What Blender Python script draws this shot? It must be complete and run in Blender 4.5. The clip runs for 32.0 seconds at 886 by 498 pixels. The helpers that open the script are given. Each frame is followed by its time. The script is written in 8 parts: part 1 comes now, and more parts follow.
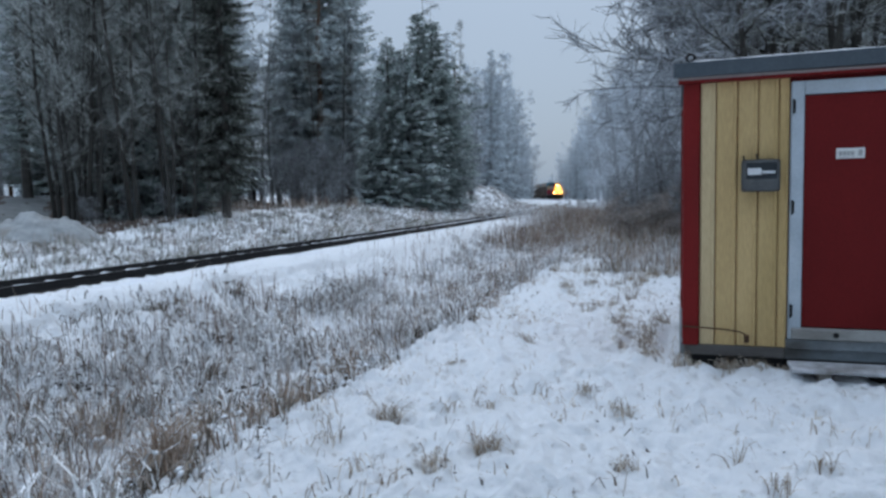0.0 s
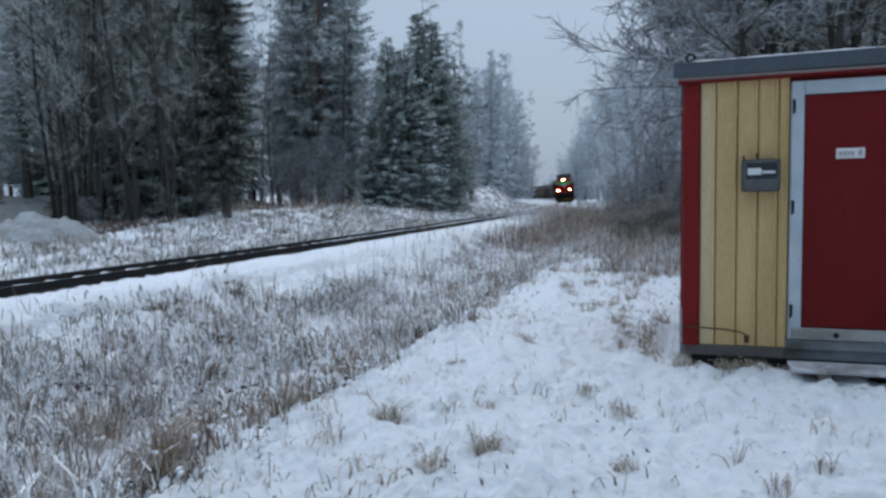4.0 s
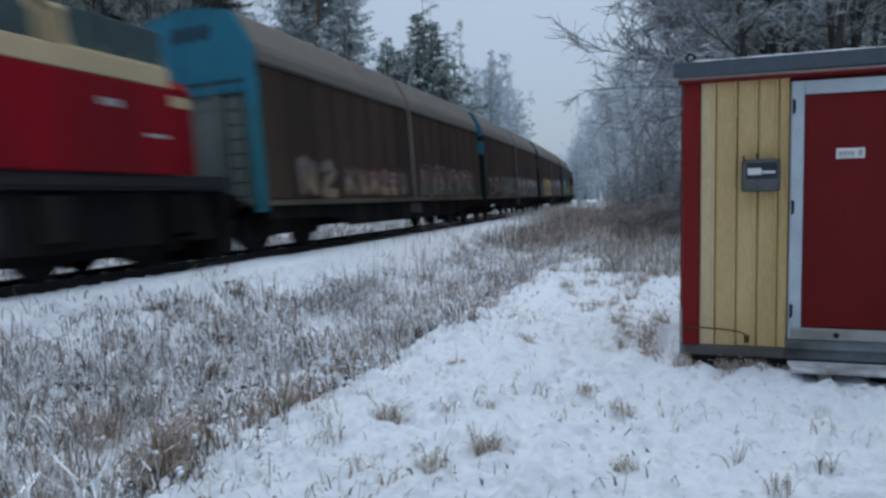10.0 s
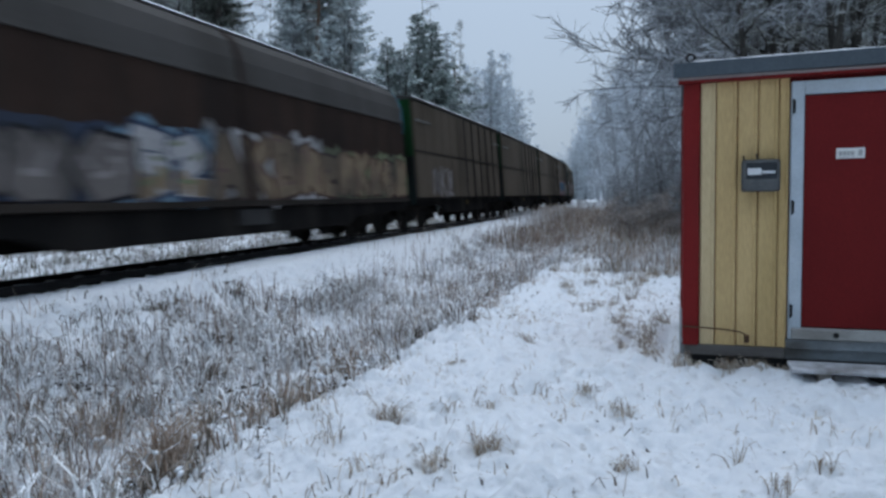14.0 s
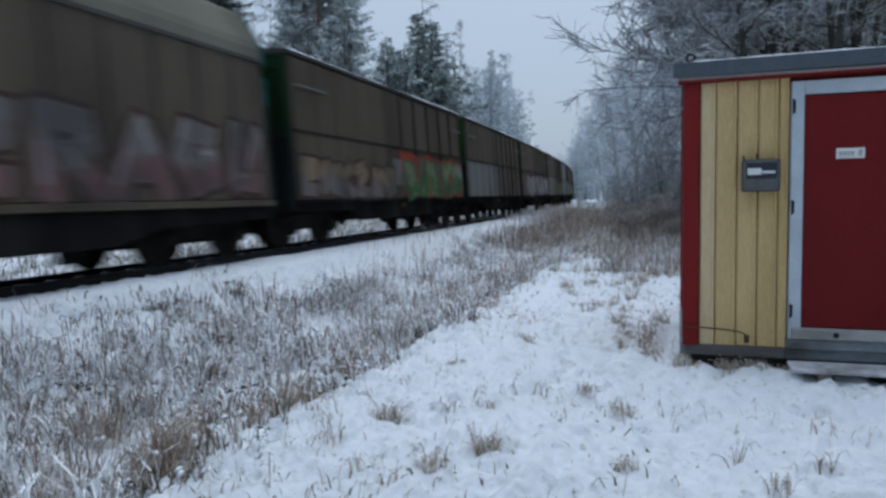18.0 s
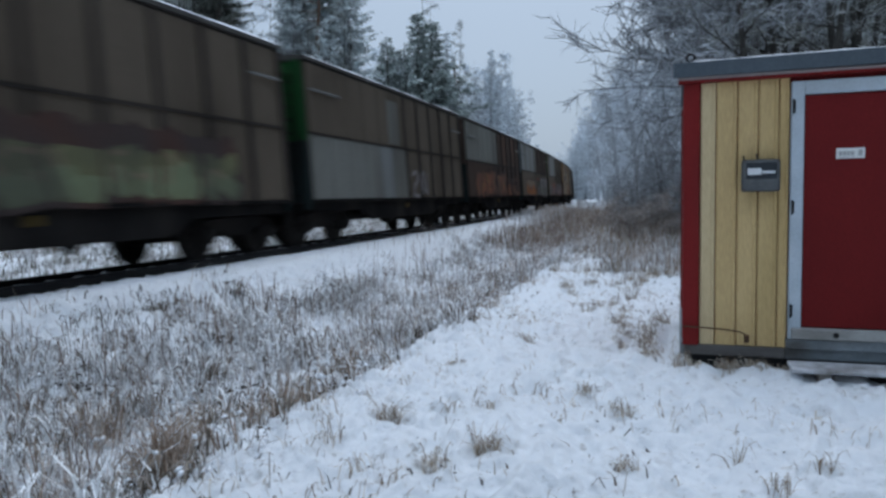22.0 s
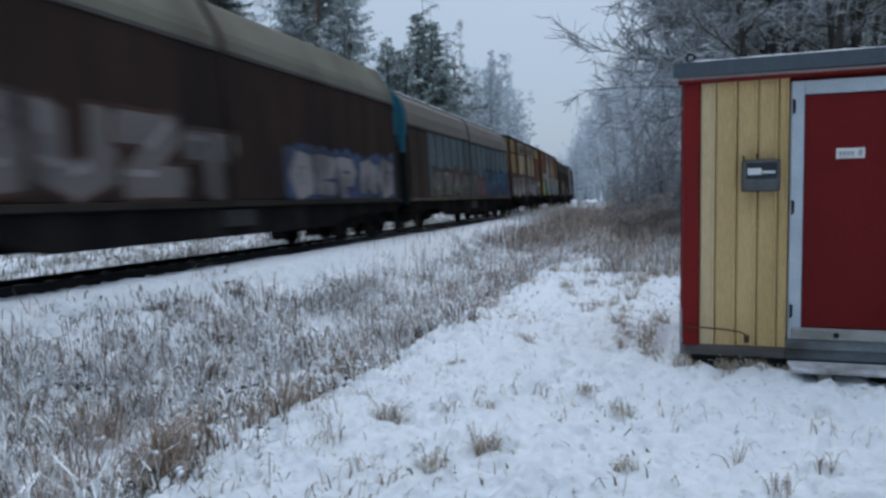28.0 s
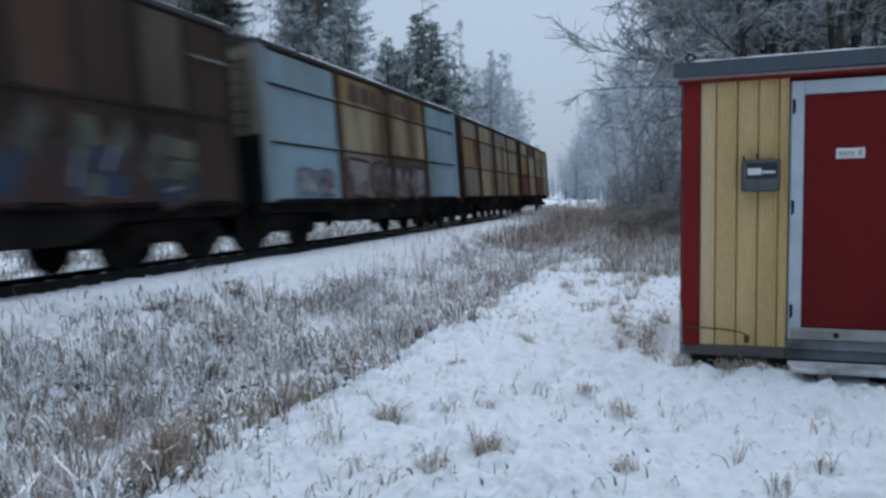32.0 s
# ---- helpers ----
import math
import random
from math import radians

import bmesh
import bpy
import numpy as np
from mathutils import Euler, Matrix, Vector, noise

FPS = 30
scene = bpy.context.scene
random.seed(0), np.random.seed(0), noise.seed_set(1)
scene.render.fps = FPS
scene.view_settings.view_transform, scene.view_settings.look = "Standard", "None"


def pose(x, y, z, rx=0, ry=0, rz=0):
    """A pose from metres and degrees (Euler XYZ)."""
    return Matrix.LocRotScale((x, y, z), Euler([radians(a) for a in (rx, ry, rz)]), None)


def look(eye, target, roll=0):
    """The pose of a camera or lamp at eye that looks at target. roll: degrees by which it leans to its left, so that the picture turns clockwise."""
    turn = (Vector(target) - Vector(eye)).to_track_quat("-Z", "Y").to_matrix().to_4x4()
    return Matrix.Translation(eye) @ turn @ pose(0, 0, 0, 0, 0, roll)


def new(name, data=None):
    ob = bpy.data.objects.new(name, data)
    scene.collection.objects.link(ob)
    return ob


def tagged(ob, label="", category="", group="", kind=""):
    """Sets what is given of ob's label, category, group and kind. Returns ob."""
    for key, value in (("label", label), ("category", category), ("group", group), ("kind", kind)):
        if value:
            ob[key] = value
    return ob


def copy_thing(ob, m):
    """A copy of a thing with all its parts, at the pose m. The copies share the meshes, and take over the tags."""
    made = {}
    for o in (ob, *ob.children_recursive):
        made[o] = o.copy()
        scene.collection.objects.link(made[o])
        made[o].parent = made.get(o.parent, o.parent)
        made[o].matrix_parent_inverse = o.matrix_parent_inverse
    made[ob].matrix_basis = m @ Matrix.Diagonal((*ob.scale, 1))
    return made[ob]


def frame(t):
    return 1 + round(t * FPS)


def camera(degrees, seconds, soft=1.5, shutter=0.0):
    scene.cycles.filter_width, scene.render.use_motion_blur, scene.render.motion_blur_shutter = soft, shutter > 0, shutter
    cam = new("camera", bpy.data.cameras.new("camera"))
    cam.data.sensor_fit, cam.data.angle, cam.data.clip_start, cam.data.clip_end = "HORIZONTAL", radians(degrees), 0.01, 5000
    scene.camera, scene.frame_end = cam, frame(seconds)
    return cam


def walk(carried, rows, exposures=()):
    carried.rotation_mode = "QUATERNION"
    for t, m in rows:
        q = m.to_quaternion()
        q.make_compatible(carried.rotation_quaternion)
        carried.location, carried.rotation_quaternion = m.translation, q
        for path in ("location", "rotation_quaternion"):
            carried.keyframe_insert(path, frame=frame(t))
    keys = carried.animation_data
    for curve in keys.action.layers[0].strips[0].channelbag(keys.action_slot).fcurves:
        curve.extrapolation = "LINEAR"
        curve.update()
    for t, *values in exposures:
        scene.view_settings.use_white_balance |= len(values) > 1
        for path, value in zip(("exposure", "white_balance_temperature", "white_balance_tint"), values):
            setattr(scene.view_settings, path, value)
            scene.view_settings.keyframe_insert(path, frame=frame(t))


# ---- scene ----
# ---------------------------------------------------------------- camera
EYE = (0.0, 0.0, 1.5)
cam = camera(64.17, 32.0, soft=2.8, shutter=0.55)
CAM_POSE = look(EYE, (0.0, 10.0, 1.5 - 10.0 * math.tan(radians(4.2))), -1.084)
walk(cam, [(0.0, CAM_POSE), (32.0, CAM_POSE)], exposures=[(0.0, 0.02), (8.8, 0.02), (11.5, 0.12), (32.0, 0.12)])

# ---------------------------------------------------------------- daylight: dull winter overcast
world = bpy.data.worlds.new("overcast_sky")
scene.world = world
world.use_nodes = True
wt = world.node_tree
for n in list(wt.nodes):
    wt.nodes.remove(n)
w_out = wt.nodes.new("ShaderNodeOutputWorld")
w_bg = wt.nodes.new("ShaderNodeBackground")
w_sky = wt.nodes.new("ShaderNodeTexSky")
w_sky.sky_type, w_sky.sun_disc = "NISHITA", False
w_sky.sun_elevation, w_sky.sun_rotation = radians(62), radians(15)
w_sky.dust_density = 4.0
w_skybg = wt.nodes.new("ShaderNodeBackground")
w_skybg.inputs["Strength"].default_value = 0.02
wt.links.new(w_sky.outputs["Color"], w_skybg.inputs["Color"])
w_co = wt.nodes.new("ShaderNodeTexCoord")
w_sep = wt.nodes.new("ShaderNodeSeparateXYZ")
w_ramp = wt.nodes.new("ShaderNodeValToRGB")
w_ramp.color_ramp.elements[0].position = 0.0
w_ramp.color_ramp.elements[0].color = (0.292, 0.376, 0.486, 1)
w_ramp.color_ramp.elements[1].position = 1.0
w_ramp.color_ramp.elements[1].color = (0.785, 0.99, 1.27, 1)
w_mid = w_ramp.color_ramp.elements.new(0.30)
w_mid.color = (0.354, 0.454, 0.584, 1)
w_noise = wt.nodes.new("ShaderNodeTexNoise")
w_noise.inputs["Scale"].default_value = 1.6
w_noise.inputs["Detail"].default_value = 4
w_mix = wt.nodes.new("ShaderNodeMixRGB")
w_mix.blend_type = "MULTIPLY"
w_mix.inputs["Fac"].default_value = 0.10
w_add = wt.nodes.new("ShaderNodeAddShader")
wt.links.new(w_co.outputs["Generated"], w_sep.inputs[0])
wt.links.new(w_co.outputs["Generated"], w_noise.inputs["Vector"])
wt.links.new(w_sep.outputs["Z"], w_ramp.inputs["Fac"])
wt.links.new(w_ramp.outputs["Color"], w_mix.inputs[1])
wt.links.new(w_noise.outputs["Fac"], w_mix.inputs[2])
wt.links.new(w_mix.outputs[0], w_bg.inputs["Color"])
w_bg.inputs["Strength"].default_value = 1.0
wt.links.new(w_bg.outputs[0], w_add.inputs[0])
wt.links.new(w_skybg.outputs[0], w_add.inputs[1])
wt.links.new(w_add.outputs[0], w_out.inputs["Surface"])

sun = new("sun", bpy.data.lights.new("sun", "SUN"))
sun.data.energy, sun.data.angle, sun.data.color = 0.5, radians(60), (0.95, 0.97, 1.0)
sun.matrix_world = look((0, 0, 60), (-6, -22, 0))

# ---------------------------------------------------------------- materials
def nodes_of(name):
    m = bpy.data.materials.new(name)
    m.use_nodes = True
    return m, m.node_tree, m.node_tree.nodes["Principled BSDF"]


def surf(name, c1, c2, scale=8.0, rough=0.7, bump=0.15, metal=0.0, fine=60.0, dirt=None, stretch=(1, 1, 1), contrast=0.25, island=False, objvar=0.0, bump_scale=None, spec=0.3, cover=(0.48, 0.72)):
    """A surface of two tones at two scales, with fine relief; dirt is a third tone in larger stains."""
    m, t, b = nodes_of(name)
    co = t.nodes.new("ShaderNodeTexCoord")
    mp = t.nodes.new("ShaderNodeMapping")
    mp.inputs["Scale"].default_value = stretch
    t.links.new(co.outputs["Object"], mp.inputs["Vector"])
    n1 = t.nodes.new("ShaderNodeTexNoise")
    n1.inputs["Scale"].default_value, n1.inputs["Detail"].default_value, n1.inputs["Roughness"].default_value = scale, 6, 0.65
    n2 = t.nodes.new("ShaderNodeTexNoise")
    n2.inputs["Scale"].default_value, n2.inputs["Detail"].default_value = fine, 3
    t.links.new(mp.outputs[0], n1.inputs["Vector"])
    t.links.new(mp.outputs[0], n2.inputs["Vector"])
    r1 = t.nodes.new("ShaderNodeValToRGB")
    r1.color_ramp.elements[0].position, r1.color_ramp.elements[1].position = 0.5 - contrast, 0.5 + contrast
    r1.color_ramp.elements[0].color, r1.color_ramp.elements[1].color = (*c1, 1), (*c2, 1)
    t.links.new(n1.outputs["Fac"], r1.inputs["Fac"])
    col = r1.outputs["Color"]
    if dirt:
        n3 = t.nodes.new("ShaderNodeTexNoise")
        n3.inputs["Scale"].default_value, n3.inputs["Detail"].default_value = scale * 0.35, 8
        t.links.new(mp.outputs[0], n3.inputs["Vector"])
        r3 = t.nodes.new("ShaderNodeValToRGB")
        r3.color_ramp.elements[0].position, r3.color_ramp.elements[1].position = cover
        t.links.new(n3.outputs["Fac"], r3.inputs["Fac"])
        mx = t.nodes.new("ShaderNodeMixRGB")
        t.links.new(r3.outputs["Color"], mx.inputs[0])
        t.links.new(col, mx.inputs[1])
        mx.inputs[2].default_value = (*dirt, 1)
        col = mx.outputs[0]
    g = t.nodes.new("ShaderNodeMixRGB")
    g.blend_type = "OVERLAY"
    g.inputs[0].default_value = 0.25
    t.links.new(col, g.inputs[1])
    t.links.new(n2.outputs["Fac"], g.inputs[2])
    col = g.outputs[0]
    if island or objvar:
        if island:
            gi = t.nodes.new("ShaderNodeNewGeometry")
            rnd = gi.outputs["Random Per Island"]
        else:
            gi = t.nodes.new("ShaderNodeObjectInfo")
            rnd = gi.outputs["Random"]
        ma = t.nodes.new("ShaderNodeMapRange")
        v = objvar or 0.35
        ma.inputs["To Min"].default_value, ma.inputs["To Max"].default_value = 1 - v, 1 + v
        t.links.new(rnd, ma.inputs["Value"])
        hs = t.nodes.new("ShaderNodeHueSaturation")
        t.links.new(ma.outputs[0], hs.inputs["Value"])
        t.links.new(col, hs.inputs["Color"])
        col = hs.outputs[0]
    t.links.new(col, b.inputs["Base Color"])
    b.inputs["Metallic"].default_value = metal
    b.inputs["Specular IOR Level"].default_value = spec
    rr = t.nodes.new("ShaderNodeMapRange")
    rr.inputs["To Min"].default_value, rr.inputs["To Max"].default_value = max(rough - 0.12, 0.02), min(rough + 0.12, 1)
    t.links.new(n1.outputs["Fac"], rr.inputs["Value"])
    t.links.new(rr.outputs[0], b.inputs["Roughness"])
    if bump:
        bp = t.nodes.new("ShaderNodeBump")
        bp.inputs["Strength"].default_value, bp.inputs["Distance"].default_value = bump, 0.02
        t.links.new((n2 if bump_scale is None else n1).outputs["Fac"], bp.inputs["Height"])
        t.links.new(bp.outputs[0], b.inputs["Normal"])
    return m


def two_tone_islands(name, dark, light, share, rough=0.9, spread=0.12):
    """Foliage or stalks: each clump takes one of two tones (bare or frosted), blended a little."""
    m, t, b = nodes_of(name)
    gi = t.nodes.new("ShaderNodeNewGeometry")
    rp = t.nodes.new("ShaderNodeValToRGB")
    e = rp.color_ramp.elements
    e[0].position, e[1].position = max(1 - share - spread, 0.0), min(1 - share + spread, 1.0)
    e[0].color, e[1].color = (*dark, 1), (*light, 1)
    t.links.new(gi.outputs["Random Per Island"], rp.inputs["Fac"])
    co = t.nodes.new("ShaderNodeTexCoord")
    n1 = t.nodes.new("ShaderNodeTexNoise")
    n1.inputs["Scale"].default_value = 1.1
    t.links.new(co.outputs["Object"], n1.inputs["Vector"])
    ma = t.nodes.new("ShaderNodeMapRange")
    ma.inputs["From Min"].default_value, ma.inputs["From Max"].default_value = 0.3, 0.7
    ma.inputs["To Min"].default_value, ma.inputs["To Max"].default_value = 0.65, 1.3
    t.links.new(n1.outputs["Fac"], ma.inputs["Value"])
    hs = t.nodes.new("ShaderNodeHueSaturation")
    t.links.new(ma.outputs[0], hs.inputs["Value"])
    t.links.new(rp.outputs[0], hs.inputs["Color"])
    t.links.new(hs.outputs[0], b.inputs["Base Color"])
    b.inputs["Roughness"].default_value = rough
    b.inputs["Specular IOR Level"].default_value = 0.15
    return m


def lamp_glow(name, colour, strength):
    m, t, b = nodes_of(name)
    b.inputs["Base Color"].default_value = (*colour, 1)
    b.inputs["Emission Color"].default_value = (*colour, 1)
    b.inputs["Emission Strength"].default_value = strength
    return m


def glass(name, tint):
    m, t, b = nodes_of(name)
    b.inputs["Base Color"].default_value = (*tint, 1)
    b.inputs["Roughness"].default_value = 0.04
    b.inputs["Specular IOR Level"].default_value = 0.9
    return m


SNOW = surf("snow_powder", (0.76, 0.79, 0.84), (0.86, 0.88, 0.91), 0.9, 0.85, 0.5, fine=26, contrast=0.2)
STEEL_RAIL = surf("rail_steel_rusty", (0.010, 0.010, 0.011), (0.02, 0.019, 0.019), 6, 0.8, 0.1, 0.0)
RAIL_HEAD = surf("rail_head_polished", (0.10, 0.10, 0.105), (0.2, 0.2, 0.205), 4, 0.45, 0.02, 0.6)
SLEEPER_MAT = surf("sleeper_concrete_snowy", (0.18, 0.17, 0.16), (0.75, 0.77, 0.8), 3.0, 0.9, 0.3, objvar=0.15)
BARK_DARK = surf("spruce_bark", (0.045, 0.04, 0.036), (0.12, 0.11, 0.10), 5, 0.95, 0.6, stretch=(1, 1, 0.3))
BARK_PINE = surf("pine_bark", (0.07, 0.045, 0.032), (0.16, 0.1, 0.07), 4, 0.95, 0.6, stretch=(1, 1, 0.3))
BARK_BIRCH = surf("birch_bark", (0.10, 0.10, 0.10), (0.42, 0.42, 0.42), 2.5, 0.9, 0.4, stretch=(1, 1, 1.4))
BARK_GREY = surf("grey_bark_dark", (0.035, 0.033, 0.029), (0.09, 0.087, 0.08), 4, 0.95, 0.4)
BARK_BLACK = surf("wet_dark_bark", (0.022, 0.020, 0.017), (0.055, 0.052, 0.046), 5, 0.95, 0.5, stretch=(1, 1, 0.4))
# far bark: paler than rime alone, distance haze is put into the colour
BARK_RIME_HAZE = surf("bark_rime_and_haze", (0.26, 0.27, 0.28), (0.46, 0.48, 0.50), 3.5, 0.95, 0.4)
BARK_ALDER = surf("alder_bark_frosted", (0.08, 0.075, 0.07), (0.26, 0.265, 0.27), 3.5, 0.95, 0.4)
NEEDLE_DARK = two_tone_islands("spruce_needles_dark", (0.275, 0.33, 0.305), (0.66, 0.71, 0.71), 0.38, spread=0.35)
# these two needle tones hold frost plus painted distance haze
NEEDLE_MID = two_tone_islands("spruce_needles_frost_haze", (0.48, 0.53, 0.53), (0.70, 0.75, 0.76), 0.52, spread=0.4)
NEEDLE_RIME_HAZE = two_tone_islands("spruce_needles_rime_haze", (0.50, 0.55, 0.575), (0.66, 0.71, 0.74), 0.5, spread=0.4)
TWIG_FROST = two_tone_islands("frosted_twigs", (0.14, 0.142, 0.145), (0.52, 0.55, 0.585), 0.48, spread=0.3)
TWIG_DIM = two_tone_islands("bare_twigs_light_frost", (0.17, 0.175, 0.158), (0.60, 0.62, 0.60), 0.38, spread=0.35)
# far twigs: rime, with haze painted in as low contrast
TWIG_RIME_HAZE = two_tone_islands("twigs_rime_and_haze", (0.50, 0.54, 0.57), (0.68, 0.72, 0.76), 0.45, spread=0.4)
WEED = two_tone_islands("dry_weed_stalks_frosted", (0.19, 0.15, 0.12), (0.82, 0.83, 0.84), 0.64, spread=0.18)
NEEDLE_BLACK = two_tone_islands("old_spruce_needles", (0.078, 0.085, 0.072), (0.27, 0.285, 0.27), 0.18, spread=0.25)
TWIG_BROWN = two_tone_islands("brown_shrub_twigs", (0.23, 0.18, 0.15), (0.52, 0.50, 0.49), 0.4, spread=0.3)
WEED_BROWN = two_tone_islands("dry_brown_grass", (0.27, 0.18, 0.125), (0.60, 0.53, 0.46), 0.45, spread=0.3)
WEED_TALL = two_tone_islands("tall_brown_weeds", (0.20, 0.135, 0.105), (0.56, 0.50, 0.45), 0.42, spread=0.3)
VERGE_GREY = two_tone_islands("grey_dead_grass", (0.15, 0.145, 0.115), (0.50, 0.49, 0.44), 0.4, spread=0.3)
STUBBLE = two_tone_islands("dark_stubble", (0.09, 0.075, 0.06), (0.3, 0.26, 0.22), 0.35, spread=0.3)
GRASS_STRAW = two_tone_islands("straw_grass", (0.25, 0.185, 0.13), (0.66, 0.60, 0.52), 0.5, spread=0.3)
SLUSH = surf("slushy_road", (0.13, 0.135, 0.135), (0.34, 0.36, 0.365), 0.8, 0.8, 0.2)

# ---------------------------------------------------------------- mesh tools
class Mesh:
    """Collects vertices and faces of one part."""

    def __init__(self):
        self.v, self.f, self.k = [], [], []

    def face(self, idx, k=0):
        self.f.append(tuple(idx))
        self.k.append(k)

    def box(self, x0, x1, y0, y1, z0, z1, k=0, c=0.0):
        """A box; c chamfers its four edges along the longest axis and its ends."""
        if c <= 0:
            n = len(self.v)
            self.v += [(x, y, z) for z in (z0, z1) for y in (y0, y1) for x in (x0, x1)]
            for q in ((0, 2, 3, 1), (4, 5, 7, 6), (0, 1, 5, 4), (2, 6, 7, 3), (0, 4, 6, 2), (1, 3, 7, 5)):
                self.face([n + i for i in q], k)
            return self
        n = len(self.v)
        lo, hi = (x0, y0, z0), (x1, y1, z1)
        ids = {}
        for sx in (0, 1):
            for sy in (0, 1):
                for sz in (0, 1):
                    s = (sx, sy, sz)
                    for a in range(3):
                        p = [0, 0, 0]
                        for i in range(3):
                            e = hi[i] if s[i] else lo[i]
                            p[i] = e if i == a else e + (-c if s[i] else c)
                        ids[(s, a)] = len(self.v)
                        self.v.append(tuple(p))
        for a in range(3):
            b, d = (a + 1) % 3, (a + 2) % 3
            for e in (0, 1):
                def key(i, j):
                    s = [0, 0, 0]
                    s[a], s[b], s[d] = e, i, j
                    return ids[(tuple(s), a)]
                q = [key(0, 0), key(1, 0), key(1, 1), key(0, 1)]
                self.face(q if e else q[::-1], k)
            for i in (0, 1):
                for j in (0, 1):
                    def kk(e, ax):
                        s = [0, 0, 0]
                        s[a], s[b], s[d] = e, i, j
                        return ids[(tuple(s), ax)]
                    self.face([kk(0, b), kk(1, b), kk(1, d), kk(0, d)], k)
        for s in [(i, j, l) for i in (0, 1) for j in (0, 1) for l in (0, 1)]:
            self.face([ids[(s, 0)], ids[(s, 1)], ids[(s, 2)]], k)
        return self

    def prism(self, pts, axis, a0, a1, k=0):
        """Extrudes a closed outline (two coordinates) along axis 'x', 'y' or 'z'."""
        n, m = len(self.v), len(pts)
        for a in (a0, a1):
            for p, q in pts:
                self.v.append({"x": (a, p, q), "y": (p, a, q), "z": (p, q, a)}[axis])
        self.face(range(n + m - 1, n - 1, -1), k)
        self.face(range(n + m, n + 2 * m), k)
        for i in range(m):
            j = (i + 1) % m
            self.face((n + i, n + j, n + m + j, n + m + i), k)
        return self

    def tube(self, p0, p1, r0, r1=None, seg=8, k=0, caps=True):
        r1 = r0 if r1 is None else r1
        p0, p1 = Vector(p0), Vector(p1)
        d = (p1 - p0).normalized()
        u = d.orthogonal().normalized()
        w = d.cross(u)
        n = len(self.v)
        for p, r in ((p0, r0), (p1, r1)):
            for i in range(seg):
                a = 2 * math.pi * i / seg
                self.v.append(tuple(p + (u * math.cos(a) + w * math.sin(a)) * r))
        for i in range(seg):
            j = (i + 1) % seg
            self.face((n + i, n + j, n + seg + j, n + seg + i), k)
        if caps:
            self.face(range(n + seg - 1, n - 1, -1), k)
            self.face(range(n + seg, n + 2 * seg), k)
        return self

    def lathe(self, profile, axis_y0=0.0, seg=20, k=0):
        """Turns a profile of (y, r) about the y axis."""
        n, m = len(self.v), len(profile)
        for i in range(seg):
            a = 2 * math.pi * i / seg
            for y, r in profile:
                self.v.append((r * math.cos(a), y + axis_y0, r * math.sin(a)))
        for i in range(seg):
            j = (i + 1) % seg
            for q in range(m - 1):
                self.face((n + i * m + q, n + i * m + q + 1, n + j * m + q + 1, n + j * m + q), k)
        return self

    def data(self, name, mats, smooth=False):
        me = bpy.data.meshes.new(name)
        me.from_pydata(self.v, [], self.f)
        for m in (mats if isinstance(mats, (list, tuple)) else [mats]):
            me.materials.append(m)
        if any(self.k):
            me.polygons.foreach_set("material_index", self.k)
        if smooth:
            me.polygons.foreach_set("use_smooth", [True] * len(self.f))
        me.update()
        bm = bmesh.new()
        bm.from_mesh(me)
        if len(bm.faces) < 6000:
            bmesh.ops.recalc_face_normals(bm, faces=bm.faces)
            bm.to_mesh(me)
        bm.free()
        return me


def hold(name, data, parent, label="", m=None):
    """Links mesh data as a part of a thing."""
    ob = new(name, data)
    ob.parent = parent
    if m is not None:
        ob.matrix_basis = m
    return tagged(ob, label) if label else ob


def part(name, mesh, mats, parent, label="", smooth=False, m=None):
    return hold(name, mesh.data(name, mats, smooth), parent, label, m)


def thing(name, m, label, category, group="", kind=""):
    ob = new(name)
    ob.empty_display_size = 0.2
    ob.matrix_basis = m
    return tagged(ob, label, category, group, kind)


# ---------------------------------------------------------------- the line of the railway
V_TRAIN = 20.8
LATE = -0.02
RAIL_Z = 0.355
TRACK_LAT = 0.3
CANT = 0.09
K_S = [-800, -330, -190, -165, -120, -80, -50, -25, 0, 15, 30, 60, 600]
K_V = [0.0, 0.0026, 0.0026, 0.0008, 0.0007, 0.00127, 0.00132, 0.00108, 0.00186, 0.00162, 0.00146, 0.0004, 0.0]
_g = np.arange(-760.0, 560.01, 0.5)
_k = np.interp(_g, K_S, K_V)
_th = np.concatenate([[0.0], np.cumsum((_k[1:] + _k[:-1]) / 2 * 0.5)])
_i0 = int(np.argmin(abs(_g)))
_th = _th - _th[_i0] + 3.4437
_x = np.concatenate([[0.0], np.cumsum((np.sin(_th[1:]) + np.sin(_th[:-1])) * 0.25)])
_y = np.concatenate([[0.0], np.cumsum((np.cos(_th[1:]) + np.cos(_th[:-1])) * 0.25)])
_x, _y = _x - _x[_i0] - 2.5677, _y - _y[_i0] + 23.2531


def line_at(s):
    return float(np.interp(s, _g, _x)), float(np.interp(s, _g, _y)), float(np.interp(s, _g, _th))


def beside(s, lat, z=0.0):
    """World place beside the line: lat is positive on the side of the hut."""
    x, y, th = line_at(s)
    return x - math.cos(th) * lat, y + math.sin(th) * lat, z


def rail_pose(s, z=RAIL_Z, cant=True):
    """Pose on the line: x runs forward with the train, y towards the hut, z up."""
    x, y, th = line_at(s)
    x, y = x - math.cos(th) * TRACK_LAT, y + math.sin(th) * TRACK_LAT
    m = Matrix.Translation((x, y, z)) @ Matrix.Rotation(math.pi / 2 - th, 4, "Z")
    return m @ Matrix.Rotation(math.atan(CANT / 1.524), 4, "X") if cant else m


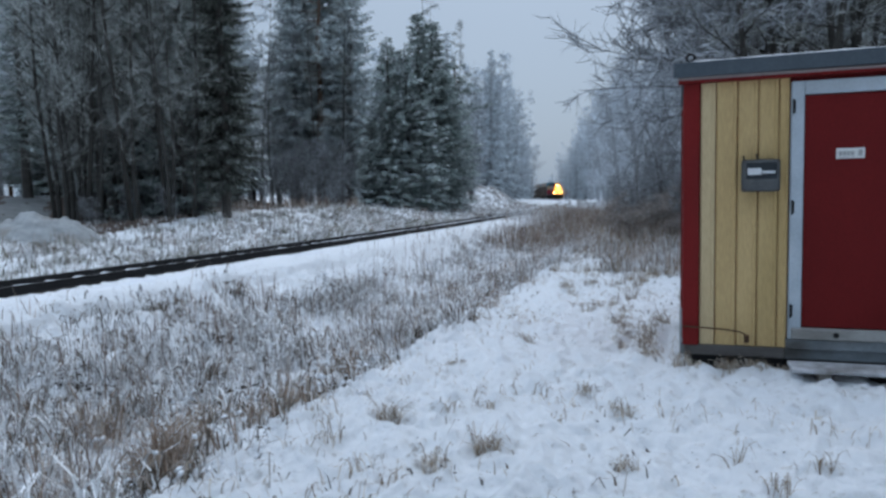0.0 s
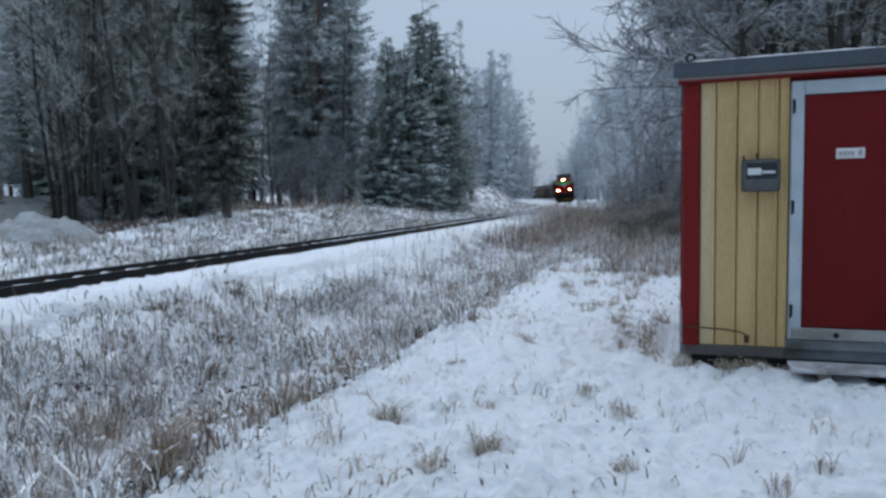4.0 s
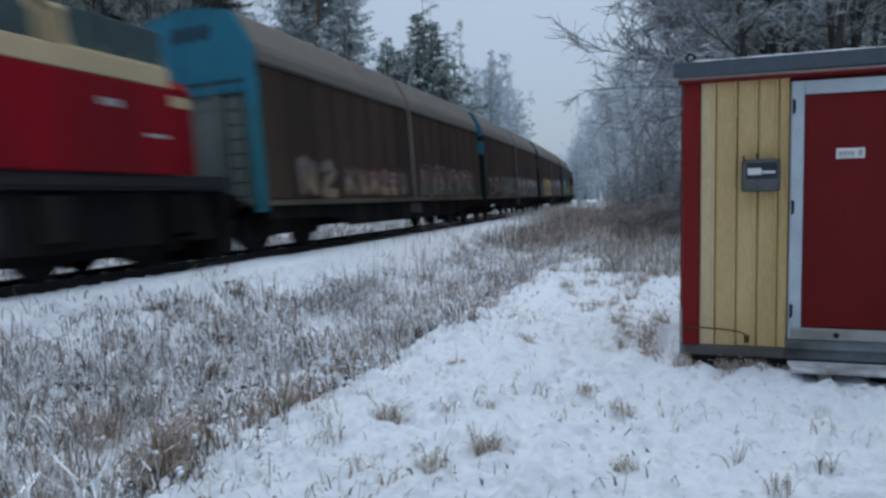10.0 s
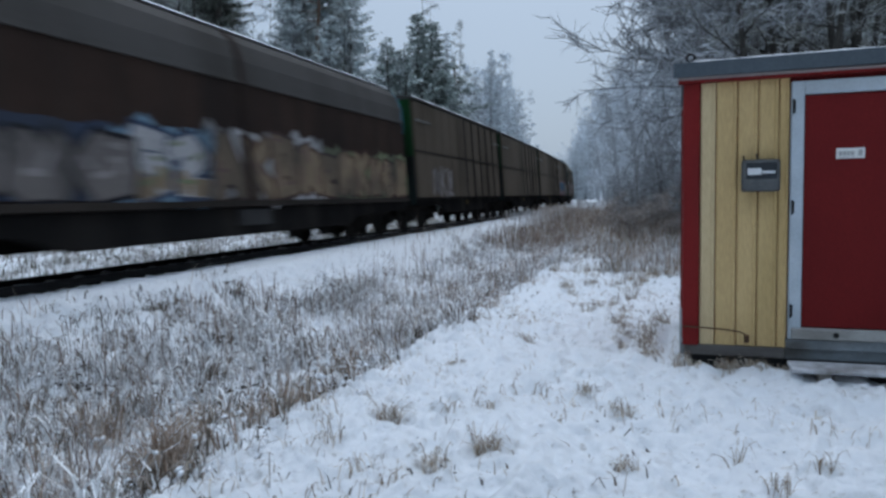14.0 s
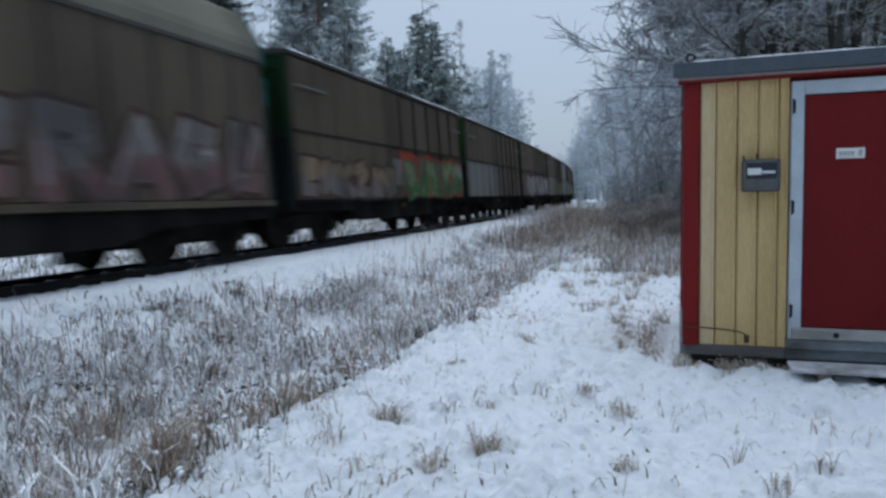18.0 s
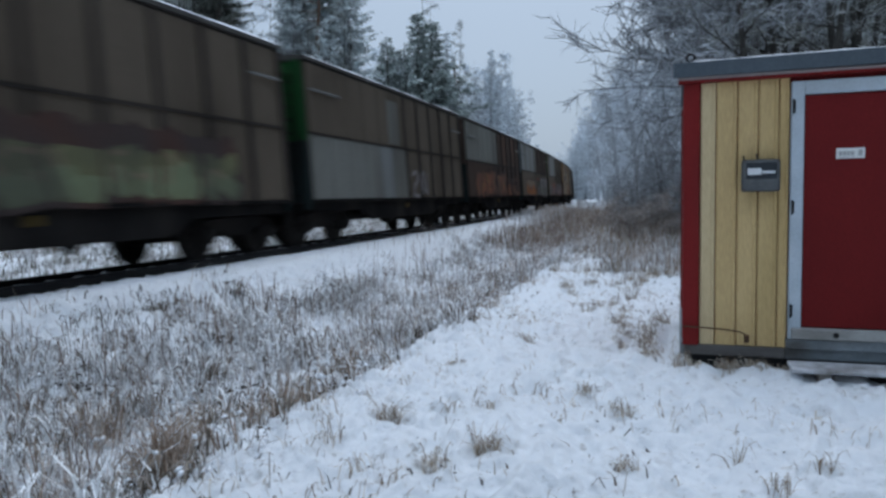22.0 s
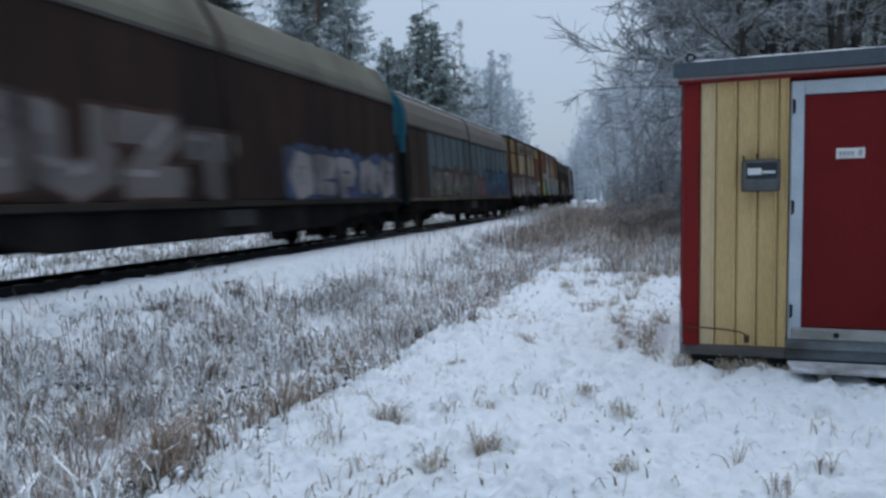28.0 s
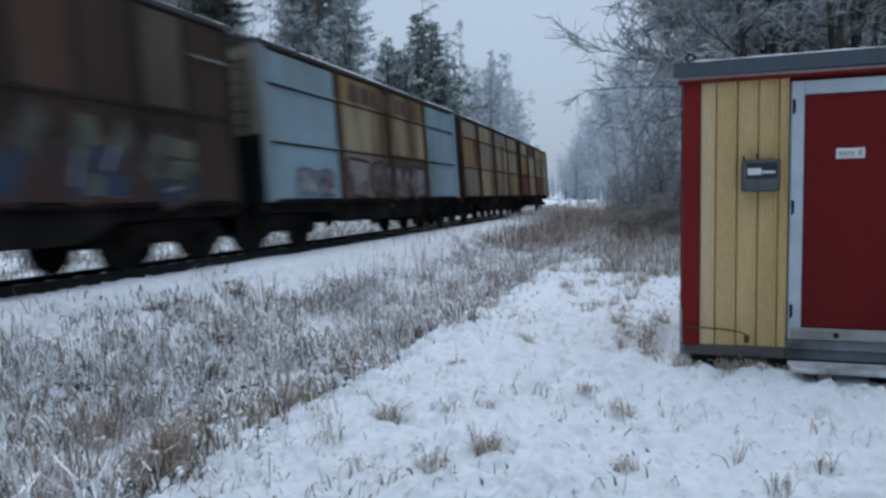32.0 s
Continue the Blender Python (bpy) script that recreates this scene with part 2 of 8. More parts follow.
def line_coords(px, py):
    """s and lat of many points."""
    px, py = np.asarray(px, float), np.asarray(py, float)
    gx, gy, gt, gs = _x[::4], _y[::4], _th[::4], _g[::4]
    s, lat = np.empty_like(px), np.empty_like(px)
    for a in range(0, len(px), 20000):
        X, Y = px[a:a + 20000], py[a:a + 20000]
        i = np.argmin((X[:, None] - gx[None]) ** 2 + (Y[:, None] - gy[None]) ** 2, axis=1)
        dx, dy = X - gx[i], Y - gy[i]
        s[a:a + 20000] = gs[i] + dx * np.sin(gt[i]) + dy * np.cos(gt[i])
        lat[a:a + 20000] = -dx * np.cos(gt[i]) + dy * np.sin(gt[i])
    return s, lat


# ---------------------------------------------------------------- the lie of the land
def step(x, a, b):
    t = np.clip((x - a) / (b - a), 0, 1)
    return t * t * (3 - 2 * t)


def waves(x, y, scale, seed):
    """Smooth uneven relief made of a few crossed waves, about -1 to 1."""
    r = np.random.RandomState(seed)
    z = np.zeros_like(x)
    for i in range(7):
        a, f, p = r.uniform(0, 6.28), r.uniform(0.6, 1.9) / scale, r.uniform(0, 6.28)
        z = z + np.sin((x * math.cos(a) + y * math.sin(a)) * f * 6.28 + p + 0.7 * np.sin((x * math.sin(a) - y * math.cos(a)) * f * 3.1 + p))
    return z / 4.0


L_BED = [-400, -60, -25, -18.5, -13, -9, -6.5, -4.8, -3.4, -2.3, -1.5, -0.7, 1.3, 2.1, 2.8, 3.5, 4.6, 5.6, 6.6, 7.25, 8.0, 12, 30, 400]
Z_BED = [2.5, 1.3, 0.7, 0.55, 1.0, 0.85, 0.45, 0.0, -0.10, 0.02, 0.17, 0.21, 0.21, 0.17, 0.03, -0.27, -0.55, -0.6, -0.32, -0.04, 0.0, 0.0, 0.0, 0.0]


def land(px, py):
    px, py = np.asarray(px, float), np.asarray(py, float)
    s, l = line_coords(px, py)
    z = np.interp(l, L_BED, Z_BED)
    far = (l < -4.0)
    near_low = 0.28 + 0.72 * step(-s, -6, 16)
    z = np.where(far, z * near_low, z)
    # cutting bank on the far side, and the wooded bank beyond the hut
    z = z + 1.9 * np.exp(-((l + 7.2) / 2.6) ** 2) * np.exp(-((s + 56) / 11.0) ** 2)
    z = z + step(l, 9.0, 19.0) * step(-s, 4, 20) * 2.0 + step(l, 18, 60) * step(-s, -30, 10) * 1.5
    # rising road bank across the line
    z = z + 1.1 * step(-px, 21, 30) * step(py, 34, 52)
    z = z + np.where(np.abs(l - TRACK_LAT) < 2.3, (l - TRACK_LAT) * CANT / 1.524 * 0.9, 0)
    # hollow under the hut, with a little snow drifted off
    hx, hy = px - 2.076, py - 6.205
    ca, sa = math.cos(radians(18.5)), math.sin(radians(18.5))
    hu, hv = hx * ca - hy * sa, hx * sa + hy * ca
    z = z - 0.07 * step(hu, -0.5, 0.2) * step(hv, -1.0, -0.3) * step(3.0 - hv, 0, 0.4)
    z = z - 0.22 * step(hu, 0.06, 0.16) * step(3.1 - hu, 0, 0.1) * step(hv, -0.02, 0.10) * step(2.2 - hv, 0, 0.1)
    rough = np.where(np.abs(l) < 2.4, 0.012, np.where((l > 2.4) & (l < 7.3), 0.08, 0.04))
    rough = np.where(l < -3.5, 0.09, rough)
    fade = 1.0 / (1.0 + (np.hypot(px, py) / 120.0) ** 2)
    z = z + fade * rough * (waves(px, py, 2.2, 3) + 0.6 * waves(px, py, 0.8, 4) + 0.5 * waves(px, py, 0.33, 5))
    z = z + np.where((l > 6.9) & (np.hypot(px, py) < 16), 0.011, 0.0) * (waves(px, py, 0.17, 7) + np.abs(waves(px, py, 0.4, 8)))
    z = z + fade * np.where(l > 7.0, 0.03, 0.0) * waves(px, py, 5.0, 6)
    return z


def land_z(x, y):
    return float(land(np.array([x]), np.array([y]))[0])

# ---------------------------------------------------------------- ground sheet, in rings round the viewpoint
def build_ground():
    rings = [0.0] + list(np.geomspace(0.5, 2.2, 30))[:-1] + list(np.geomspace(2.2, 16.0, 380))[:-1] + list(np.geomspace(16.0, 3500.0, 330))
    ang = list(np.radians(np.arange(-38, 38.01, 0.21))) + list(np.radians(np.arange(41, 320, 3.0)))
    ang = np.array(ang)
    n = len(ang)
    R, A = np.meshgrid(np.array(rings[1:]), ang, indexing="ij")
    px, py = (R * np.sin(A)).ravel(), (R * np.cos(A)).ravel()
    pz = land(px, py)
    near = np.clip((16.0 - np.hypot(px, py)) / 8.0, 0, 1) * (np.abs(np.arctan2(px, py)) < radians(38.5))
    rel = np.array([noise.noise(Vector((a * 5.0, b * 5.0, 0.3))) * 0.06 + noise.noise(Vector((a * 11.0, b * 11.0, 2.3))) * 0.042 + noise.noise(Vector((a * 21.0, b * 21.0, 7.3))) * 0.020 + noise.noise(Vector((a * 1.7, b * 1.7, 5.3))) * 0.02 if k > 0 else 0.0 for a, b, k in zip(px, py, near)])
    pz = pz + rel * near
    v = np.vstack([[[0.0, 0.0, land_z(0, 0)]], np.column_stack([px, py, pz])])
    m = len(rings) - 1
    i, j = np.meshgrid(np.arange(m - 1), np.arange(n), indexing="ij")
    jn = (j + 1) % n
    q = np.stack([1 + i * n + j, 1 + (i + 1) * n + j, 1 + (i + 1) * n + jn, 1 + i * n + jn], -1).reshape(-1, 4)
    faces = [tuple(f) for f in q.tolist()] + [(0, 1 + a, 1 + (a + 1) % n) for a in range(n)]
    me = bpy.data.meshes.new("ground")
    me.from_pydata(v.tolist(), [], faces)
    me.materials.append(SNOW_GROUND)
    me.polygons.foreach_set("use_smooth", [True] * len(faces))
    me.update()
    return tagged(new("ground", me), "thin fresh snow over frozen grass, ditch and bank", "ground", kind="structure")


def snow_ground_material():
    m, t, b = nodes_of("ground_snow_over_grass")
    co = t.nodes.new("ShaderNodeTexCoord")
    cols = []
    for sc, det in ((0.55, 8), (5.0, 8), (38.0, 4)):
        n = t.nodes.new("ShaderNodeTexNoise")
        n.inputs["Scale"].default_value, n.inputs["Detail"].default_value, n.inputs["Roughness"].default_value = sc, det, 0.68
        t.links.new(co.outputs["Object"], n.inputs["Vector"])
        cols.append(n.outputs["Fac"])
    add = t.nodes.new("ShaderNodeMath")
    add.operation = "MULTIPLY_ADD"
    add.inputs[1].default_value, add.inputs[2].default_value = 0.55, 0.0
    t.links.new(cols[0], add.inputs[0])
    add2 = t.nodes.new("ShaderNodeMath")
    add2.operation = "MULTIPLY_ADD"
    add2.inputs[1].default_value = 0.6
    t.links.new(cols[1], add2.inputs[0])
    t.links.new(add.outputs[0], add2.inputs[2])
    ramp = t.nodes.new("ShaderNodeValToRGB")
    e = ramp.color_ramp.elements
    e[0].position, e[0].color = 0.40, (0.25, 0.215, 0.18, 1)
    e[1].position, e[1].color = 0.53, (0.88, 0.905, 0.935, 1)
    mid = ramp.color_ramp.elements.new(0.46)
    mid.color = (0.76, 0.775, 0.79, 1)
    t.links.new(add2.outputs[0], ramp.inputs["Fac"])
    n4 = t.nodes.new("ShaderNodeTexNoise")
    n4.inputs["Scale"].default_value, n4.inputs["Detail"].default_value, n4.inputs["Roughness"].default_value = 13.0, 9, 0.75
    t.links.new(co.outputs["Object"], n4.inputs["Vector"])
    r4 = t.nodes.new("ShaderNodeValToRGB")
    r4.color_ramp.elements[0].position, r4.color_ramp.elements[1].position = 0.575, 0.69
    t.links.new(n4.outputs["Fac"], r4.inputs["Fac"])
    sp = t.nodes.new("ShaderNodeMixRGB")
    sp.inputs[2].default_value = (0.38, 0.35, 0.31, 1)
    t.links.new(r4.outputs[0], sp.inputs[0])
    t.links.new(ramp.outputs[0], sp.inputs[1])
    g = t.nodes.new("ShaderNodeMixRGB")
    g.blend_type = "OVERLAY"
    g.inputs[0].default_value = 0.18
    t.links.new(sp.outputs[0], g.inputs[1])
    t.links.new(cols[2], g.inputs[2])
    t.links.new(g.outputs[0], b.inputs["Base Color"])
    b.inputs["Roughness"].default_value = 0.88
    bp = t.nodes.new("ShaderNodeBump")
    bp.inputs["Strength"].default_value, bp.inputs["Distance"].default_value = 0.9, 0.05
    mixh = t.nodes.new("ShaderNodeMath")
    mixh.operation = "MULTIPLY_ADD"
    mixh.inputs[1].default_value = 0.7
    t.links.new(n4.outputs["Fac"], mixh.inputs[0])
    t.links.new(cols[1], mixh.inputs[2])
    t.links.new(mixh.outputs[0], bp.inputs["Height"])
    bp2 = t.nodes.new("ShaderNodeBump")
    bp2.inputs["Strength"].default_value, bp2.inputs["Distance"].default_value = 0.6, 0.010
    t.links.new(cols[2], bp2.inputs["Height"])
    t.links.new(bp.outputs[0], bp2.inputs["Normal"])
    t.links.new(bp2.outputs[0], b.inputs["Normal"])
    return m


SNOW_GROUND = snow_ground_material()
build_ground()


# ---------------------------------------------------------------- the track
def sweep(profile, s0, s1, ds, lat, z0):
    """A rail: an outline of (lat, z) swept along the line."""
    me = Mesh()
    ss = np.arange(s0, s1 + ds / 2, ds)
    m = len(profile)
    for s in ss:
        p = rail_pose(float(s))
        for a, z in profile:
            me.v.append(tuple(p @ Vector((0, lat + a, z + z0))))
    for i in range(len(ss) - 1):
        for j in range(m):
            k = (j + 1) % m
            me.face((i * m + j, i * m + k, (i + 1) * m + k, (i + 1) * m + j), 1 if j == 5 else 0)
    return me


RAIL_PROFILE = [
    (-0.07, -0.165), (0.07, -0.165), (0.07, -0.145), (0.012, -0.12), (0.012, -0.04), (0.036, -0.0),
    (-0.036, -0.0), (-0.036, -0.035), (-0.012, -0.045), (-0.012, -0.12), (-0.07, -0.145)]


def build_track():
    root = thing("railway_track", Matrix(), "single track of dark steel rails on snow-covered sleepers", "railway track", kind="structure")
    for lat in (0.798, -0.798):
        me = sweep(RAIL_PROFILE, -725, 540, 1.0, lat, 0.0)
        ob = hold("rail", me.data("rail", [STEEL_RAIL, RAIL_HEAD]), root, "dark rusty steel rail")
    strip = Mesh()
    ss = np.concatenate([np.arange(-725, -200, 1.0), np.arange(-200, 60, 0.2), np.arange(60, 540.5, 1.0)])
    lats = (-0.70, -0.62, -0.3, 0.0, 0.3, 0.62, 0.70)
    for s in ss:
        p = rail_pose(float(s))
        bump = 0.035 * math.cos(6.2832 * float(s) / 0.61)
        for q, la in enumerate(lats):
            edge = 0.10 if q in (0, 6) else 0.0
            zz = -0.108 - 0.5 * edge + bump + 0.025 * noise.noise(Vector((float(s) * 1.7, la * 2, 0)))
            strip.v.append(tuple(p @ Vector((0, la, zz))))
    for i in range(len(ss) - 1):
        for j in range(6):
            a = i * 7 + j
            strip.face((a, a + 1, a + 8, a + 7))
    for sg in (1, -1):
        side = Mesh()
        for s in ss:
            p = rail_pose(float(s))
            bump = 0.034 * math.cos(6.2832 * float(s) / 0.61)
            nz = 0.04 * noise.noise(Vector((float(s) * 2.9, sg * 3.0, 1)))
            for la, dz in ((0.80, -0.22), (0.88, -0.19 + bump + nz), (1.0, -0.165 + bump + nz), (1.3, -0.15 + 0.4 * bump + nz), (1.75, -0.22)):
                side.v.append(tuple(p @ Vector((0, sg * la, dz))))
        for i in range(len(ss) - 1):
            for j in range(4):
                a = i * 5 + j
                side.face((a, a + 1, a + 6, a + 5))
        part("snow_shoulder", side, SNOW, root, "snow heaped over the sleeper ends", smooth=True)
    part("snow_between_rails", strip, SNOW, root, "packed snow between the rails", smooth=True)
    sl = Mesh()
    sl.prism([(-1.3, -0.19), (1.3, -0.19), (1.3, -0.04), (1.24, -0.01), (-1.24, -0.01), (-1.3, -0.04)], "x", -0.12, 0.12)
    sl_me = sl.data("sleeper", SLEEPER_MAT)
    fast = Mesh()
    for lat in (-0.9, -0.7, 0.7, 0.9):
        fast.box(-0.05, 0.05, lat - 0.05, lat + 0.05, -0.02, 0.035, c=0.008)
    rest = Mesh()
    for i in range(-1180, 880):
        s = i * 0.61
        m = rail_pose(s) @ Matrix.Translation((0, 0, -0.155))
        if -118 <= s <= 60:
            hold("sleeper", sl_me, root, m=m)
        else:
            n = len(rest.v)
            rest.v += [tuple(m @ Vector(v)) for v in sl.v]
            rest.f += [tuple(n + q for q in f) for f in sl.f]
            rest.k += sl.k
    tagged(hold("sleepers_far", rest.data("sleepers_far", SLEEPER_MAT), root), kind="stuff")


build_track()


def build_road():
    """The slushy track that climbs away into the wood."""
    me = Mesh()
    cx = [(-25.0, 20.0), (-22.0, 28.0), (-22.0, 33.0), (-24.6, 40.0), (-28.2, 48.0), (-33.0, 58.0), (-39.5, 70.0), (-48.0, 84.0)]
    ys = np.linspace(20, 84, 60)
    xs = np.interp(ys, [c[1] for c in cx], [c[0] for c in cx])
    for x, y in zip(xs, ys):
        for q in (-2.2, -1.1, 0.0, 1.1, 2.2):
            me.v.append((x + q, y, land_z(x + q, y) + 0.12 + (0.03 if q == 0 else 0.0) - (0.12 if abs(q) > 2 else 0)))
    for i in range(59):
        for j in range(4):
            a = i * 5 + j
            me.face((a, a + 1, a + 6, a + 5))
    return tagged(new("road", me.data("road", SLUSH, True)), "narrow slushy grey road into the wood", "road", kind="structure")


build_road()


def snow_heap(x, y, rx, ry, h, seed):
    """A rounded heap of ploughed snow beside the road."""
    me = Mesh()
    n, m = 90, 34
    z0 = land_z(x, y)
    for j in range(m + 1):
        q = j / m
        for i in range(n):
            a = 6.2832 * i / n
            px, py = x + math.cos(a) * rx * q, y + math.sin(a) * ry * q
            lump = noise.noise(Vector((px * 1.3, py * 1.3, seed))) + 0.35 * noise.noise(Vector((px * 4.0, py * 4.0, seed))) + 0.25 * noise.noise(Vector((px * 9.0, py * 9.0, seed)))
            top = h * max(math.cos(1.5708 * q), 0.0) ** 0.8 * (1 + 0.35 * lump)
            me.v.append((px, py, (land_z(px, py) if q > 0.6 else z0 + (land_z(px, py) - z0) * q / 0.6) + top - 0.06 * q))
    for j in range(m):
        for i in range(n):
            k = (i + 1) % n
            me.face((j * n + i, (j + 1) * n + i, (j + 1) * n + k, j * n + k))
    return tagged(new("snow_mound", me.data("snow_mound", HEAP_SNOW, True)), "rounded grey mound of ploughed snow beside the line", "snow mound")


HEAP_SNOW = surf("old_dirty_snow", (0.22, 0.232, 0.232), (0.46, 0.485, 0.50), 2.6, 0.9, 0.6, fine=30, dirt=(0.26, 0.235, 0.2))
snow_heap(-13.3, 23.2, 2.2, 1.5, 0.85, 1)
FLOOR_LITTER = surf("needle_litter", (0.050, 0.036, 0.029), (0.14, 0.105, 0.088), 1.1, 0.95, 0.6, fine=22, dirt=(0.46, 0.48, 0.50), cover=(0.60, 0.70))


def forest_floor():
    """Bare brown litter under the closed wood across the line, where little snow has come through."""
    me = Mesh()
    nb, nd = 150, 100
    for i in range(nb + 1):
        b = -1.15 + 0.87 * i / nb
        d0 = float(np.interp(b, (-1.15, -0.80, -0.62, -0.48, -0.28), (25.0, 25.6, 31.0, 39.5, 53.0))) + 1.6 * noise.noise(Vector((b * 14, 0.4, 2))) + 0.7 * noise.noise(Vector((b * 60, 1.4, 2)))
        d = d0 + (96.0 - d0) * np.linspace(0, 1, nd + 1) ** 1.6
        z = land(b * 0.627 * d, d)
        for j in range(nd + 1):
            me.v.append((b * 0.627 * d[j], d[j], z[j] + (0.06 if 0 < j < nd and 0 < i < nb else -0.05)))
    for i in range(nb):
        for j in range(nd):
            a = i * (nd + 1) + j
            me.face((a, a + nd + 1, a + nd + 2, a + 1))
    return tagged(new("forest_floor", me.data("forest_floor", FLOOR_LITTER, True)), "brown needle litter with flecks of snow under the trees", "ground", kind="structure")


forest_floor()

# ---------------------------------------------------------------- trees
def rough_tube(me, pts, radii, seg):
    """A tapered, bent limb through the given points."""
    n = len(me.v)
    for i, (p, r) in enumerate(zip(pts, radii)):
        d = (pts[min(i + 1, len(pts) - 1)] - pts[max(i - 1, 0)]).normalized()
        u = d.orthogonal().normalized()
        w = d.cross(u)
        for j in range(seg):
            a = 6.2832 * j / seg
            me.v.append(tuple(p + (u * math.cos(a) + w * math.sin(a)) * r))
    for i in range(len(pts) - 1):
        for j in range(seg):
            k = (j + 1) % seg
            me.f.append((n + i * seg + j, n + i * seg + k, n + (i + 1) * seg + k, n + (i + 1) * seg + j))
            me.k.append(0)


def spray(me, p, d, side, length, width, rnd, k=0):
    """One small needle-bearing twig: a bent lobed leaf shape."""
    droop = Vector((0, 0, -1)) * length * rnd.uniform(0.1, 0.4)
    a = p + d * length * 0.5 + side * width * 0.5 + droop * 0.2
    b = p + d * length + droop
    c = p + d * length * 0.45 - side * width * 0.5 + droop * 0.35
    n = len(me.v)
    me.v += [tuple(p), tuple(a), tuple(b), tuple(c)]
    me.f.append((n, n + 1, n + 2, n + 3))
    me.k.append(k)


def spruce_meshes(seed, h, r, bark, needles, bare=0.08, dense=1.0, snow=0.0):
    rnd = random.Random(seed)
    tr = Mesh()
    lean = Vector((rnd.uniform(-0.02, 0.02), rnd.uniform(-0.02, 0.02), 1))
    r0 = 0.016 * h
    pts = [lean * (h * t / 8) + Vector((rnd.uniform(-0.03, 0.03), rnd.uniform(-0.03, 0.03), 0)) for t in range(9)]
    rough_tube(tr, pts, [r0 * (1 - t / 8) ** 0.9 + 0.012 for t in range(9)], 8)
    cr = Mesh()
    z = h * bare
    while z < h * 0.985:
        f = (z - h * bare) / (h * (1 - bare))
        reach = r * (1 - f) ** 0.8 * (0.72 + 0.28 * min(1, f * 5)) + 0.12
        nb = max(4, int((8 - 3 * f) * (0.8 + 0.2 * dense)))
        off = rnd.uniform(0, 6.28)
        for b in range(nb):
            if rnd.random() < 0.12:
                continue
            a = off + 6.2832 * b / nb + rnd.uniform(-0.35, 0.35)
            l = reach * rnd.uniform(0.6, 1.2)
            el = -0.38 + 0.75 * f + rnd.uniform(-0.15, 0.15)
            d = Vector((math.cos(a) * math.cos(el), math.sin(a) * math.cos(el), math.sin(el)))
            base = lean * (z + rnd.uniform(-0.1, 0.1))
            tip = base + d * l + Vector((0, 0, 0.10 * l))
            rough_tube(tr, [base, base + d * l * 0.55 - Vector((0, 0, 0.05 * l)), tip], [0.012 + 0.014 * l, 0.01 + 0.006 * l, 0.004], 3)
            sd = Vector((-math.sin(a), math.cos(a), 0))
            ns = max(4, int(l * 10.5 * dense))
            for q in range(ns):
                t = (q + rnd.random()) / ns
                if t < 0.12:
                    continue
                p = base.lerp(tip, t) - Vector((0, 0, 0.05 * l * math.sin(3.14 * t)))
                w = (0.20 + 0.46 * l * (1 - t) * 0.42) * rnd.uniform(0.6, 1.25)
                for sgn in (-1, 1):
                    dd = (d * rnd.uniform(0.35, 0.8) + sd * sgn * rnd.uniform(0.5, 1.0) + Vector((0, 0, rnd.uniform(-0.35, 0.1)))).normalized()
                    spray(cr, p, dd, (d - dd * d.dot(dd)).normalized(), w + 0.10, 0.07 + 0.17 * w, rnd, 1 if rnd.random() < snow else 0)
                if rnd.random() < 0.5:
                    spray(cr, p, (d + Vector((0, 0, -0.9))).normalized(), sd, w * 0.8 + 0.1, 0.07 + 0.12 * w, rnd)
        z += (0.20 + 0.012 * h * (1 - f) * 0.6) * rnd.uniform(0.8, 1.2) / max(0.6, dense)
    return tr.data("trunk", bark), cr.data("crown", [needles, SNOW])


def pine_meshes(seed, h, r, bark, needles):
    rnd = random.Random(seed)
    tr, cr = Mesh(), Mesh()
    bend = [Vector((rnd.uniform(-0.25, 0.25), rnd.uniform(-0.25, 0.25), 0)) * (t / 8) for t in range(9)]
    pts = [Vector((0, 0, h * t / 8)) + bend[t] for t in range(9)]
    rough_tube(tr, pts, [0.014 * h * (1 - t / 8) ** 0.8 + 0.02 for t in range(9)], 8)
    for i in range(int(h * 4.4)):
        z = h * rnd.uniform(0.2, 0.98)
        f = z / h
        a = rnd.uniform(0, 6.28)
        l = r * rnd.uniform(0.45, 1.1) * (0.45 + 1.25 * math.sin(3.14 * min(1, max(0.06, (f - 0.12) / 0.88)))) * 0.75
        d = Vector((math.cos(a), math.sin(a), rnd.uniform(-0.15, 0.45))).normalized()
        base = Vector((0, 0, z)) + bend[min(8, int(f * 8))]
        tip = base + d * l
        rough_tube(tr, [base, base.lerp(tip, 0.5) + Vector((0, 0, -0.08 * l)), tip], [0.03 + 0.012 * l, 0.02, 0.008], 3)
        for c in range(max(4, int(l * 4.5))):
            t = rnd.uniform(0.35, 1.05)
            cen = base.lerp(tip, t) + Vector((rnd.gauss(0, 0.15), rnd.gauss(0, 0.15), rnd.gauss(0.05, 0.1)))
            for q in range(9):
                dd = Vector((rnd.gauss(0, 1), rnd.gauss(0, 1), rnd.gauss(0.25, 0.8))).normalized()
                spray(cr, cen, dd, dd.orthogonal().normalized(), rnd.uniform(0.18, 0.36), rnd.uniform(0.08, 0.16), rnd)
    return tr.data("trunk", bark), cr.data("crown", [needles, SNOW])


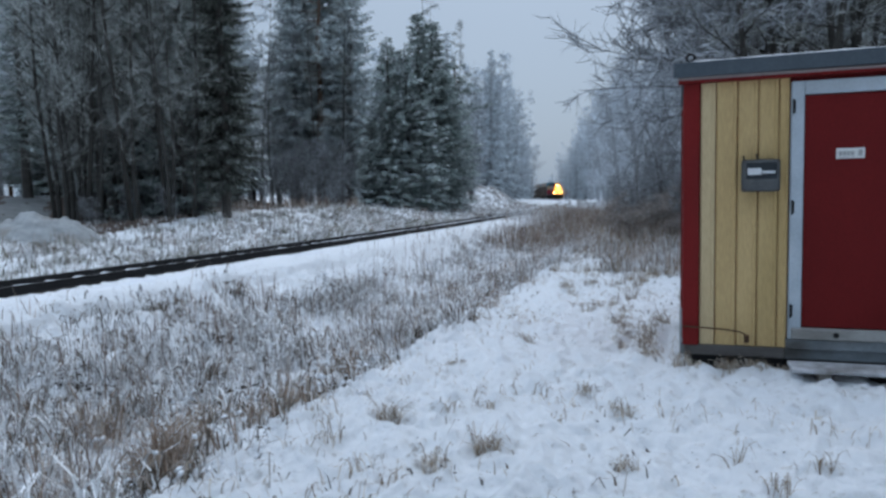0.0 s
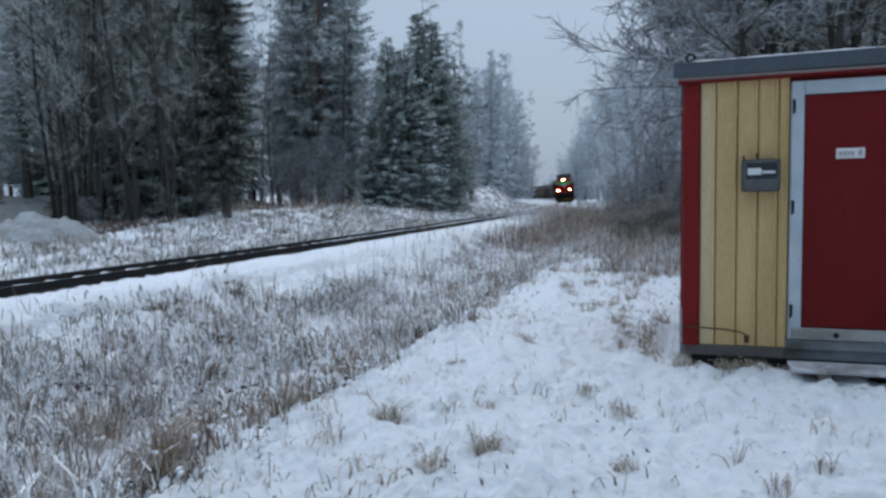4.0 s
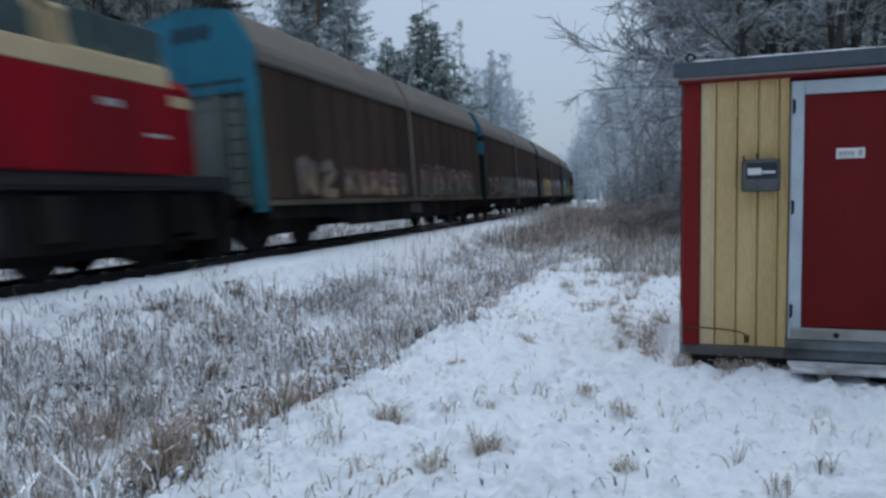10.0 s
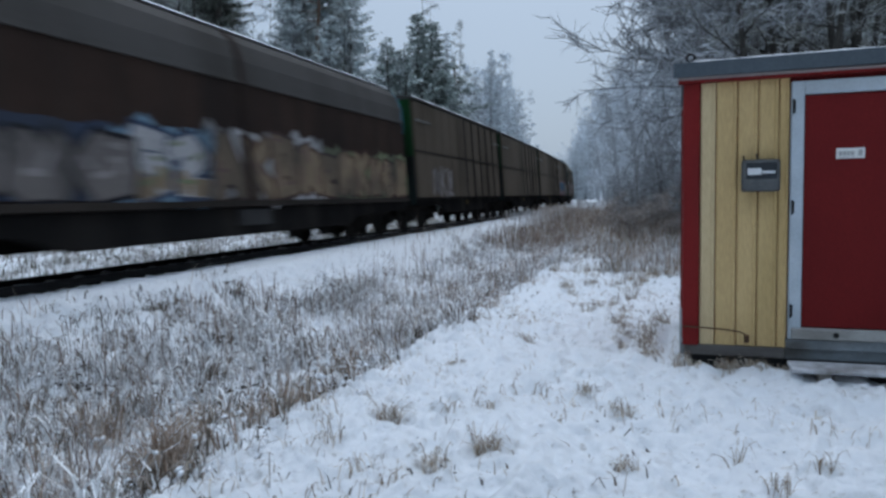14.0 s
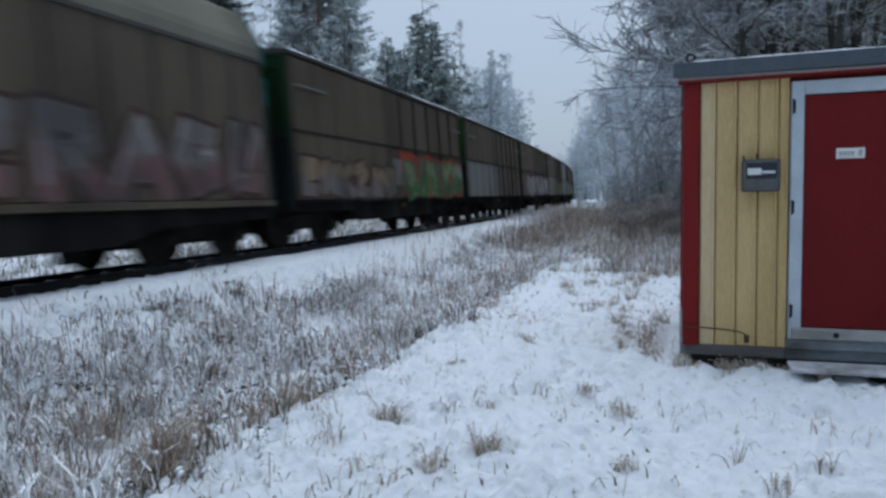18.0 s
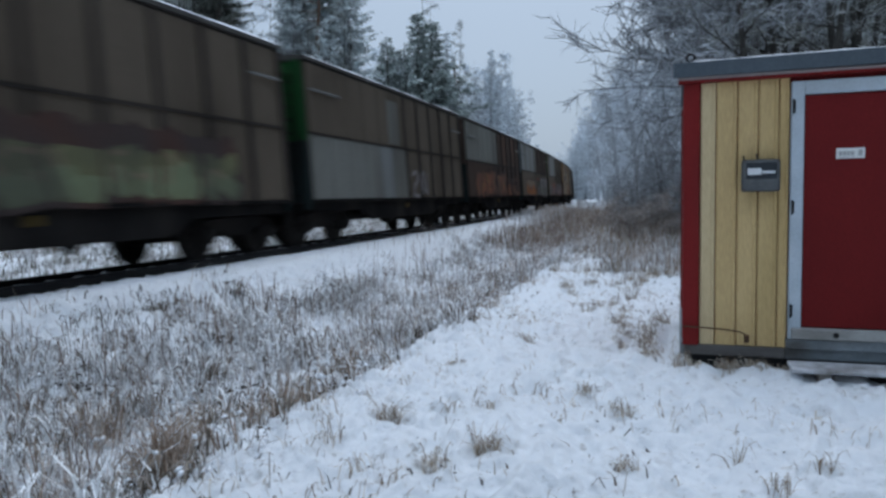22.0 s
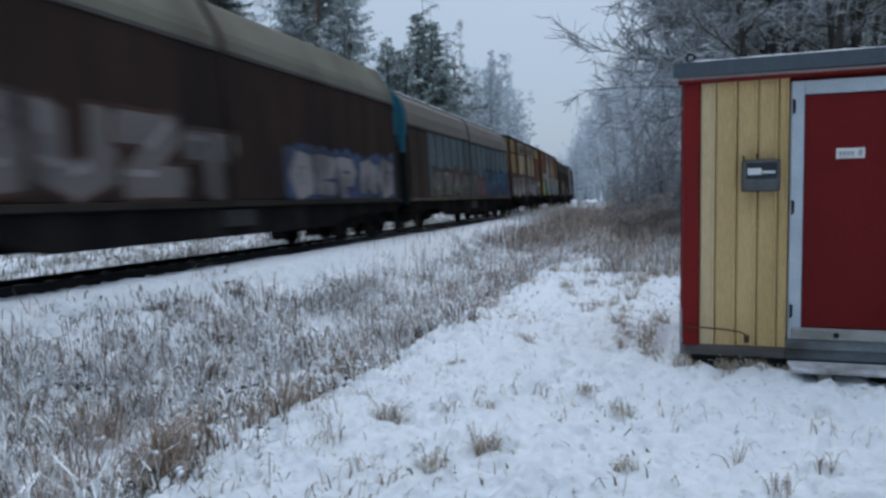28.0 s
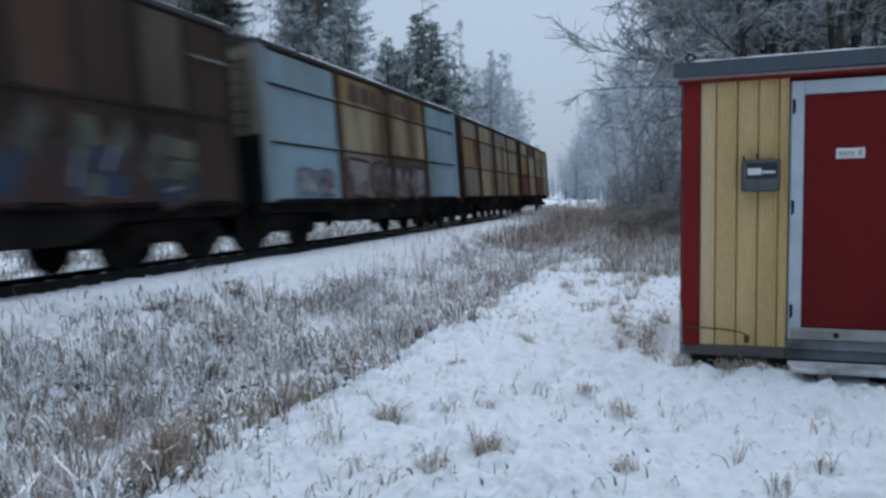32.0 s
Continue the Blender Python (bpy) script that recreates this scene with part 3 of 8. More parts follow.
def leafless_meshes(seed, h, spread, bark, twigs, stems=1, low=0.25, fine=6, limbs=16, up=0.7, twig_r=0.009):
    rnd = random.Random(seed)
    tr, cr = Mesh(), Mesh()

    def wander(p, d, l, n, wob, lift):
        pts = [p.copy()]
        for i in range(n):
            d = (d + Vector((rnd.gauss(0, wob), rnd.gauss(0, wob), rnd.gauss(lift, wob)))).normalized()
            p = p + d * (l / n)
            pts.append(p.copy())
        return pts, d

    for st in range(stems):
        a0 = rnd.uniform(0, 6.28)
        tilt = rnd.uniform(0.02, 0.07) if stems == 1 else rnd.uniform(0.03, 0.12)
        base = Vector((math.cos(a0) * 0.15 * (stems > 1), math.sin(a0) * 0.15 * (stems > 1), -0.1))
        hh = h * rnd.uniform(0.85, 1.05)
        pts, _ = wander(base, Vector((math.cos(a0) * tilt, math.sin(a0) * tilt, 1)), hh, 9, 0.035, 0.03)
        r0 = (0.0105 if stems > 1 else 0.0072) * hh
        rough_tube(tr, pts, [r0 * (1 - i / 9.6) for i in range(10)], 7)
        for b in range(limbs // stems + 2):
            f = low + (0.97 - low) * (b + rnd.random()) / (limbs // stems + 2)
            i = min(8, int(f * 9))
            p = pts[i].lerp(pts[i + 1], f * 9 - i)
            a = rnd.uniform(0, 6.28)
            l = spread * rnd.uniform(0.6, 1.15) * (1.15 - 0.75 * f)
            d = Vector((math.cos(a), math.sin(a), up * rnd.uniform(0.4, 1.3)))
            lp, _ = wander(p, d.normalized(), l, 6, 0.13, 0.02)
            lr = r0 * 0.33 * (1 - 0.6 * f) + 0.008
            rough_tube(tr, lp, [lr * (1 - q / 6.8) for q in range(7)], 4)
            for c in range(fine):
                g = rnd.uniform(0.2, 1.0)
                j = min(5, int(g * 6))
                sp = lp[j].lerp(lp[j + 1], g * 6 - j)
                ax = (lp[j + 1] - lp[j]).normalized()
                sd = (ax * 0.8 + Vector((rnd.gauss(0, 0.75), rnd.gauss(0, 0.75), rnd.gauss(0.1, 0.5)))).normalized()
                sl = l * rnd.uniform(0.22, 0.5)
                sps, _ = wander(sp, sd, sl, 4, 0.16, -0.02)
                rough_tube(cr, sps, [twig_r * 1.25, twig_r * 1.1, twig_r, twig_r * 0.85, twig_r * 0.5], 3)
                for e in range(fine + 2):
                    q = rnd.uniform(0.1, 1.0)
                    j2 = min(3, int(q * 4))
                    tp = sps[j2].lerp(sps[j2 + 1], q * 4 - j2)
                    td = ((sps[j2 + 1] - sps[j2]).normalized() + Vector((rnd.gauss(0, 0.8), rnd.gauss(0, 0.8), rnd.gauss(0.0, 0.6)))).normalized()
                    tl = rnd.uniform(0.18, 0.5) * (0.6 + 0.12 * spread)
                    rough_tube(cr, [tp, tp + td * tl * 0.5 + Vector((0, 0, rnd.uniform(-0.03, 0.03))), tp + td * tl], [twig_r * 0.9, twig_r * 0.8, twig_r * 0.35], 3)
    return tr.data("trunk", bark), cr.data("crown", [twigs, SNOW])


def make_tree(name, meshes, label, category):
    root = thing(name, pose(0, 0, -200), label, category)
    hold("trunk", meshes[0], root)
    hold("crown", meshes[1], root)
    return root


KINDS = {
    "spruce_a": ("spruce_tree", spruce_meshes(11, 16, 2.6, BARK_DARK, NEEDLE_DARK, 0.05), "tall dark green spruce dusted with snow", "spruce"),
    "spruce_b": ("spruce_tree", spruce_meshes(12, 13, 2.5, BARK_DARK, NEEDLE_DARK, 0.04, snow=0.07), "dark spruce with clumps of snow on its boughs", "spruce"),
    "spruce_c": ("spruce_tree", spruce_meshes(13, 18, 3.0, BARK_ALDER, NEEDLE_MID, 0.12, 0.75), "tall frosted spruce at the edge of the wood", "spruce"),
    "spruce_d": ("spruce_tree", spruce_meshes(14, 20, 2.2, BARK_DARK, NEEDLE_DARK, 0.25, 0.75), "tall narrow dark spruce with a bare lower trunk", "spruce"),
    "spruce_big": ("spruce_tree", spruce_meshes(16, 22, 3.6, BARK_DARK, NEEDLE_BLACK, 0.1, 0.9), "big old dark spruce with drooping boughs", "spruce"),
    "shrub_brown": ("willow_shrub", leafless_meshes(36, 2.0, 1.1, BARK_GREY, TWIG_BROWN, 5, 0.08, 5, 22, twig_r=0.006), "leafless brown willow shrub", "shrub"),
    "birch_bare": ("birch_tree", leafless_meshes(37, 15, 2.0, BARK_BLACK, TWIG_DIM, 1, 0.3, 4, 18, 0.9, 0.008), "dark slender leafless birch at the edge of the wood", "birch"),
    "spruce_far": ("spruce_tree", spruce_meshes(15, 15, 2.3, BARK_RIME_HAZE, NEEDLE_RIME_HAZE, 0.04, 0.7), "rimed spruce, paled further to stand for haze", "spruce"),
    "pine_a": ("pine_tree", pine_meshes(21, 21, 2.6, BARK_PINE, NEEDLE_MID), "tall frosted pine with a bare trunk", "pine"),
    "pine_b": ("pine_tree", pine_meshes(22, 17, 2.9, BARK_PINE, NEEDLE_DARK), "dark pine with spreading upper boughs", "pine"),
    "birch_a": ("birch_tree", leafless_meshes(31, 13, 2.6, BARK_BIRCH, TWIG_FROST, 1, 0.3, 6, 18), "leafless birch with frosted twigs", "birch"),
    "birch_dim": ("birch_tree", leafless_meshes(32, 15, 2.4, BARK_GREY, TWIG_DIM, 1, 0.14, 7, 24), "leafless grey tree with lightly frosted twigs", "tree"),
    "alder_far": ("alder_tree", leafless_meshes(33, 11, 2.7, BARK_RIME_HAZE, TWIG_RIME_HAZE, 2, 0.12, 6, 26, twig_r=0.018), "rimed leafless alder, paled further to stand for haze", "alder"),
    "alder_near": ("alder_tree", leafless_meshes(34, 10, 2.6, BARK_ALDER, TWIG_FROST, 2, 0.15, 6, 24, twig_r=0.011), "leafless alder with thick white frost", "alder"),
    "shrub": ("willow_shrub", leafless_meshes(35, 3.0, 1.3, BARK_ALDER, TWIG_FROST, 5, 0.1, 5, 22, twig_r=0.007), "leafless frosted willow shrub", "shrub"),
}
TREE_SIZE = {k: max(v.co.z for me in q[1] for v in me.vertices) for k, q in KINDS.items()}
TREES = {k: make_tree(*v) for k, v in KINDS.items()}
_used = set()
TREE_SPOTS = []


def plant(kind, x, y, h=None, turn=None, wide=1.0, sink=0.12):
    """Sets one tree of a kind on the ground; h gives its height."""
    src = TREES[kind]
    if abs(float(line_coords([x], [y])[1][0])) < 6.8:
        return None
    rnd = random.Random(int(x * 131 + y * 17))
    size = TREE_SIZE[kind]
    h = h or size * rnd.uniform(0.85, 1.12)
    bear = x / (0.627 * y)
    if 0.2 < bear < 0.6:
        low = max(1.2, 1.5 + y * float(np.interp(bear, (0.2, 0.24, 0.26, 0.276, 0.327, 0.378, 0.416, 0.46, 0.53, 0.6), (0.01, 0.02, 0.033, 0.048, 0.076, 0.104, 0.125, 0.15, 0.19, 0.25))) - land_z(x, y)) * rnd.uniform(0.84, 1.02)
        if low < h:
            wide *= min(1.3, (h / low) ** 0.4)
            h = low
    k = h / size
    m = pose(x, y, land_z(x, y) - sink, rnd.uniform(-1.5, 1.5), rnd.uniform(-1.5, 1.5), rnd.uniform(0, 360) if turn is None else turn)
    m = m @ Matrix.Diagonal((k * wide, k * wide, k, 1))
    TREE_SPOTS.append((x, y))
    if kind not in _used:
        _used.add(kind)
        src.matrix_basis = m
        return src
    return copy_thing(src, m)


def by_view(px, depth):
    """World x at a depth straight ahead for a bearing given as a share of the half-width of view."""
    return px * 0.627 * depth


# the spruces and pine that stand out in the middle
for b, d, kind, h, wide in ((-0.118, 52, "spruce_b", 12.4, 1.12), (-0.16, 53, "spruce_b", 7.2, 1.1), (-0.072, 53, "spruce_b", 12.6, 1.15), (-0.048, 56, "spruce_a", 15.2, 1.35), (-0.02, 58, "spruce_a", 16.0, 1.3),
                            (-0.012, 62, "birch_dim", 20.0, 0.8), (0.012, 62, "spruce_a", 12.6, 1.45), (-0.036, 54, "spruce_b", 9.5, 1.3), (-0.095, 57, "spruce_a", 13.0, 1.1), (0.0, 60, "spruce_b", 9.5, 1.3), (0.03, 64, "pine_b", 13.0, 1.2)):
    plant(kind, by_view(b, d), d, h, None, wide)
# tall pines and spruces standing behind them
for b, d, kind, h in ((-0.325, 68, "spruce_c", 24), (-0.30, 70, "spruce_c", 25), (-0.27, 66, "pine_a", 25), (-0.235, 70, "spruce_c", 25), (-0.205, 67, "spruce_c", 20),
                      (-0.26, 78, "spruce_c", 24), (-0.32, 80, "spruce_c", 23), (-0.385, 60, "birch_a", 14.5), (-0.405, 58, "birch_a", 16.5), (-0.425, 62, "alder_far", 15), (-0.37, 66, "birch_a", 13), (-0.22, 60, "birch_dim", 13), (-0.28, 58, "birch_dim", 12), (-0.40, 66, "alder_far", 10)):
    plant(kind, by_view(b, d), d, h)
# the dark edge of the wood across the line
for b, d, kind, h, wide in ((-0.485, 34, "spruce_big", 19.5, 0.7), (-0.60, 37, "spruce_d", 17, 1.1), (-0.53, 39, "spruce_d", 18, 1.3), (-0.58, 36, "spruce_a", 15.5, 0.85), (-0.63, 40, "spruce_d", 19, 1.2),
          (-0.68, 37, "spruce_a", 16, 0.9), (-0.72, 41, "pine_b", 18, 1.0), (-0.80, 36, "birch_dim", 16, 1.0), (-0.86, 35, "birch_dim", 15, 1.0), (-0.83, 33, "birch_dim", 14, 0.9),
          (-0.76, 37, "birch_dim", 17, 1.0), (-1.05, 38, "spruce_d", 19, 1.0), (-0.66, 45, "spruce_a", 17, 1.0), (-0.56, 46, "spruce_d", 19, 1.2), (-0.50, 49, "spruce_a", 17, 1.0),
          (-0.74, 48, "spruce_d", 20, 1.2), (-0.84, 47, "spruce_d", 18, 1.1), (-0.93, 50, "spruce_d", 20, 1.2)):
    plant(kind, by_view(b, d), d, h, None, wide)
for b, d, kind, h, wide in ((-0.61, 52, "birch_dim", 17, 1.1), (-0.70, 54, "spruce_a", 18, 1.1), (-0.79, 55, "spruce_c", 19, 1.0), (-0.88, 66, "spruce_a", 19, 1.2), (-0.43, 50, "birch_a", 9, 1.0),
          (-0.54, 58, "spruce_c", 19, 1.0), (-0.48, 60, "spruce_c", 18, 1.0), (-1.05, 48, "spruce_d", 20, 1.2)):
    plant(kind, by_view(b, d), d, h, None, wide)
# dark forked stems in front of it
for b, d, h in ((-0.87, 33, 15), (-0.80, 31.5, 16), (-0.765, 33, 15), (-0.70, 31, 17), (-0.62, 33, 14), (0.775, 15, 13), (0.85, 17, 13), (0.905, 16, 12), (0.965, 18, 13), (0.71, 18, 12)):
    plant("birch_bare", by_view(b, d), d, h)
# frosted trees along the far side of the line, towards the bend
for b, d, kind, h in ((0.045, 66, "birch_a", 9.5), (0.07, 72, "birch_a", 11), (0.03, 75, "birch_dim", 13), (0.10, 92, "alder_far", 14), (0.125, 100, "spruce_far", 17.5), (0.09, 105, "spruce_far", 16),
                      (0.145, 112, "spruce_far", 16.5), (0.155, 125, "alder_far", 15), (0.165, 135, "spruce_far", 15.5), (0.175, 145, "alder_far", 14.5), (0.18, 160, "spruce_far", 14.5),
                      (0.19, 170, "alder_far", 13.5), (0.195, 185, "spruce_far", 13), (0.06, 95, "alder_far", 14), (0.11, 120, "alder_far", 15), (0.135, 140, "spruce_far", 16)):
    plant(kind, by_view(b, d), d, h)
# frosted trees along the near side, beyond the hut
for b, d, kind, h in ((0.24, 255, "spruce_far", 13), (0.255, 235, "alder_far", 14), (0.27, 225, "spruce_far", 13), (0.285, 240, "alder_far", 15), (0.30, 220, "spruce_far", 14),
          (0.315, 230, "alder_far", 15), (0.33, 215, "alder_far", 15), (0.345, 205, "alder_far", 15), (0.36, 190, "alder_far", 15), (0.225, 290, "alder_far", 12),
          (0.21, 300, "spruce_far", 11), (0.30, 140, "alder_far", 12), (0.315, 128, "spruce_far", 12.5), (0.33, 115, "alder_far", 12), (0.345, 100, "alder_far", 12),
          (0.36, 90, "alder_far", 11.5), (0.375, 80, "alder_far", 11.5), (0.39, 72, "alder_far", 11.5)):
    plant(kind, by_view(b, d), d, h)
for b, d, kind, h in ((0.41, 64, "alder_far", 11), (0.43, 57, "alder_near", 11), (0.45, 50, "alder_near", 10.5), (0.47, 45, "alder_near", 10.5), (0.50, 40, "alder_near", 10.5),
          (0.53, 36, "alder_near", 10.5), (0.56, 42, "birch_a", 13), (0.60, 32, "alder_near", 11), (0.42, 75, "alder_far", 12.5), (0.46, 62, "alder_far", 12.5),
          (0.51, 52, "alder_near", 12), (0.40, 95, "alder_far", 13), (0.35, 120, "alder_far", 13), (0.50, 66, "alder_far", 13), (0.58, 50, "birch_dim", 15),
          (0.64, 40, "birch_dim", 15), (0.68, 30, "birch_a", 13), (0.72, 25, "spruce_d", 13)):
    plant(kind, by_view(b, d), d, h)
for b, d, kind, h in ((0.76, 30, "birch_dim", 15), (0.80, 24, "birch_a", 13), (0.84, 29, "birch_dim", 14), (0.88, 23, "pine_a", 15), (0.92, 27, "birch_a", 14),
          (0.96, 24, "birch_dim", 13), (1.02, 28, "birch_dim", 14), (0.66, 22, "birch_a", 11), (0.74, 20, "birch_dim", 11), (0.86, 19, "birch_dim", 11),
          (0.98, 19, "birch_dim", 10), (0.62, 26, "alder_near", 10)):
    plant(kind, by_view(b, d), d, h)
# more of the wood behind, on both sides, thinning out with distance
_r = random.Random(9)
for i in range(64):
    b, d = _r.uniform(-1.12, -0.36), _r.uniform(50, 92)
    if b < -0.84 and d < 64:
        continue
    kind = _r.choice(["spruce_c", "birch_dim", "birch_dim", "spruce_d", "alder_far", "pine_a", "spruce_c"])
    plant(kind, by_view(b, d), d, _r.uniform(15, 22) if b < -0.48 else _r.uniform(0.12, 0.15) * d + 1.5)
for i in range(40):
    b, d = (_r.uniform(-0.86, -0.60) if i % 4 else _r.uniform(-0.62, -0.50)), _r.uniform(32, 44)
    plant("birch_dim", by_view(b, d), d, _r.uniform(9, 17), None, _r.uniform(0.8, 1.2))
for b, d, h in ((0.68, 36, 15), (0.74, 40, 16), (0.80, 34, 15), (0.86, 42, 17), (0.91, 36, 15), (0.97, 38, 16), (1.03, 34, 15), (1.08, 40, 16)):
    plant("spruce_d", by_view(b, d), d, h, None, 1.2)
for i in range(36):
    b, d = _r.uniform(0.62, 1.12), _r.uniform(17, 46)
    plant(_r.choice(["birch_dim", "birch_dim", "birch_a", "birch_dim"]), by_view(b, d), d, _r.uniform(9, 14))
for i in range(30):
    b, d = _r.uniform(0.30, 0.62), _r.uniform(62, 190)
    if b * 0.627 * d > 0.2 * d + 6:
        plant(_r.choice(["alder_far", "alder_far", "spruce_far"]), by_view(b, d), d, _r.uniform(10, 13.5) + d * 0.01)
for i in range(26):
    b, d = _r.uniform(-0.20, 0.13), _r.uniform(80, 150)
    plant(_r.choice(["alder_far", "spruce_far", "spruce_far"]), by_view(b, d), d, _r.uniform(12, 17))
for b, d, h in ((0.70, 15, 12), (0.74, 17, 13), (0.80, 14.5, 12), (0.83, 19, 13), (0.88, 15, 12), (0.93, 17, 13), (0.985, 15, 12), (0.66, 20, 12), (0.72, 13.5, 12), (0.765, 14, 12), (0.82, 13, 12), (0.86, 14, 12), (0.91, 13.2, 12), (0.95, 14, 12), (1.0, 13.5, 12)):
    plant("birch_bare", by_view(b, d), d, h)
for b, d, h in ((0.775, 17.5, 12), (0.86, 17, 12), (0.94, 18, 12), (0.69, 18.5, 11)):
    plant("birch_dim", by_view(b, d), d, h)
# the frosted tree whose limbs reach out beside the hut
BIRCH_NEAR = make_tree("birch_tree", leafless_meshes(78, 9.0, 4.2, BARK_ALDER, TWIG_FROST, 2, 0.39, 12, 34, 0.25, 0.0095), "leafless tree with limbs thickly furred by frost", "tree")
BIRCH_NEAR.matrix_basis = pose(by_view(0.65, 15.5), 15.5, land_z(by_view(0.65, 15.5), 15.5) - 0.1, 0, 0, 40)
copy_thing(BIRCH_NEAR, pose(by_view(0.60, 18.5), 18.5, land_z(by_view(0.60, 18.5), 18.5) - 0.1, 0, 0, 115) @ Matrix.Diagonal((1.1, 1.1, 1.12, 1)))
for b, d, h in ((0.40, 48, 3.2), (0.49, 40, 3.8), (0.36, 60, 2.6), (0.55, 26, 3.4),
                (-0.62, 33, 1.8), (-0.70, 34, 2.0), (-0.55, 36, 2.2), (-0.80, 31, 1.6), (-0.40, 44, 2.0), (-0.30, 48, 2.2), (-0.24, 50, 2.0), (0.02, 58, 2.2), (0.05, 62, 2.4), (-0.36, 52, 4.2), (-0.33, 54, 5.0), (-0.29, 53, 4.4), (-0.25, 55, 5.4), (-0.21, 56, 4.6), (-0.27, 57, 6.0), (-0.31, 58, 6.2), (-0.23, 52, 3.4), (0.045, 64, 5.0), (0.06, 68, 6.0)):
    plant("shrub", by_view(b, d), d, h)

# brown and frosted scrub under the trees beyond the hut
_r = random.Random(61)
for i in range(44):
    d = _r.uniform(21, 60)
    b = _r.uniform(max(0.31, 0.46 - 0.004 * (d - 20)), 0.58)
    if i % 3:
        plant("shrub_brown", by_view(b, d), d, _r.uniform(1.3, 2.6), None, _r.uniform(1.0, 1.5))
    else:
        plant("shrub", by_view(b, d), d, _r.uniform(1.8, 3.2), None, _r.uniform(0.9, 1.2))

# brown brush on the bank beside the line
_r = random.Random(44)
for i in range(26):
    d = 20.0 + 50 * _r.random() ** 1.5
    b = _r.uniform(max(0.30, 0.44 - 0.006 * (d - 14)), 0.56)
    plant("shrub_brown", by_view(b, d), d, _r.uniform(0.7, 1.5), None, _r.uniform(0.9, 1.4))
for i in range(40):
    d = _r.uniform(60, 230)
    plant("alder_far", by_view(_r.uniform(0.235 if d > 150 else 0.31, 0.5), d), d, 24.0)

for i in range(60):
    d = _r.uniform(130, 300)
    plant(_r.choice(["alder_far", "spruce_far"]), by_view(_r.uniform(0.225, 0.40), d), d, 24.0)

for i in range(46):
    d = _r.uniform(70, 230)
    plant("alder_far", by_view(_r.uniform(0.305, 0.42), d), d, _r.uniform(2.6, 4.2), None, 1.6)

# the wedge of trees in haze-paled colours that closes the far side of the bend
for i in range(44):
    b = _r.uniform(0.05, 0.205)
    d = 88.0 + (b - 0.05) * 560 + _r.uniform(-6, 26)
    top = float(np.interp(b, (0.05, 0.10, 0.129, 0.154, 0.18, 0.205), (0.115, 0.125, 0.15, 0.125, 0.088, 0.05)))
    plant("spruce_far" if b > 0.095 and i % 4 else "alder_far", by_view(b, d), d, max(2.0, top * d + 1.5 - land_z(by_view(b, d), d)) * _r.uniform(0.5, 0.95), None, 1.2)


def far_woods():
    """The closed belt of wood round the clearing, mist put into its colour, too far to tell single trees apart."""
    rnd = random.Random(5)
    me = Mesh()
    spots = []
    for i in range(1100):
        a = rnd.uniform(0, 6.28)
        r = rnd.uniform(90, 300) if abs(math.sin(a / 2)) < 0.62 else rnd.uniform(16, 120)
        spots.append((r * math.sin(a), r * math.cos(a)))
    s, l = line_coords([p[0] for p in spots], [p[1] for p in spots])
    zz = land([p[0] for p in spots], [p[1] for p in spots])
    for (x, y), ss, ll, z in zip(spots, s, l, zz):
        ahead = y > 60 and abs(x) < 0.75 * y
        if abs(ll) < (16 if ahead else 8) or (y > 0 and abs(x) < y and math.hypot(x, y) < 95):
            continue
        h = rnd.uniform(11, 17) if ahead else rnd.uniform(14, 20)
        n = 46
        r = h * 0.16
        for q in range(n):
            f = (q + rnd.random()) / n
            zc = z + h * (0.05 + 0.95 * f)
            rr = r * (1 - f) ** 0.8 + 0.15
            a = rnd.uniform(0, 6.28)
            d = Vector((math.cos(a), math.sin(a), -0.35)).normalized()
            p = Vector((x, y, zc))
            spray(me, p, d, Vector((-math.sin(a), math.cos(a), 0)), rr * rnd.uniform(0.9, 1.3), rr * 0.9 + 0.3, rnd)
    return tagged(new("far_woods", me.data("far_woods", NEEDLE_RIME_HAZE)), "rimed mixed wood with mist put into its colour", "woodland", kind="stuff")


far_woods()

# ---------------------------------------------------------------- the equipment hut
HUT_RED = surf("barn_red_paint", (0.155, 0.013, 0.013), (0.21, 0.02, 0.019), 3, 0.8, 0.12, spec=0.12, fine=90, dirt=(0.10, 0.02, 0.02), stretch=(1, 1, 0.35))
HUT_DOOR_RED = surf("door_red_paint", (0.118, 0.010, 0.010), (0.15, 0.014, 0.014), 2.5, 0.75, 0.05, spec=0.12, fine=120, stretch=(1, 1, 0.5))
HUT_YELLOW = surf("ochre_yellow_paint", (0.47, 0.325, 0.15), (0.57, 0.41, 0.20), 2.2, 0.75, 0.15, spec=0.15, fine=70, dirt=(0.36, 0.255, 0.10), stretch=(1.5, 1.5, 0.25), objvar=0.07)
HUT_PALE = surf("pale_ochre_paint", (0.52, 0.40, 0.23), (0.62, 0.48, 0.28), 2.2, 0.75, 0.15, spec=0.15, fine=70, dirt=(0.40, 0.29, 0.14), stretch=(1.5, 1.5, 0.25))
HUT_GREY = surf("blue_grey_sheet_metal", (0.058, 0.073, 0.088), (0.085, 0.104, 0.12), 4, 0.65, 0.08, 0.0, spec=0.2)
HUT_WHITE = surf("weathered_white_paint", (0.38, 0.44, 0.485), (0.50, 0.555, 0.60), 3, 0.6, 0.1, dirt=(0.31, 0.34, 0.36))
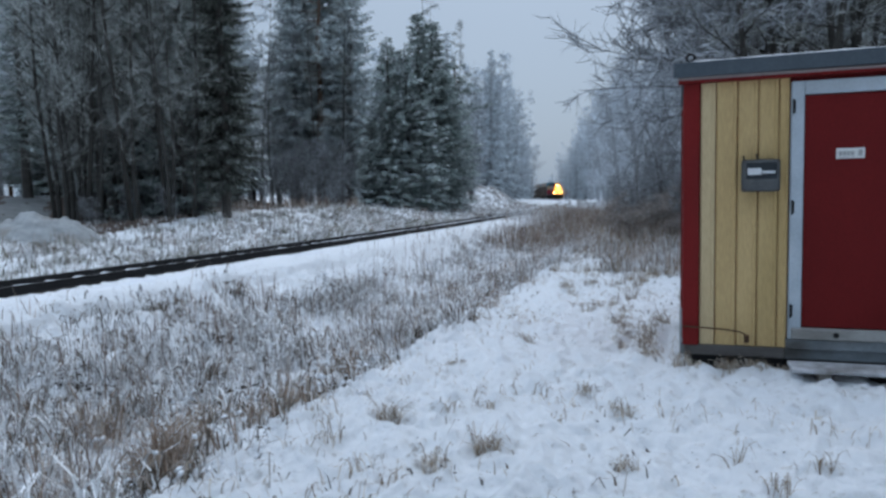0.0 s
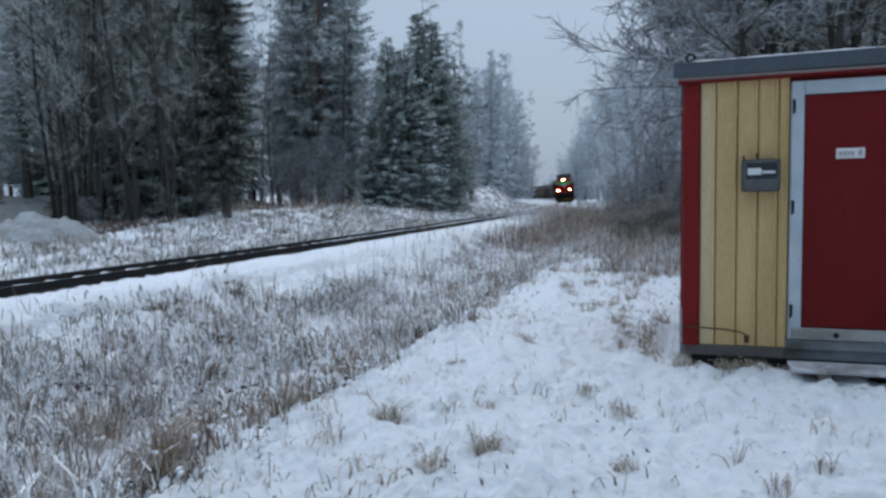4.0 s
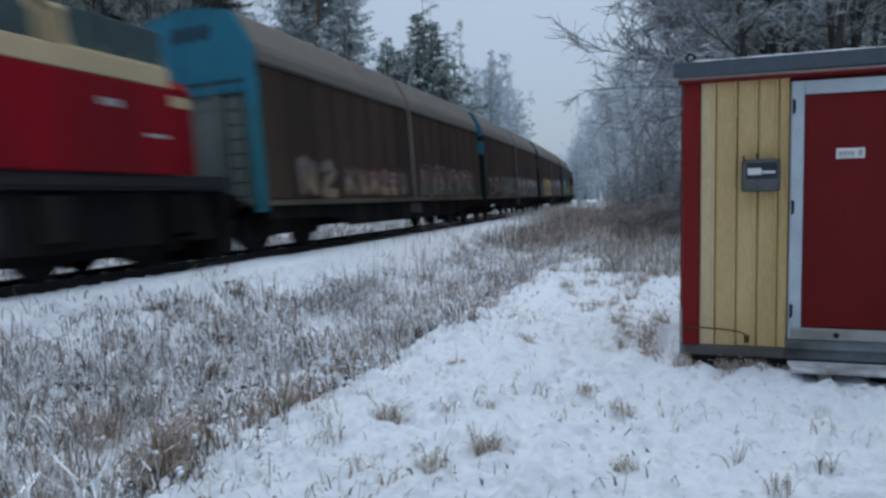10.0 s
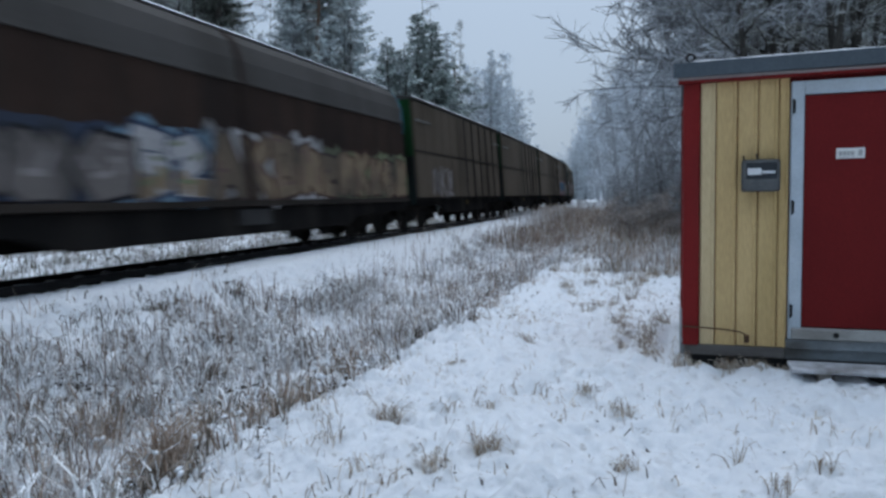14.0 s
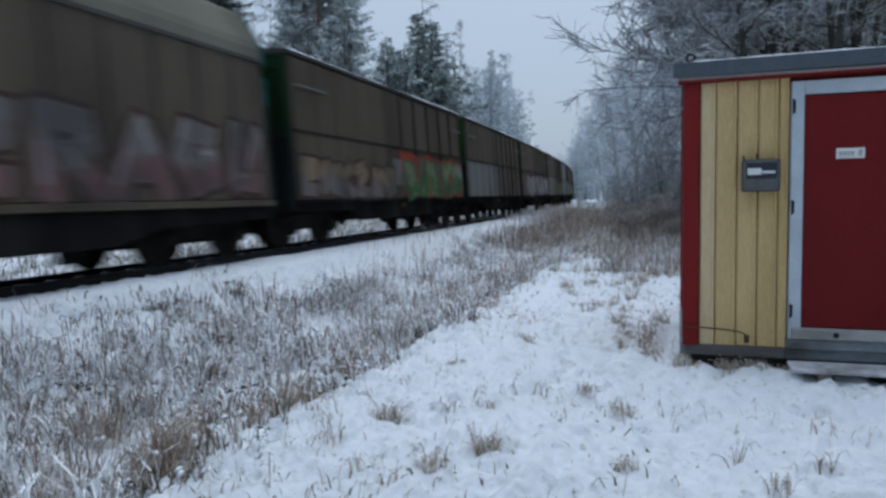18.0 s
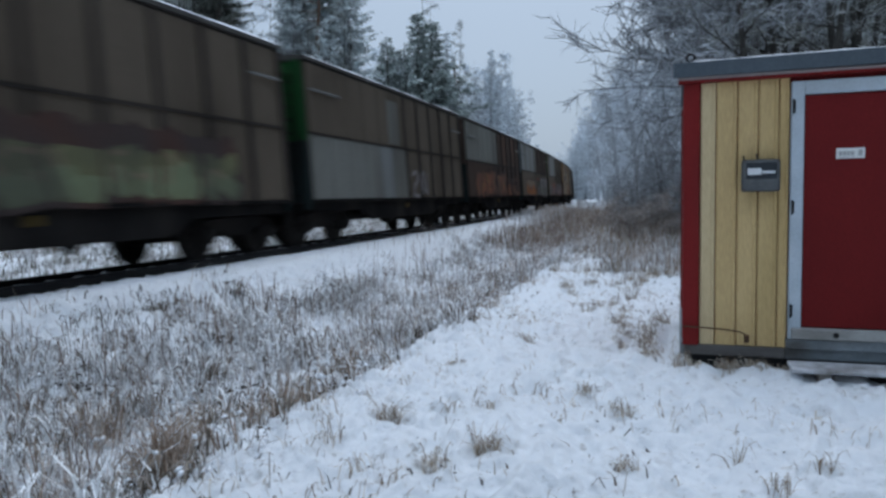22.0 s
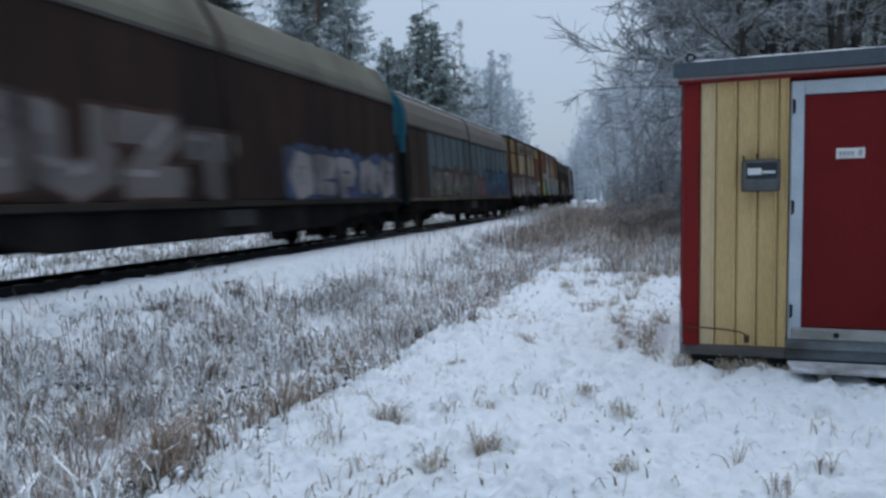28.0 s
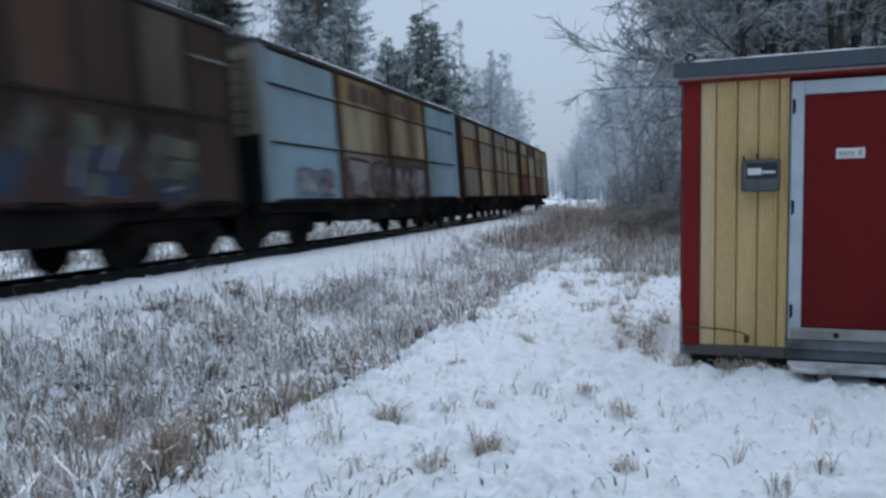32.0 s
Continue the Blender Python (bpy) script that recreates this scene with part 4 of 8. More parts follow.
HUT_WORN = surf("worn_threshold_paint", (0.22, 0.215, 0.20), (0.46, 0.46, 0.44), 4, 0.75, 0.2, dirt=(0.12, 0.10, 0.085), stretch=(0.6, 2, 2))
HUT_BEAM = surf("grey_painted_sill", (0.17, 0.20, 0.22), (0.26, 0.29, 0.31), 5, 0.75, 0.3, dirt=(0.09, 0.09, 0.085))
HUT_ROT = surf("rotten_brown_sill", (0.075, 0.066, 0.06), (0.16, 0.152, 0.145), 4, 0.9, 0.4, stretch=(0.5, 2, 2), dirt=(0.06, 0.036, 0.028))
HUT_BLACK = surf("soot_black_metal", (0.012, 0.012, 0.013), (0.03, 0.03, 0.03), 8, 0.6, 0.1, 0.5)
METER_GREY = surf("meter_box_enamel", (0.055, 0.058, 0.06), (0.125, 0.13, 0.132), 9, 0.55, 0.1, 0.3, dirt=(0.12, 0.115, 0.10))
METER_GLASS = glass("meter_window", (0.03, 0.035, 0.04))
SIGN_WHITE = surf("sign_enamel_white", (0.62, 0.62, 0.60), (0.72, 0.72, 0.70), 12, 0.4, 0.02)
LABEL_PALE = surf("pale_label", (0.6, 0.61, 0.62), (0.7, 0.71, 0.72), 20, 0.5, 0.0)
RUST = surf("rusty_iron", (0.05, 0.03, 0.02), (0.14, 0.075, 0.04), 12, 0.8, 0.2, 0.4)
OLD_WOOD = surf("weathered_plank", (0.16, 0.14, 0.12), (0.30, 0.28, 0.26), 3, 0.9, 0.4, stretch=(0.2, 2, 2))
PLANK_SNOW = surf("plank_with_thin_snow", (0.24, 0.23, 0.22), (0.62, 0.63, 0.66), 4, 0.9, 0.4, contrast=0.15)


def build_hut():
    W, D, FL = 3.0, 2.1, 0.0
    m = pose(2.076, 6.205, 0.0, 0, 0, -18.5)
    hut = thing("equipment_hut", m, "small railway hut, ochre boarded walls, red corner boards and door", "hut")
    part("sill_beam", Mesh().box(0.047, 0.86, 0.0, 0.10, 0.07, 0.165, c=0.008), HUT_ROT, hut, "weathered brown sill beam")
    part("sill_beam", Mesh().box(0.863, W - 0.012, 0.0, 0.10, 0.07, 0.165, c=0.008), HUT_BEAM, hut, "grey painted sill beam")
    part("sill_beam", Mesh().box(0.012, 0.11, 0.103, D, 0.045, 0.165, c=0.008), HUT_BEAM, hut)
    part("sill_beam", Mesh().box(W - 0.11, W - 0.012, 0.103, D, 0.045, 0.165, c=0.008), HUT_BEAM, hut)
    part("plinth", Mesh().box(0.09, W - 0.06, 0.06, D - 0.05, -0.4, 0.068), HUT_BLACK, hut, "dark hollow plinth")
    # wall core behind the boards, with the doorway left open
    for nm, bx in (("wall", (0.06, 0.93, 0.035, 0.10, 0.168, 2.43)), ("wall", (1.93, W - 0.02, 0.035, 0.10, 0.168, 2.43)), ("lintel", (0.931, 1.929, 0.035, 0.10, 2.33, 2.43)),
                   ("wall", (0.06, 0.11, 0.101, D - 0.071, 0.168, 2.43)), ("wall", (W - 0.09, W - 0.021, 0.101, D - 0.071, 0.168, 2.43)), ("wall", (0.021, W - 0.021, D - 0.07, D, 0.168, 2.43)),
                   ("hut_floor", (0.091, W - 0.091, 0.101, D - 0.071, 0.168, 0.2))):
        part(nm, Mesh().box(*bx), HUT_RED, hut)
    # front boards with open joints; lapped edges stand a little proud
    cuts = [0.172, 0.298, 0.468, 0.632, 0.79, 0.872]
    for i in range(5):
        a, b = cuts[i] + 0.004, cuts[i + 1] - 0.004
        bd = Mesh()
        bd.prism([(a, 0.033), (a, 0.012), (a + 0.012, 0.004), (b - 0.03, 0.004), (b - 0.022, -0.006), (b - 0.006, -0.006), (b, 0.002), (b, 0.033)], "z", 0.17, 2.43)
        # the first board takes a paler ochre than the others
        part("board", bd, HUT_PALE if i == 0 else HUT_YELLOW, hut)
    x = 2.04
    while x < W - 0.2:
        bd = Mesh()
        b = min(x + 0.157, W - 0.175)
        bd.prism([(x, 0.033), (x, 0.012), (x + 0.012, 0.004), (b - 0.03, 0.004), (b - 0.022, -0.006), (b - 0.006, -0.006), (b, 0.002), (b, 0.033)], "z", 0.17, 2.43)
        part("board", bd, HUT_YELLOW, hut)
        x += 0.165
    y = 0.03
    while y < D - 0.1:
        for sx, sgn in ((0.055, -1), (W - 0.02, 1)):
            part("side_board", Mesh().box(min(sx, sx + sgn * 0.02), max(sx, sx + sgn * 0.02), y + 0.003, min(y + 0.16, D), 0.17, 2.43, c=0.004), HUT_RED, hut)
        y += 0.163
    for a, b in ((0.035, 0.166), (W - 0.172, W - 0.004)):
        part("corner_board", Mesh().box(a, b, -0.022, 0.028, 0.16, 2.43, c=0.005), HUT_RED, hut, "barn red corner board")
    # door in its white casing
    part("door_casing", Mesh().box(0.878, 0.975, -0.035, 0.06, 0.25, 2.395, c=0.006), HUT_WHITE, hut, "weathered white door casing")
    part("door_casing", Mesh().box(1.90, 1.995, -0.035, 0.06, 0.25, 2.395, c=0.006), HUT_WHITE, hut)
    part("door_casing", Mesh().box(0.977, 1.898, -0.033, 0.06, 2.285, 2.395, c=0.006), HUT_WHITE, hut)
    part("threshold", Mesh().box(0.90, 1.98, -0.06, 0.08, 0.255, 0.345, c=0.008), HUT_WORN, hut, "worn grubby white threshold")
    part("threshold_trim", Mesh().box(0.86, 2.02, -0.045, -0.002, 0.168, 0.252, c=0.005), HUT_BEAM, hut)
    part("drain", Mesh().tube((1.235, -0.066, 0.30), (1.235, -0.03, 0.30), 0.022, seg=12), HUT_BLACK, hut)
    door = part("door", Mesh().box(0.98, 1.895, -0.012, 0.035, 0.35, 2.28, c=0.006), HUT_DOOR_RED, hut, "closed dark red steel door")
    sign = part("sign", Mesh().box(1.215, 1.422, -0.018, -0.014, 1.752, 1.836, c=0.0015), SIGN_WHITE, door, "small white plate with faint marks")
    ink = surf("faded_ink", (0.3, 0.3, 0.29), (0.36, 0.36, 0.35), 20, 0.5, 0.0)
    for i, (a, b, z0, z1) in enumerate(((1.235, 1.26, 1.775, 1.81), (1.265, 1.285, 1.775, 1.81), (1.29, 1.315, 1.775, 1.81), (1.32, 1.345, 1.775, 1.81), (1.375, 1.405, 1.77, 1.82), (1.235, 1.35, 1.76, 1.765))):
        part("sign_bar", Mesh().box(a, b, -0.0195, -0.0182, z0, z1), ink, sign)
    part("door_handle", Mesh().box(1.80, 1.84, -0.03, -0.013, 1.2, 1.42, c=0.006).tube((1.82, -0.06, 1.36), (1.70, -0.06, 1.36), 0.011, seg=8).tube((1.82, -0.02, 1.36), (1.82, -0.066, 1.36), 0.012, seg=8), HUT_BLACK, door)
    part("door_notice", Mesh().box(1.606, 1.66, -0.015, -0.0135, 1.29, 1.36), LABEL_PALE, door)
    for z in (2.13, 1.30, 0.43):
        hg = Mesh().tube((0.892, -0.040, z), (0.892, -0.040, z + 0.12), 0.007, seg=8).box(0.894, 0.91, -0.0385, -0.036, z + 0.01, z + 0.11)
        part("hinge", hg, HUT_BLACK, hut)
    # meter box with its little window and label
    box = part("meter_box", Mesh().box(0.502, 0.782, -0.125, -0.008, 1.505, 1.755, c=0.016), METER_GREY, hut, "grimy grey enamel meter box", smooth=False)
    lid = Mesh().box(0.492, 0.790, -0.142, -0.12, 1.495, 1.762, c=0.014)
    part("lid", lid, METER_GREY, box)
    part("window", Mesh().box(0.53, 0.765, -0.1445, -0.1425, 1.60, 1.735, c=0.001), METER_GLASS, box, "dark meter window")
    part("label", Mesh().box(0.54, 0.645, -0.147, -0.145, 1.635, 1.69).box(0.65, 0.75, -0.147, -0.145, 1.645, 1.665), LABEL_PALE, box)
    for sx in (0.515, 0.77):
        for sz in (1.512, 1.745):
            part("screw", Mesh().tube((sx, -0.148, sz), (sx, -0.14, sz), 0.007, seg=8), RUST, box)
    # added black stubs stand in for the grime stains above the box
    for cx, cz in ((0.617, 1.815), (0.512, 1.80)):
        part("stain_stub", Mesh().tube((cx, -0.03, cz), (cx + 0.01, -0.045, 1.75), 0.007, seg=8), HUT_BLACK, box, "short black stub added in place of a grime stain")
    # iron stay hooked along the foot of the wall
    stay = Mesh()
    rough_tube(stay, [Vector((0.03, -0.04, 0.325)), Vector((0.17, -0.045, 0.325)), Vector((0.35, -0.05, 0.315)), Vector((0.50, -0.055, 0.30)), Vector((0.545, -0.055, 0.275))], [0.008] * 5, 6)
    stay.box(0.535, 0.575, -0.075, -0.035, 0.205, 0.275, c=0.008)
    part("iron_stay", stay, RUST, hut, "rusty iron door stay")
    part("frieze", Mesh().box(-0.01, W + 0.01, -0.06, 0.06, 2.432, 2.475, c=0.004), HUT_RED, hut, "dark red frieze board under the eaves")
    part("frieze_lath", Mesh().box(-0.01, W + 0.01, -0.075, -0.061, 2.455, 2.477), surf("faded_lath", (0.22, 0.17, 0.165), (0.3, 0.25, 0.24), 5, 0.8, 0.1), hut)
    # low roof with a sheet-metal fascia all round
    rise = 0.006
    roof = part("roof", Mesh().prism([(0.04, 2.487), (W + 0.05, 2.487 + rise * W), (W + 0.05, 2.585 + rise * W), (0.04, 2.585)], "y", -0.07, D + 0.07), OLD_WOOD, hut, "flat felted roof")
    fas = [(-0.05, 2.478), (W + 0.075, 2.478 + rise * W), (W + 0.075, 2.60 + rise * W), (-0.05, 2.60)]
    part("fascia", Mesh().prism(fas, "y", -0.092, -0.072), HUT_GREY, hut, "blue-grey sheet-metal fascia")
    part("fascia", Mesh().prism([(0.045, 2.478)] + fas[1:3] + [(0.045, 2.60)], "y", D + 0.072, D + 0.092), HUT_GREY, hut)
    part("fascia", Mesh().box(0.012, 0.037, -0.071, D + 0.071, 2.478, 2.60, c=0.003), HUT_GREY, hut)
    part("fascia", Mesh().box(W + 0.055, W + 0.085, -0.071, D + 0.071, 2.478 + rise * W, 2.60 + rise * W, c=0.003), HUT_GREY, hut)
    sn = Mesh()
    nx, ny = 60, 24
    for j in range(ny + 1):
        for i in range(nx + 1):
            u, w = i / nx, j / ny
            e = min(1, min(u, 1 - u) * 16) * min(1, min(w, 1 - w) * 12)
            zz = 2.602 + rise * W * u + (0.030 + 0.012 * noise.noise(Vector((u * 9, w * 6, 3)))) * math.sqrt(max(e, 0))
            sn.v.append((0.005 + (W + 0.075) * u, -0.094 + (D + 0.186) * w, zz))
    for j in range(ny):
        for i in range(nx):
            a = j * (nx + 1) + i
            sn.face((a, a + 1, a + nx + 2, a + nx + 1))
    part("snow_layer", sn, SNOW, hut, "thin snow on the roof", smooth=True)
    ring = Mesh()
    pts = [Vector((0.09 + 0.034 * math.cos(a), 0.1, 2.668 + 0.034 * math.sin(a))) for a in np.linspace(0, 6.2832, 15)]
    rough_tube(ring, pts, [0.013] * 15, 6)
    ring.tube((0.09, 0.1, 2.58), (0.09, 0.1, 2.635), 0.018, seg=8)
    part("lifting_eye", ring, HUT_BLACK, hut, "black iron lifting eye")
    return hut


build_hut()


def build_step():
    """Loose plank step in front of the door."""
    st = thing("plank_step", pose(2.076, 6.205, 0, 0, 0, -18.5) @ pose(1.49, -0.21, 0.0), "snowy wooden plank step before the hut door", "step")
    for i, y in enumerate((-0.08, 0.08)):
        part("plank", Mesh().box(-0.62, 0.62, y - 0.075, y + 0.072, 0.040 + 0.003 * i, 0.070 + 0.003 * i, c=0.005), PLANK_SNOW, st)
    for x in (-0.42, 0.45):
        part("bearer", Mesh().box(x, x + 0.09, -0.12, 0.14, -0.08, 0.038, c=0.005), OLD_WOOD, st)


build_step()

# ---------------------------------------------------------------- dry weeds and grass
def stalks(n, s_rng, l_rng, h_rng, width, seed, curve=0.35, clump=0.0, keep=None):
    """Bent, tapering stalks scattered beside the line, as arrays."""
    r = np.random.RandomState(seed)
    s = r.uniform(*s_rng, n)
    l = r.uniform(*l_rng, n)
    if clump:
        k = max(4, n // 28)
        cs, cl = r.uniform(*s_rng, k), r.uniform(*l_rng, k)
        i = r.randint(0, k, n)
        g = r.rand(n) < clump
        s = np.where(g, cs[i] + r.normal(0, 0.22, n), s)
        l = np.where(g, cl[i] + r.normal(0, 0.22, n), l)
    th = np.interp(s, _g, _th)
    x = np.interp(s, _g, _x) - np.cos(th) * l
    y = np.interp(s, _g, _y) + np.sin(th) * l
    return stalk_mesh(x, y, r.uniform(*h_rng, n) * r.uniform(0.5, 1.15, n), width, r, curve)


def stalk_mesh(x, y, h, width, r, curve):
    n = len(x)
    z = land(x, y) - 0.03
    a = r.uniform(0, 6.28, n)
    d = np.abs(r.normal(0, curve, n)) * h
    lx, ly = np.cos(a) * d, np.sin(a) * d
    # ribbons face across the line of sight in mixed directions
    b = r.uniform(0, 3.14, n)
    w = width * r.uniform(0.6, 1.5, n) * (1 + np.hypot(x, y) / 28.0)
    wx, wy = np.cos(b) * w, np.sin(b) * w
    P = np.zeros((n, 5, 3))
    P[:, 0] = np.stack([x - wx, y - wy, z], 1)
    P[:, 1] = np.stack([x + wx, y + wy, z], 1)
    P[:, 2] = np.stack([x + wx * 0.8 + lx * 0.3, y + wy * 0.8 + ly * 0.3, z + h * 0.6], 1)
    P[:, 3] = np.stack([x - wx * 0.8 + lx * 0.3, y - wy * 0.8 + ly * 0.3, z + h * 0.6], 1)
    P[:, 4] = np.stack([x + lx, y + ly, z + h * (1.0 - 0.25 * np.clip(d / np.maximum(h, 0.01), 0, 1.6))], 1)
    return P


def stalk_object(name, blocks, mat, label, category):
    P = np.concatenate(blocks)
    n = len(P)
    base = (np.arange(n) * 5)[:, None]
    quads = (base + np.array([[0, 1, 2, 3]])).tolist()
    tris = (base + np.array([[3, 2, 4]])).tolist()
    me = bpy.data.meshes.new(name)
    me.from_pydata(P.reshape(-1, 3).tolist(), [], quads + tris)
    me.materials.append(mat)
    me.update()
    return tagged(new(name, me), label, category, kind="stuff")


def arches(n, s_rng, l_rng, len_rng, width, seed, clump=0.6, reach=0.7):
    """Long dry blades that rise and fall over, as arrays of seven points."""
    r = np.random.RandomState(seed)
    s, l = r.uniform(*s_rng, n), r.uniform(*l_rng, n)
    k = max(4, n // 40)
    cs, cl = r.uniform(*s_rng, k), r.uniform(*l_rng, k)
    i = r.randint(0, k, n)
    g = r.rand(n) < clump
    s = np.where(g, cs[i] + r.normal(0, 0.16, n), s)
    l = np.where(g, cl[i] + r.normal(0, 0.16, n), l)
    th = np.interp(s, _g, _th)
    x = np.interp(s, _g, _x) - np.cos(th) * l
    y = np.interp(s, _g, _y) + np.sin(th) * l
    return arch_rows(x, y, r.uniform(*len_rng, n), width, r, reach)


def arch_points(x, y, n, h, spread, seed):
    r = np.random.RandomState(seed)
    near = lambda w: np.clip(r.normal(0, 1, n), -1.1, 1.1) * w
    return arch_rows(x + near(spread * 0.8), y + near(spread * 0.6), h * r.uniform(0.7, 1.9, n), 0.0024, r, 0.6)


def arch_rows(x, y, L, width, r, reach):
    n = len(x)
    z = land(x, y) - 0.02
    a = r.uniform(0, 6.28, n)
    h = L * r.uniform(0.22, 0.62, n)
    d = L * r.uniform(0.25, reach, n)
    w = width * r.uniform(0.6, 1.5, n) * (1 + np.hypot(x, y) / 28.0)
    b = a + r.uniform(0.6, 2.4, n)
    wx, wy = np.cos(b) * w, np.sin(b) * w
    P = np.zeros((n, 7, 3))
    for q, (f, hz, ww) in enumerate(((0.0, 0.0, 1.0), (0.28, 0.8, 0.9), (0.68, 1.0, 0.75))):
        P[:, 2 * q] = np.stack([x + np.cos(a) * d * f - wx * ww, y + np.sin(a) * d * f - wy * ww, z + h * hz], 1)
        P[:, 2 * q + 1] = np.stack([x + np.cos(a) * d * f + wx * ww, y + np.sin(a) * d * f + wy * ww, z + h * hz], 1)
    P[:, 6] = np.stack([x + np.cos(a) * d, y + np.sin(a) * d, z + h * r.uniform(0.2, 0.85, n)], 1)
    return P


def arch_object(name, blocks, mat, label, category):
    P = np.concatenate(blocks)
    base = (np.arange(len(P)) * 7)[:, None]
    f = (base + np.array([[0, 1, 3, 2]])).tolist() + (base + np.array([[2, 3, 5, 4]])).tolist() + (base + np.array([[4, 5, 6]])).tolist()
    me = bpy.data.meshes.new(name)
    me.from_pydata(P.reshape(-1, 3).tolist(), [], f)
    me.materials.append(mat)
    me.update()
    return tagged(new(name, me), label, category, kind="stuff")


def crumbs(name, n, s_rng, l_rng, size, lift, mat, seed, label, category, flat=0.5):
    """Small uneven lumps (litter, caught snow) strewn beside the line."""
    r = np.random.RandomState(seed)
    s, l = r.uniform(*s_rng, n), r.uniform(*l_rng, n)
    k = max(4, n // 14)
    cs, cl = r.uniform(*s_rng, k), r.uniform(*l_rng, k)
    i = r.randint(0, k, n)
    s, l = cs[i] + r.normal(0, 0.22, n), cl[i] + r.normal(0, 0.2, n)
    th = np.interp(s, _g, _th)
    x = np.interp(s, _g, _x) - np.cos(th) * l
    y = np.interp(s, _g, _y) + np.sin(th) * l
    z = land(x, y) + r.uniform(0, 1, n) ** 2 * lift
    sz = size * r.uniform(0.4, 1.5, n)
    v = np.zeros((n, 6, 3))
    for q, d in enumerate(((1, 0, 0), (-0.5, 0.87, 0), (-0.5, -0.87, 0), (0.3, 0.3, 1), (-0.4, 0.1, 0.8), (0, 0, -0.6))):
        jit = r.normal(0, 0.3, (n, 3))
        p = (np.array(d)[None] + jit) * sz[:, None]
        p[:, 2] *= flat
        v[:, q] = p + np.stack([x, y, z], 1)
    base = (np.arange(n) * 6)[:, None]
    f = []
    for t in ((0, 1, 3), (1, 4, 3), (1, 2, 4), (2, 0, 4), (0, 3, 4), (1, 0, 5), (2, 1, 5), (0, 2, 5)):
        f += (base + np.array([t])).tolist()
    me = bpy.data.meshes.new(name)
    me.from_pydata(v.reshape(-1, 3).tolist(), [], f)
    me.materials.append(mat)
    me.polygons.foreach_set("use_smooth", [True] * len(f))
    me.update()
    return tagged(new(name, me), label, category, kind="stuff")


LITTER = two_tone_islands("dead_leaf_litter", (0.035, 0.027, 0.021), (0.12, 0.09, 0.065), 0.3, spread=0.3)
stalk_object("ditch_weeds", [
    stalks(1500, (-8, 26), (3.5, 7.2), (0.25, 0.6), 0.0028, 1, 0.3, 0.35),
    stalks(4500, (-45, -8), (3.0, 7.4), (0.3, 0.7), 0.0035, 2, 0.25, 0.5),
    stalks(8000, (-120, -45), (2.6, 9.5), (0.4, 0.9), 0.005, 3, 0.25, 0.3),
    stalks(6000, (-60, -6), (7.4, 13.0), (0.3, 0.8), 0.004, 4, 0.3, 0.6),
    stalks(700, (-14, 24), (2.4, 3.7), (0.12, 0.4), 0.0025, 5, 0.4, 0.7),
    stalks(2500, (-50, -14), (1.9, 3.2), (0.2, 0.6), 0.003, 6, 0.3, 0.5),
], WEED, "frosted dry weeds in the trackside ditch", "weeds")
arch_object("ditch_grass", [
    arches(3600, (2, 25), (3.6, 7.2), (0.3, 0.7), 0.0062, 41, 0.92),
    arches(3600, (8, 26), (3.6, 5.2), (0.3, 0.65), 0.0056, 52, 0.9),
    arches(3600, (6, 23), (3.2, 4.6), (0.2, 0.5), 0.0045, 50, 0.8),
    arches(3800, (8, 25), (3.5, 7.15), (0.22, 0.6), 0.0058, 49, 0.92),
    arches(5000, (-22, 2), (2.9, 7.3), (0.25, 0.7), 0.0046, 42, 0.8),
    arches(5000, (-60, -22), (3.0, 8.5), (0.3, 0.8), 0.0045, 43),
    arches(5000, (-40, -4), (7.6, 13), (0.2, 0.6), 0.004, 44, 0.8),
], WEED, "tangled frosted dead grass in the ditch", "grass")
stalk_object("tall_stalks", [
    stalks(900, (-40, 6), (2.2, 4.2), (0.45, 0.85), 0.0026, 7, 0.2, 0.5),
    stalks(5600, (-48, -2), (3.2, 7.0), (0.5, 1.0), 0.0046, 9, 0.14, 0.55),
    stalks(1200, (4, 22), (3.6, 6.9), (0.4, 0.75), 0.0040, 10, 0.28, 0.8),
    stalks(1100, (11, 23), (2.3, 3.9), (0.15, 0.45), 0.0042, 12, 0.45, 0.85),
    stalks(420, (4, 24), (3.0, 6.8), (0.35, 0.7), 0.0026, 8, 0.3, 0.4),
], WEED_TALL, "tall brown weed stalks along the ditch", "weeds")
arch_object("brown_sedge", [
    arches(3200, (-6, 24), (5.0, 7.2), (0.2, 0.5), 0.0028, 45, 0.94),
    arches(10000, (-45, -6), (3.6, 7.5), (0.3, 0.8), 0.004, 46, 0.9),
    arches(4000, (-80, -40), (3.6, 14), (0.5, 1.0), 0.005, 47, 0.8),
    arches(9000, (-48, -2), (8.0, 15), (0.25, 0.75), 0.004, 48, 0.85),
], WEED_BROWN, "dry brown sedge in the ditch", "grass")
crumbs("ditch_litter", 6000, (-26, 26), (3.2, 7.1), 0.028, 0.07, LITTER, 51, "dark dead leaves and stems in the ditch", "litter")
arch_object("dark_weeds", [
    arches(2000, (11, 24), (2.6, 4.6), (0.12, 0.35), 0.0044, 58, 0.95),
    arches(3000, (13.5, 25), (4.2, 7.0), (0.2, 0.45), 0.0048, 59, 0.95),
], STUBBLE, "dark rotting weeds in the ditch", "weeds")
crumbs("caught_snow", 9000, (-30, 26), (3.2, 7.2), 0.021, 0.24, SNOW, 52, "small lumps of snow caught on the weeds", "snow", 0.7)
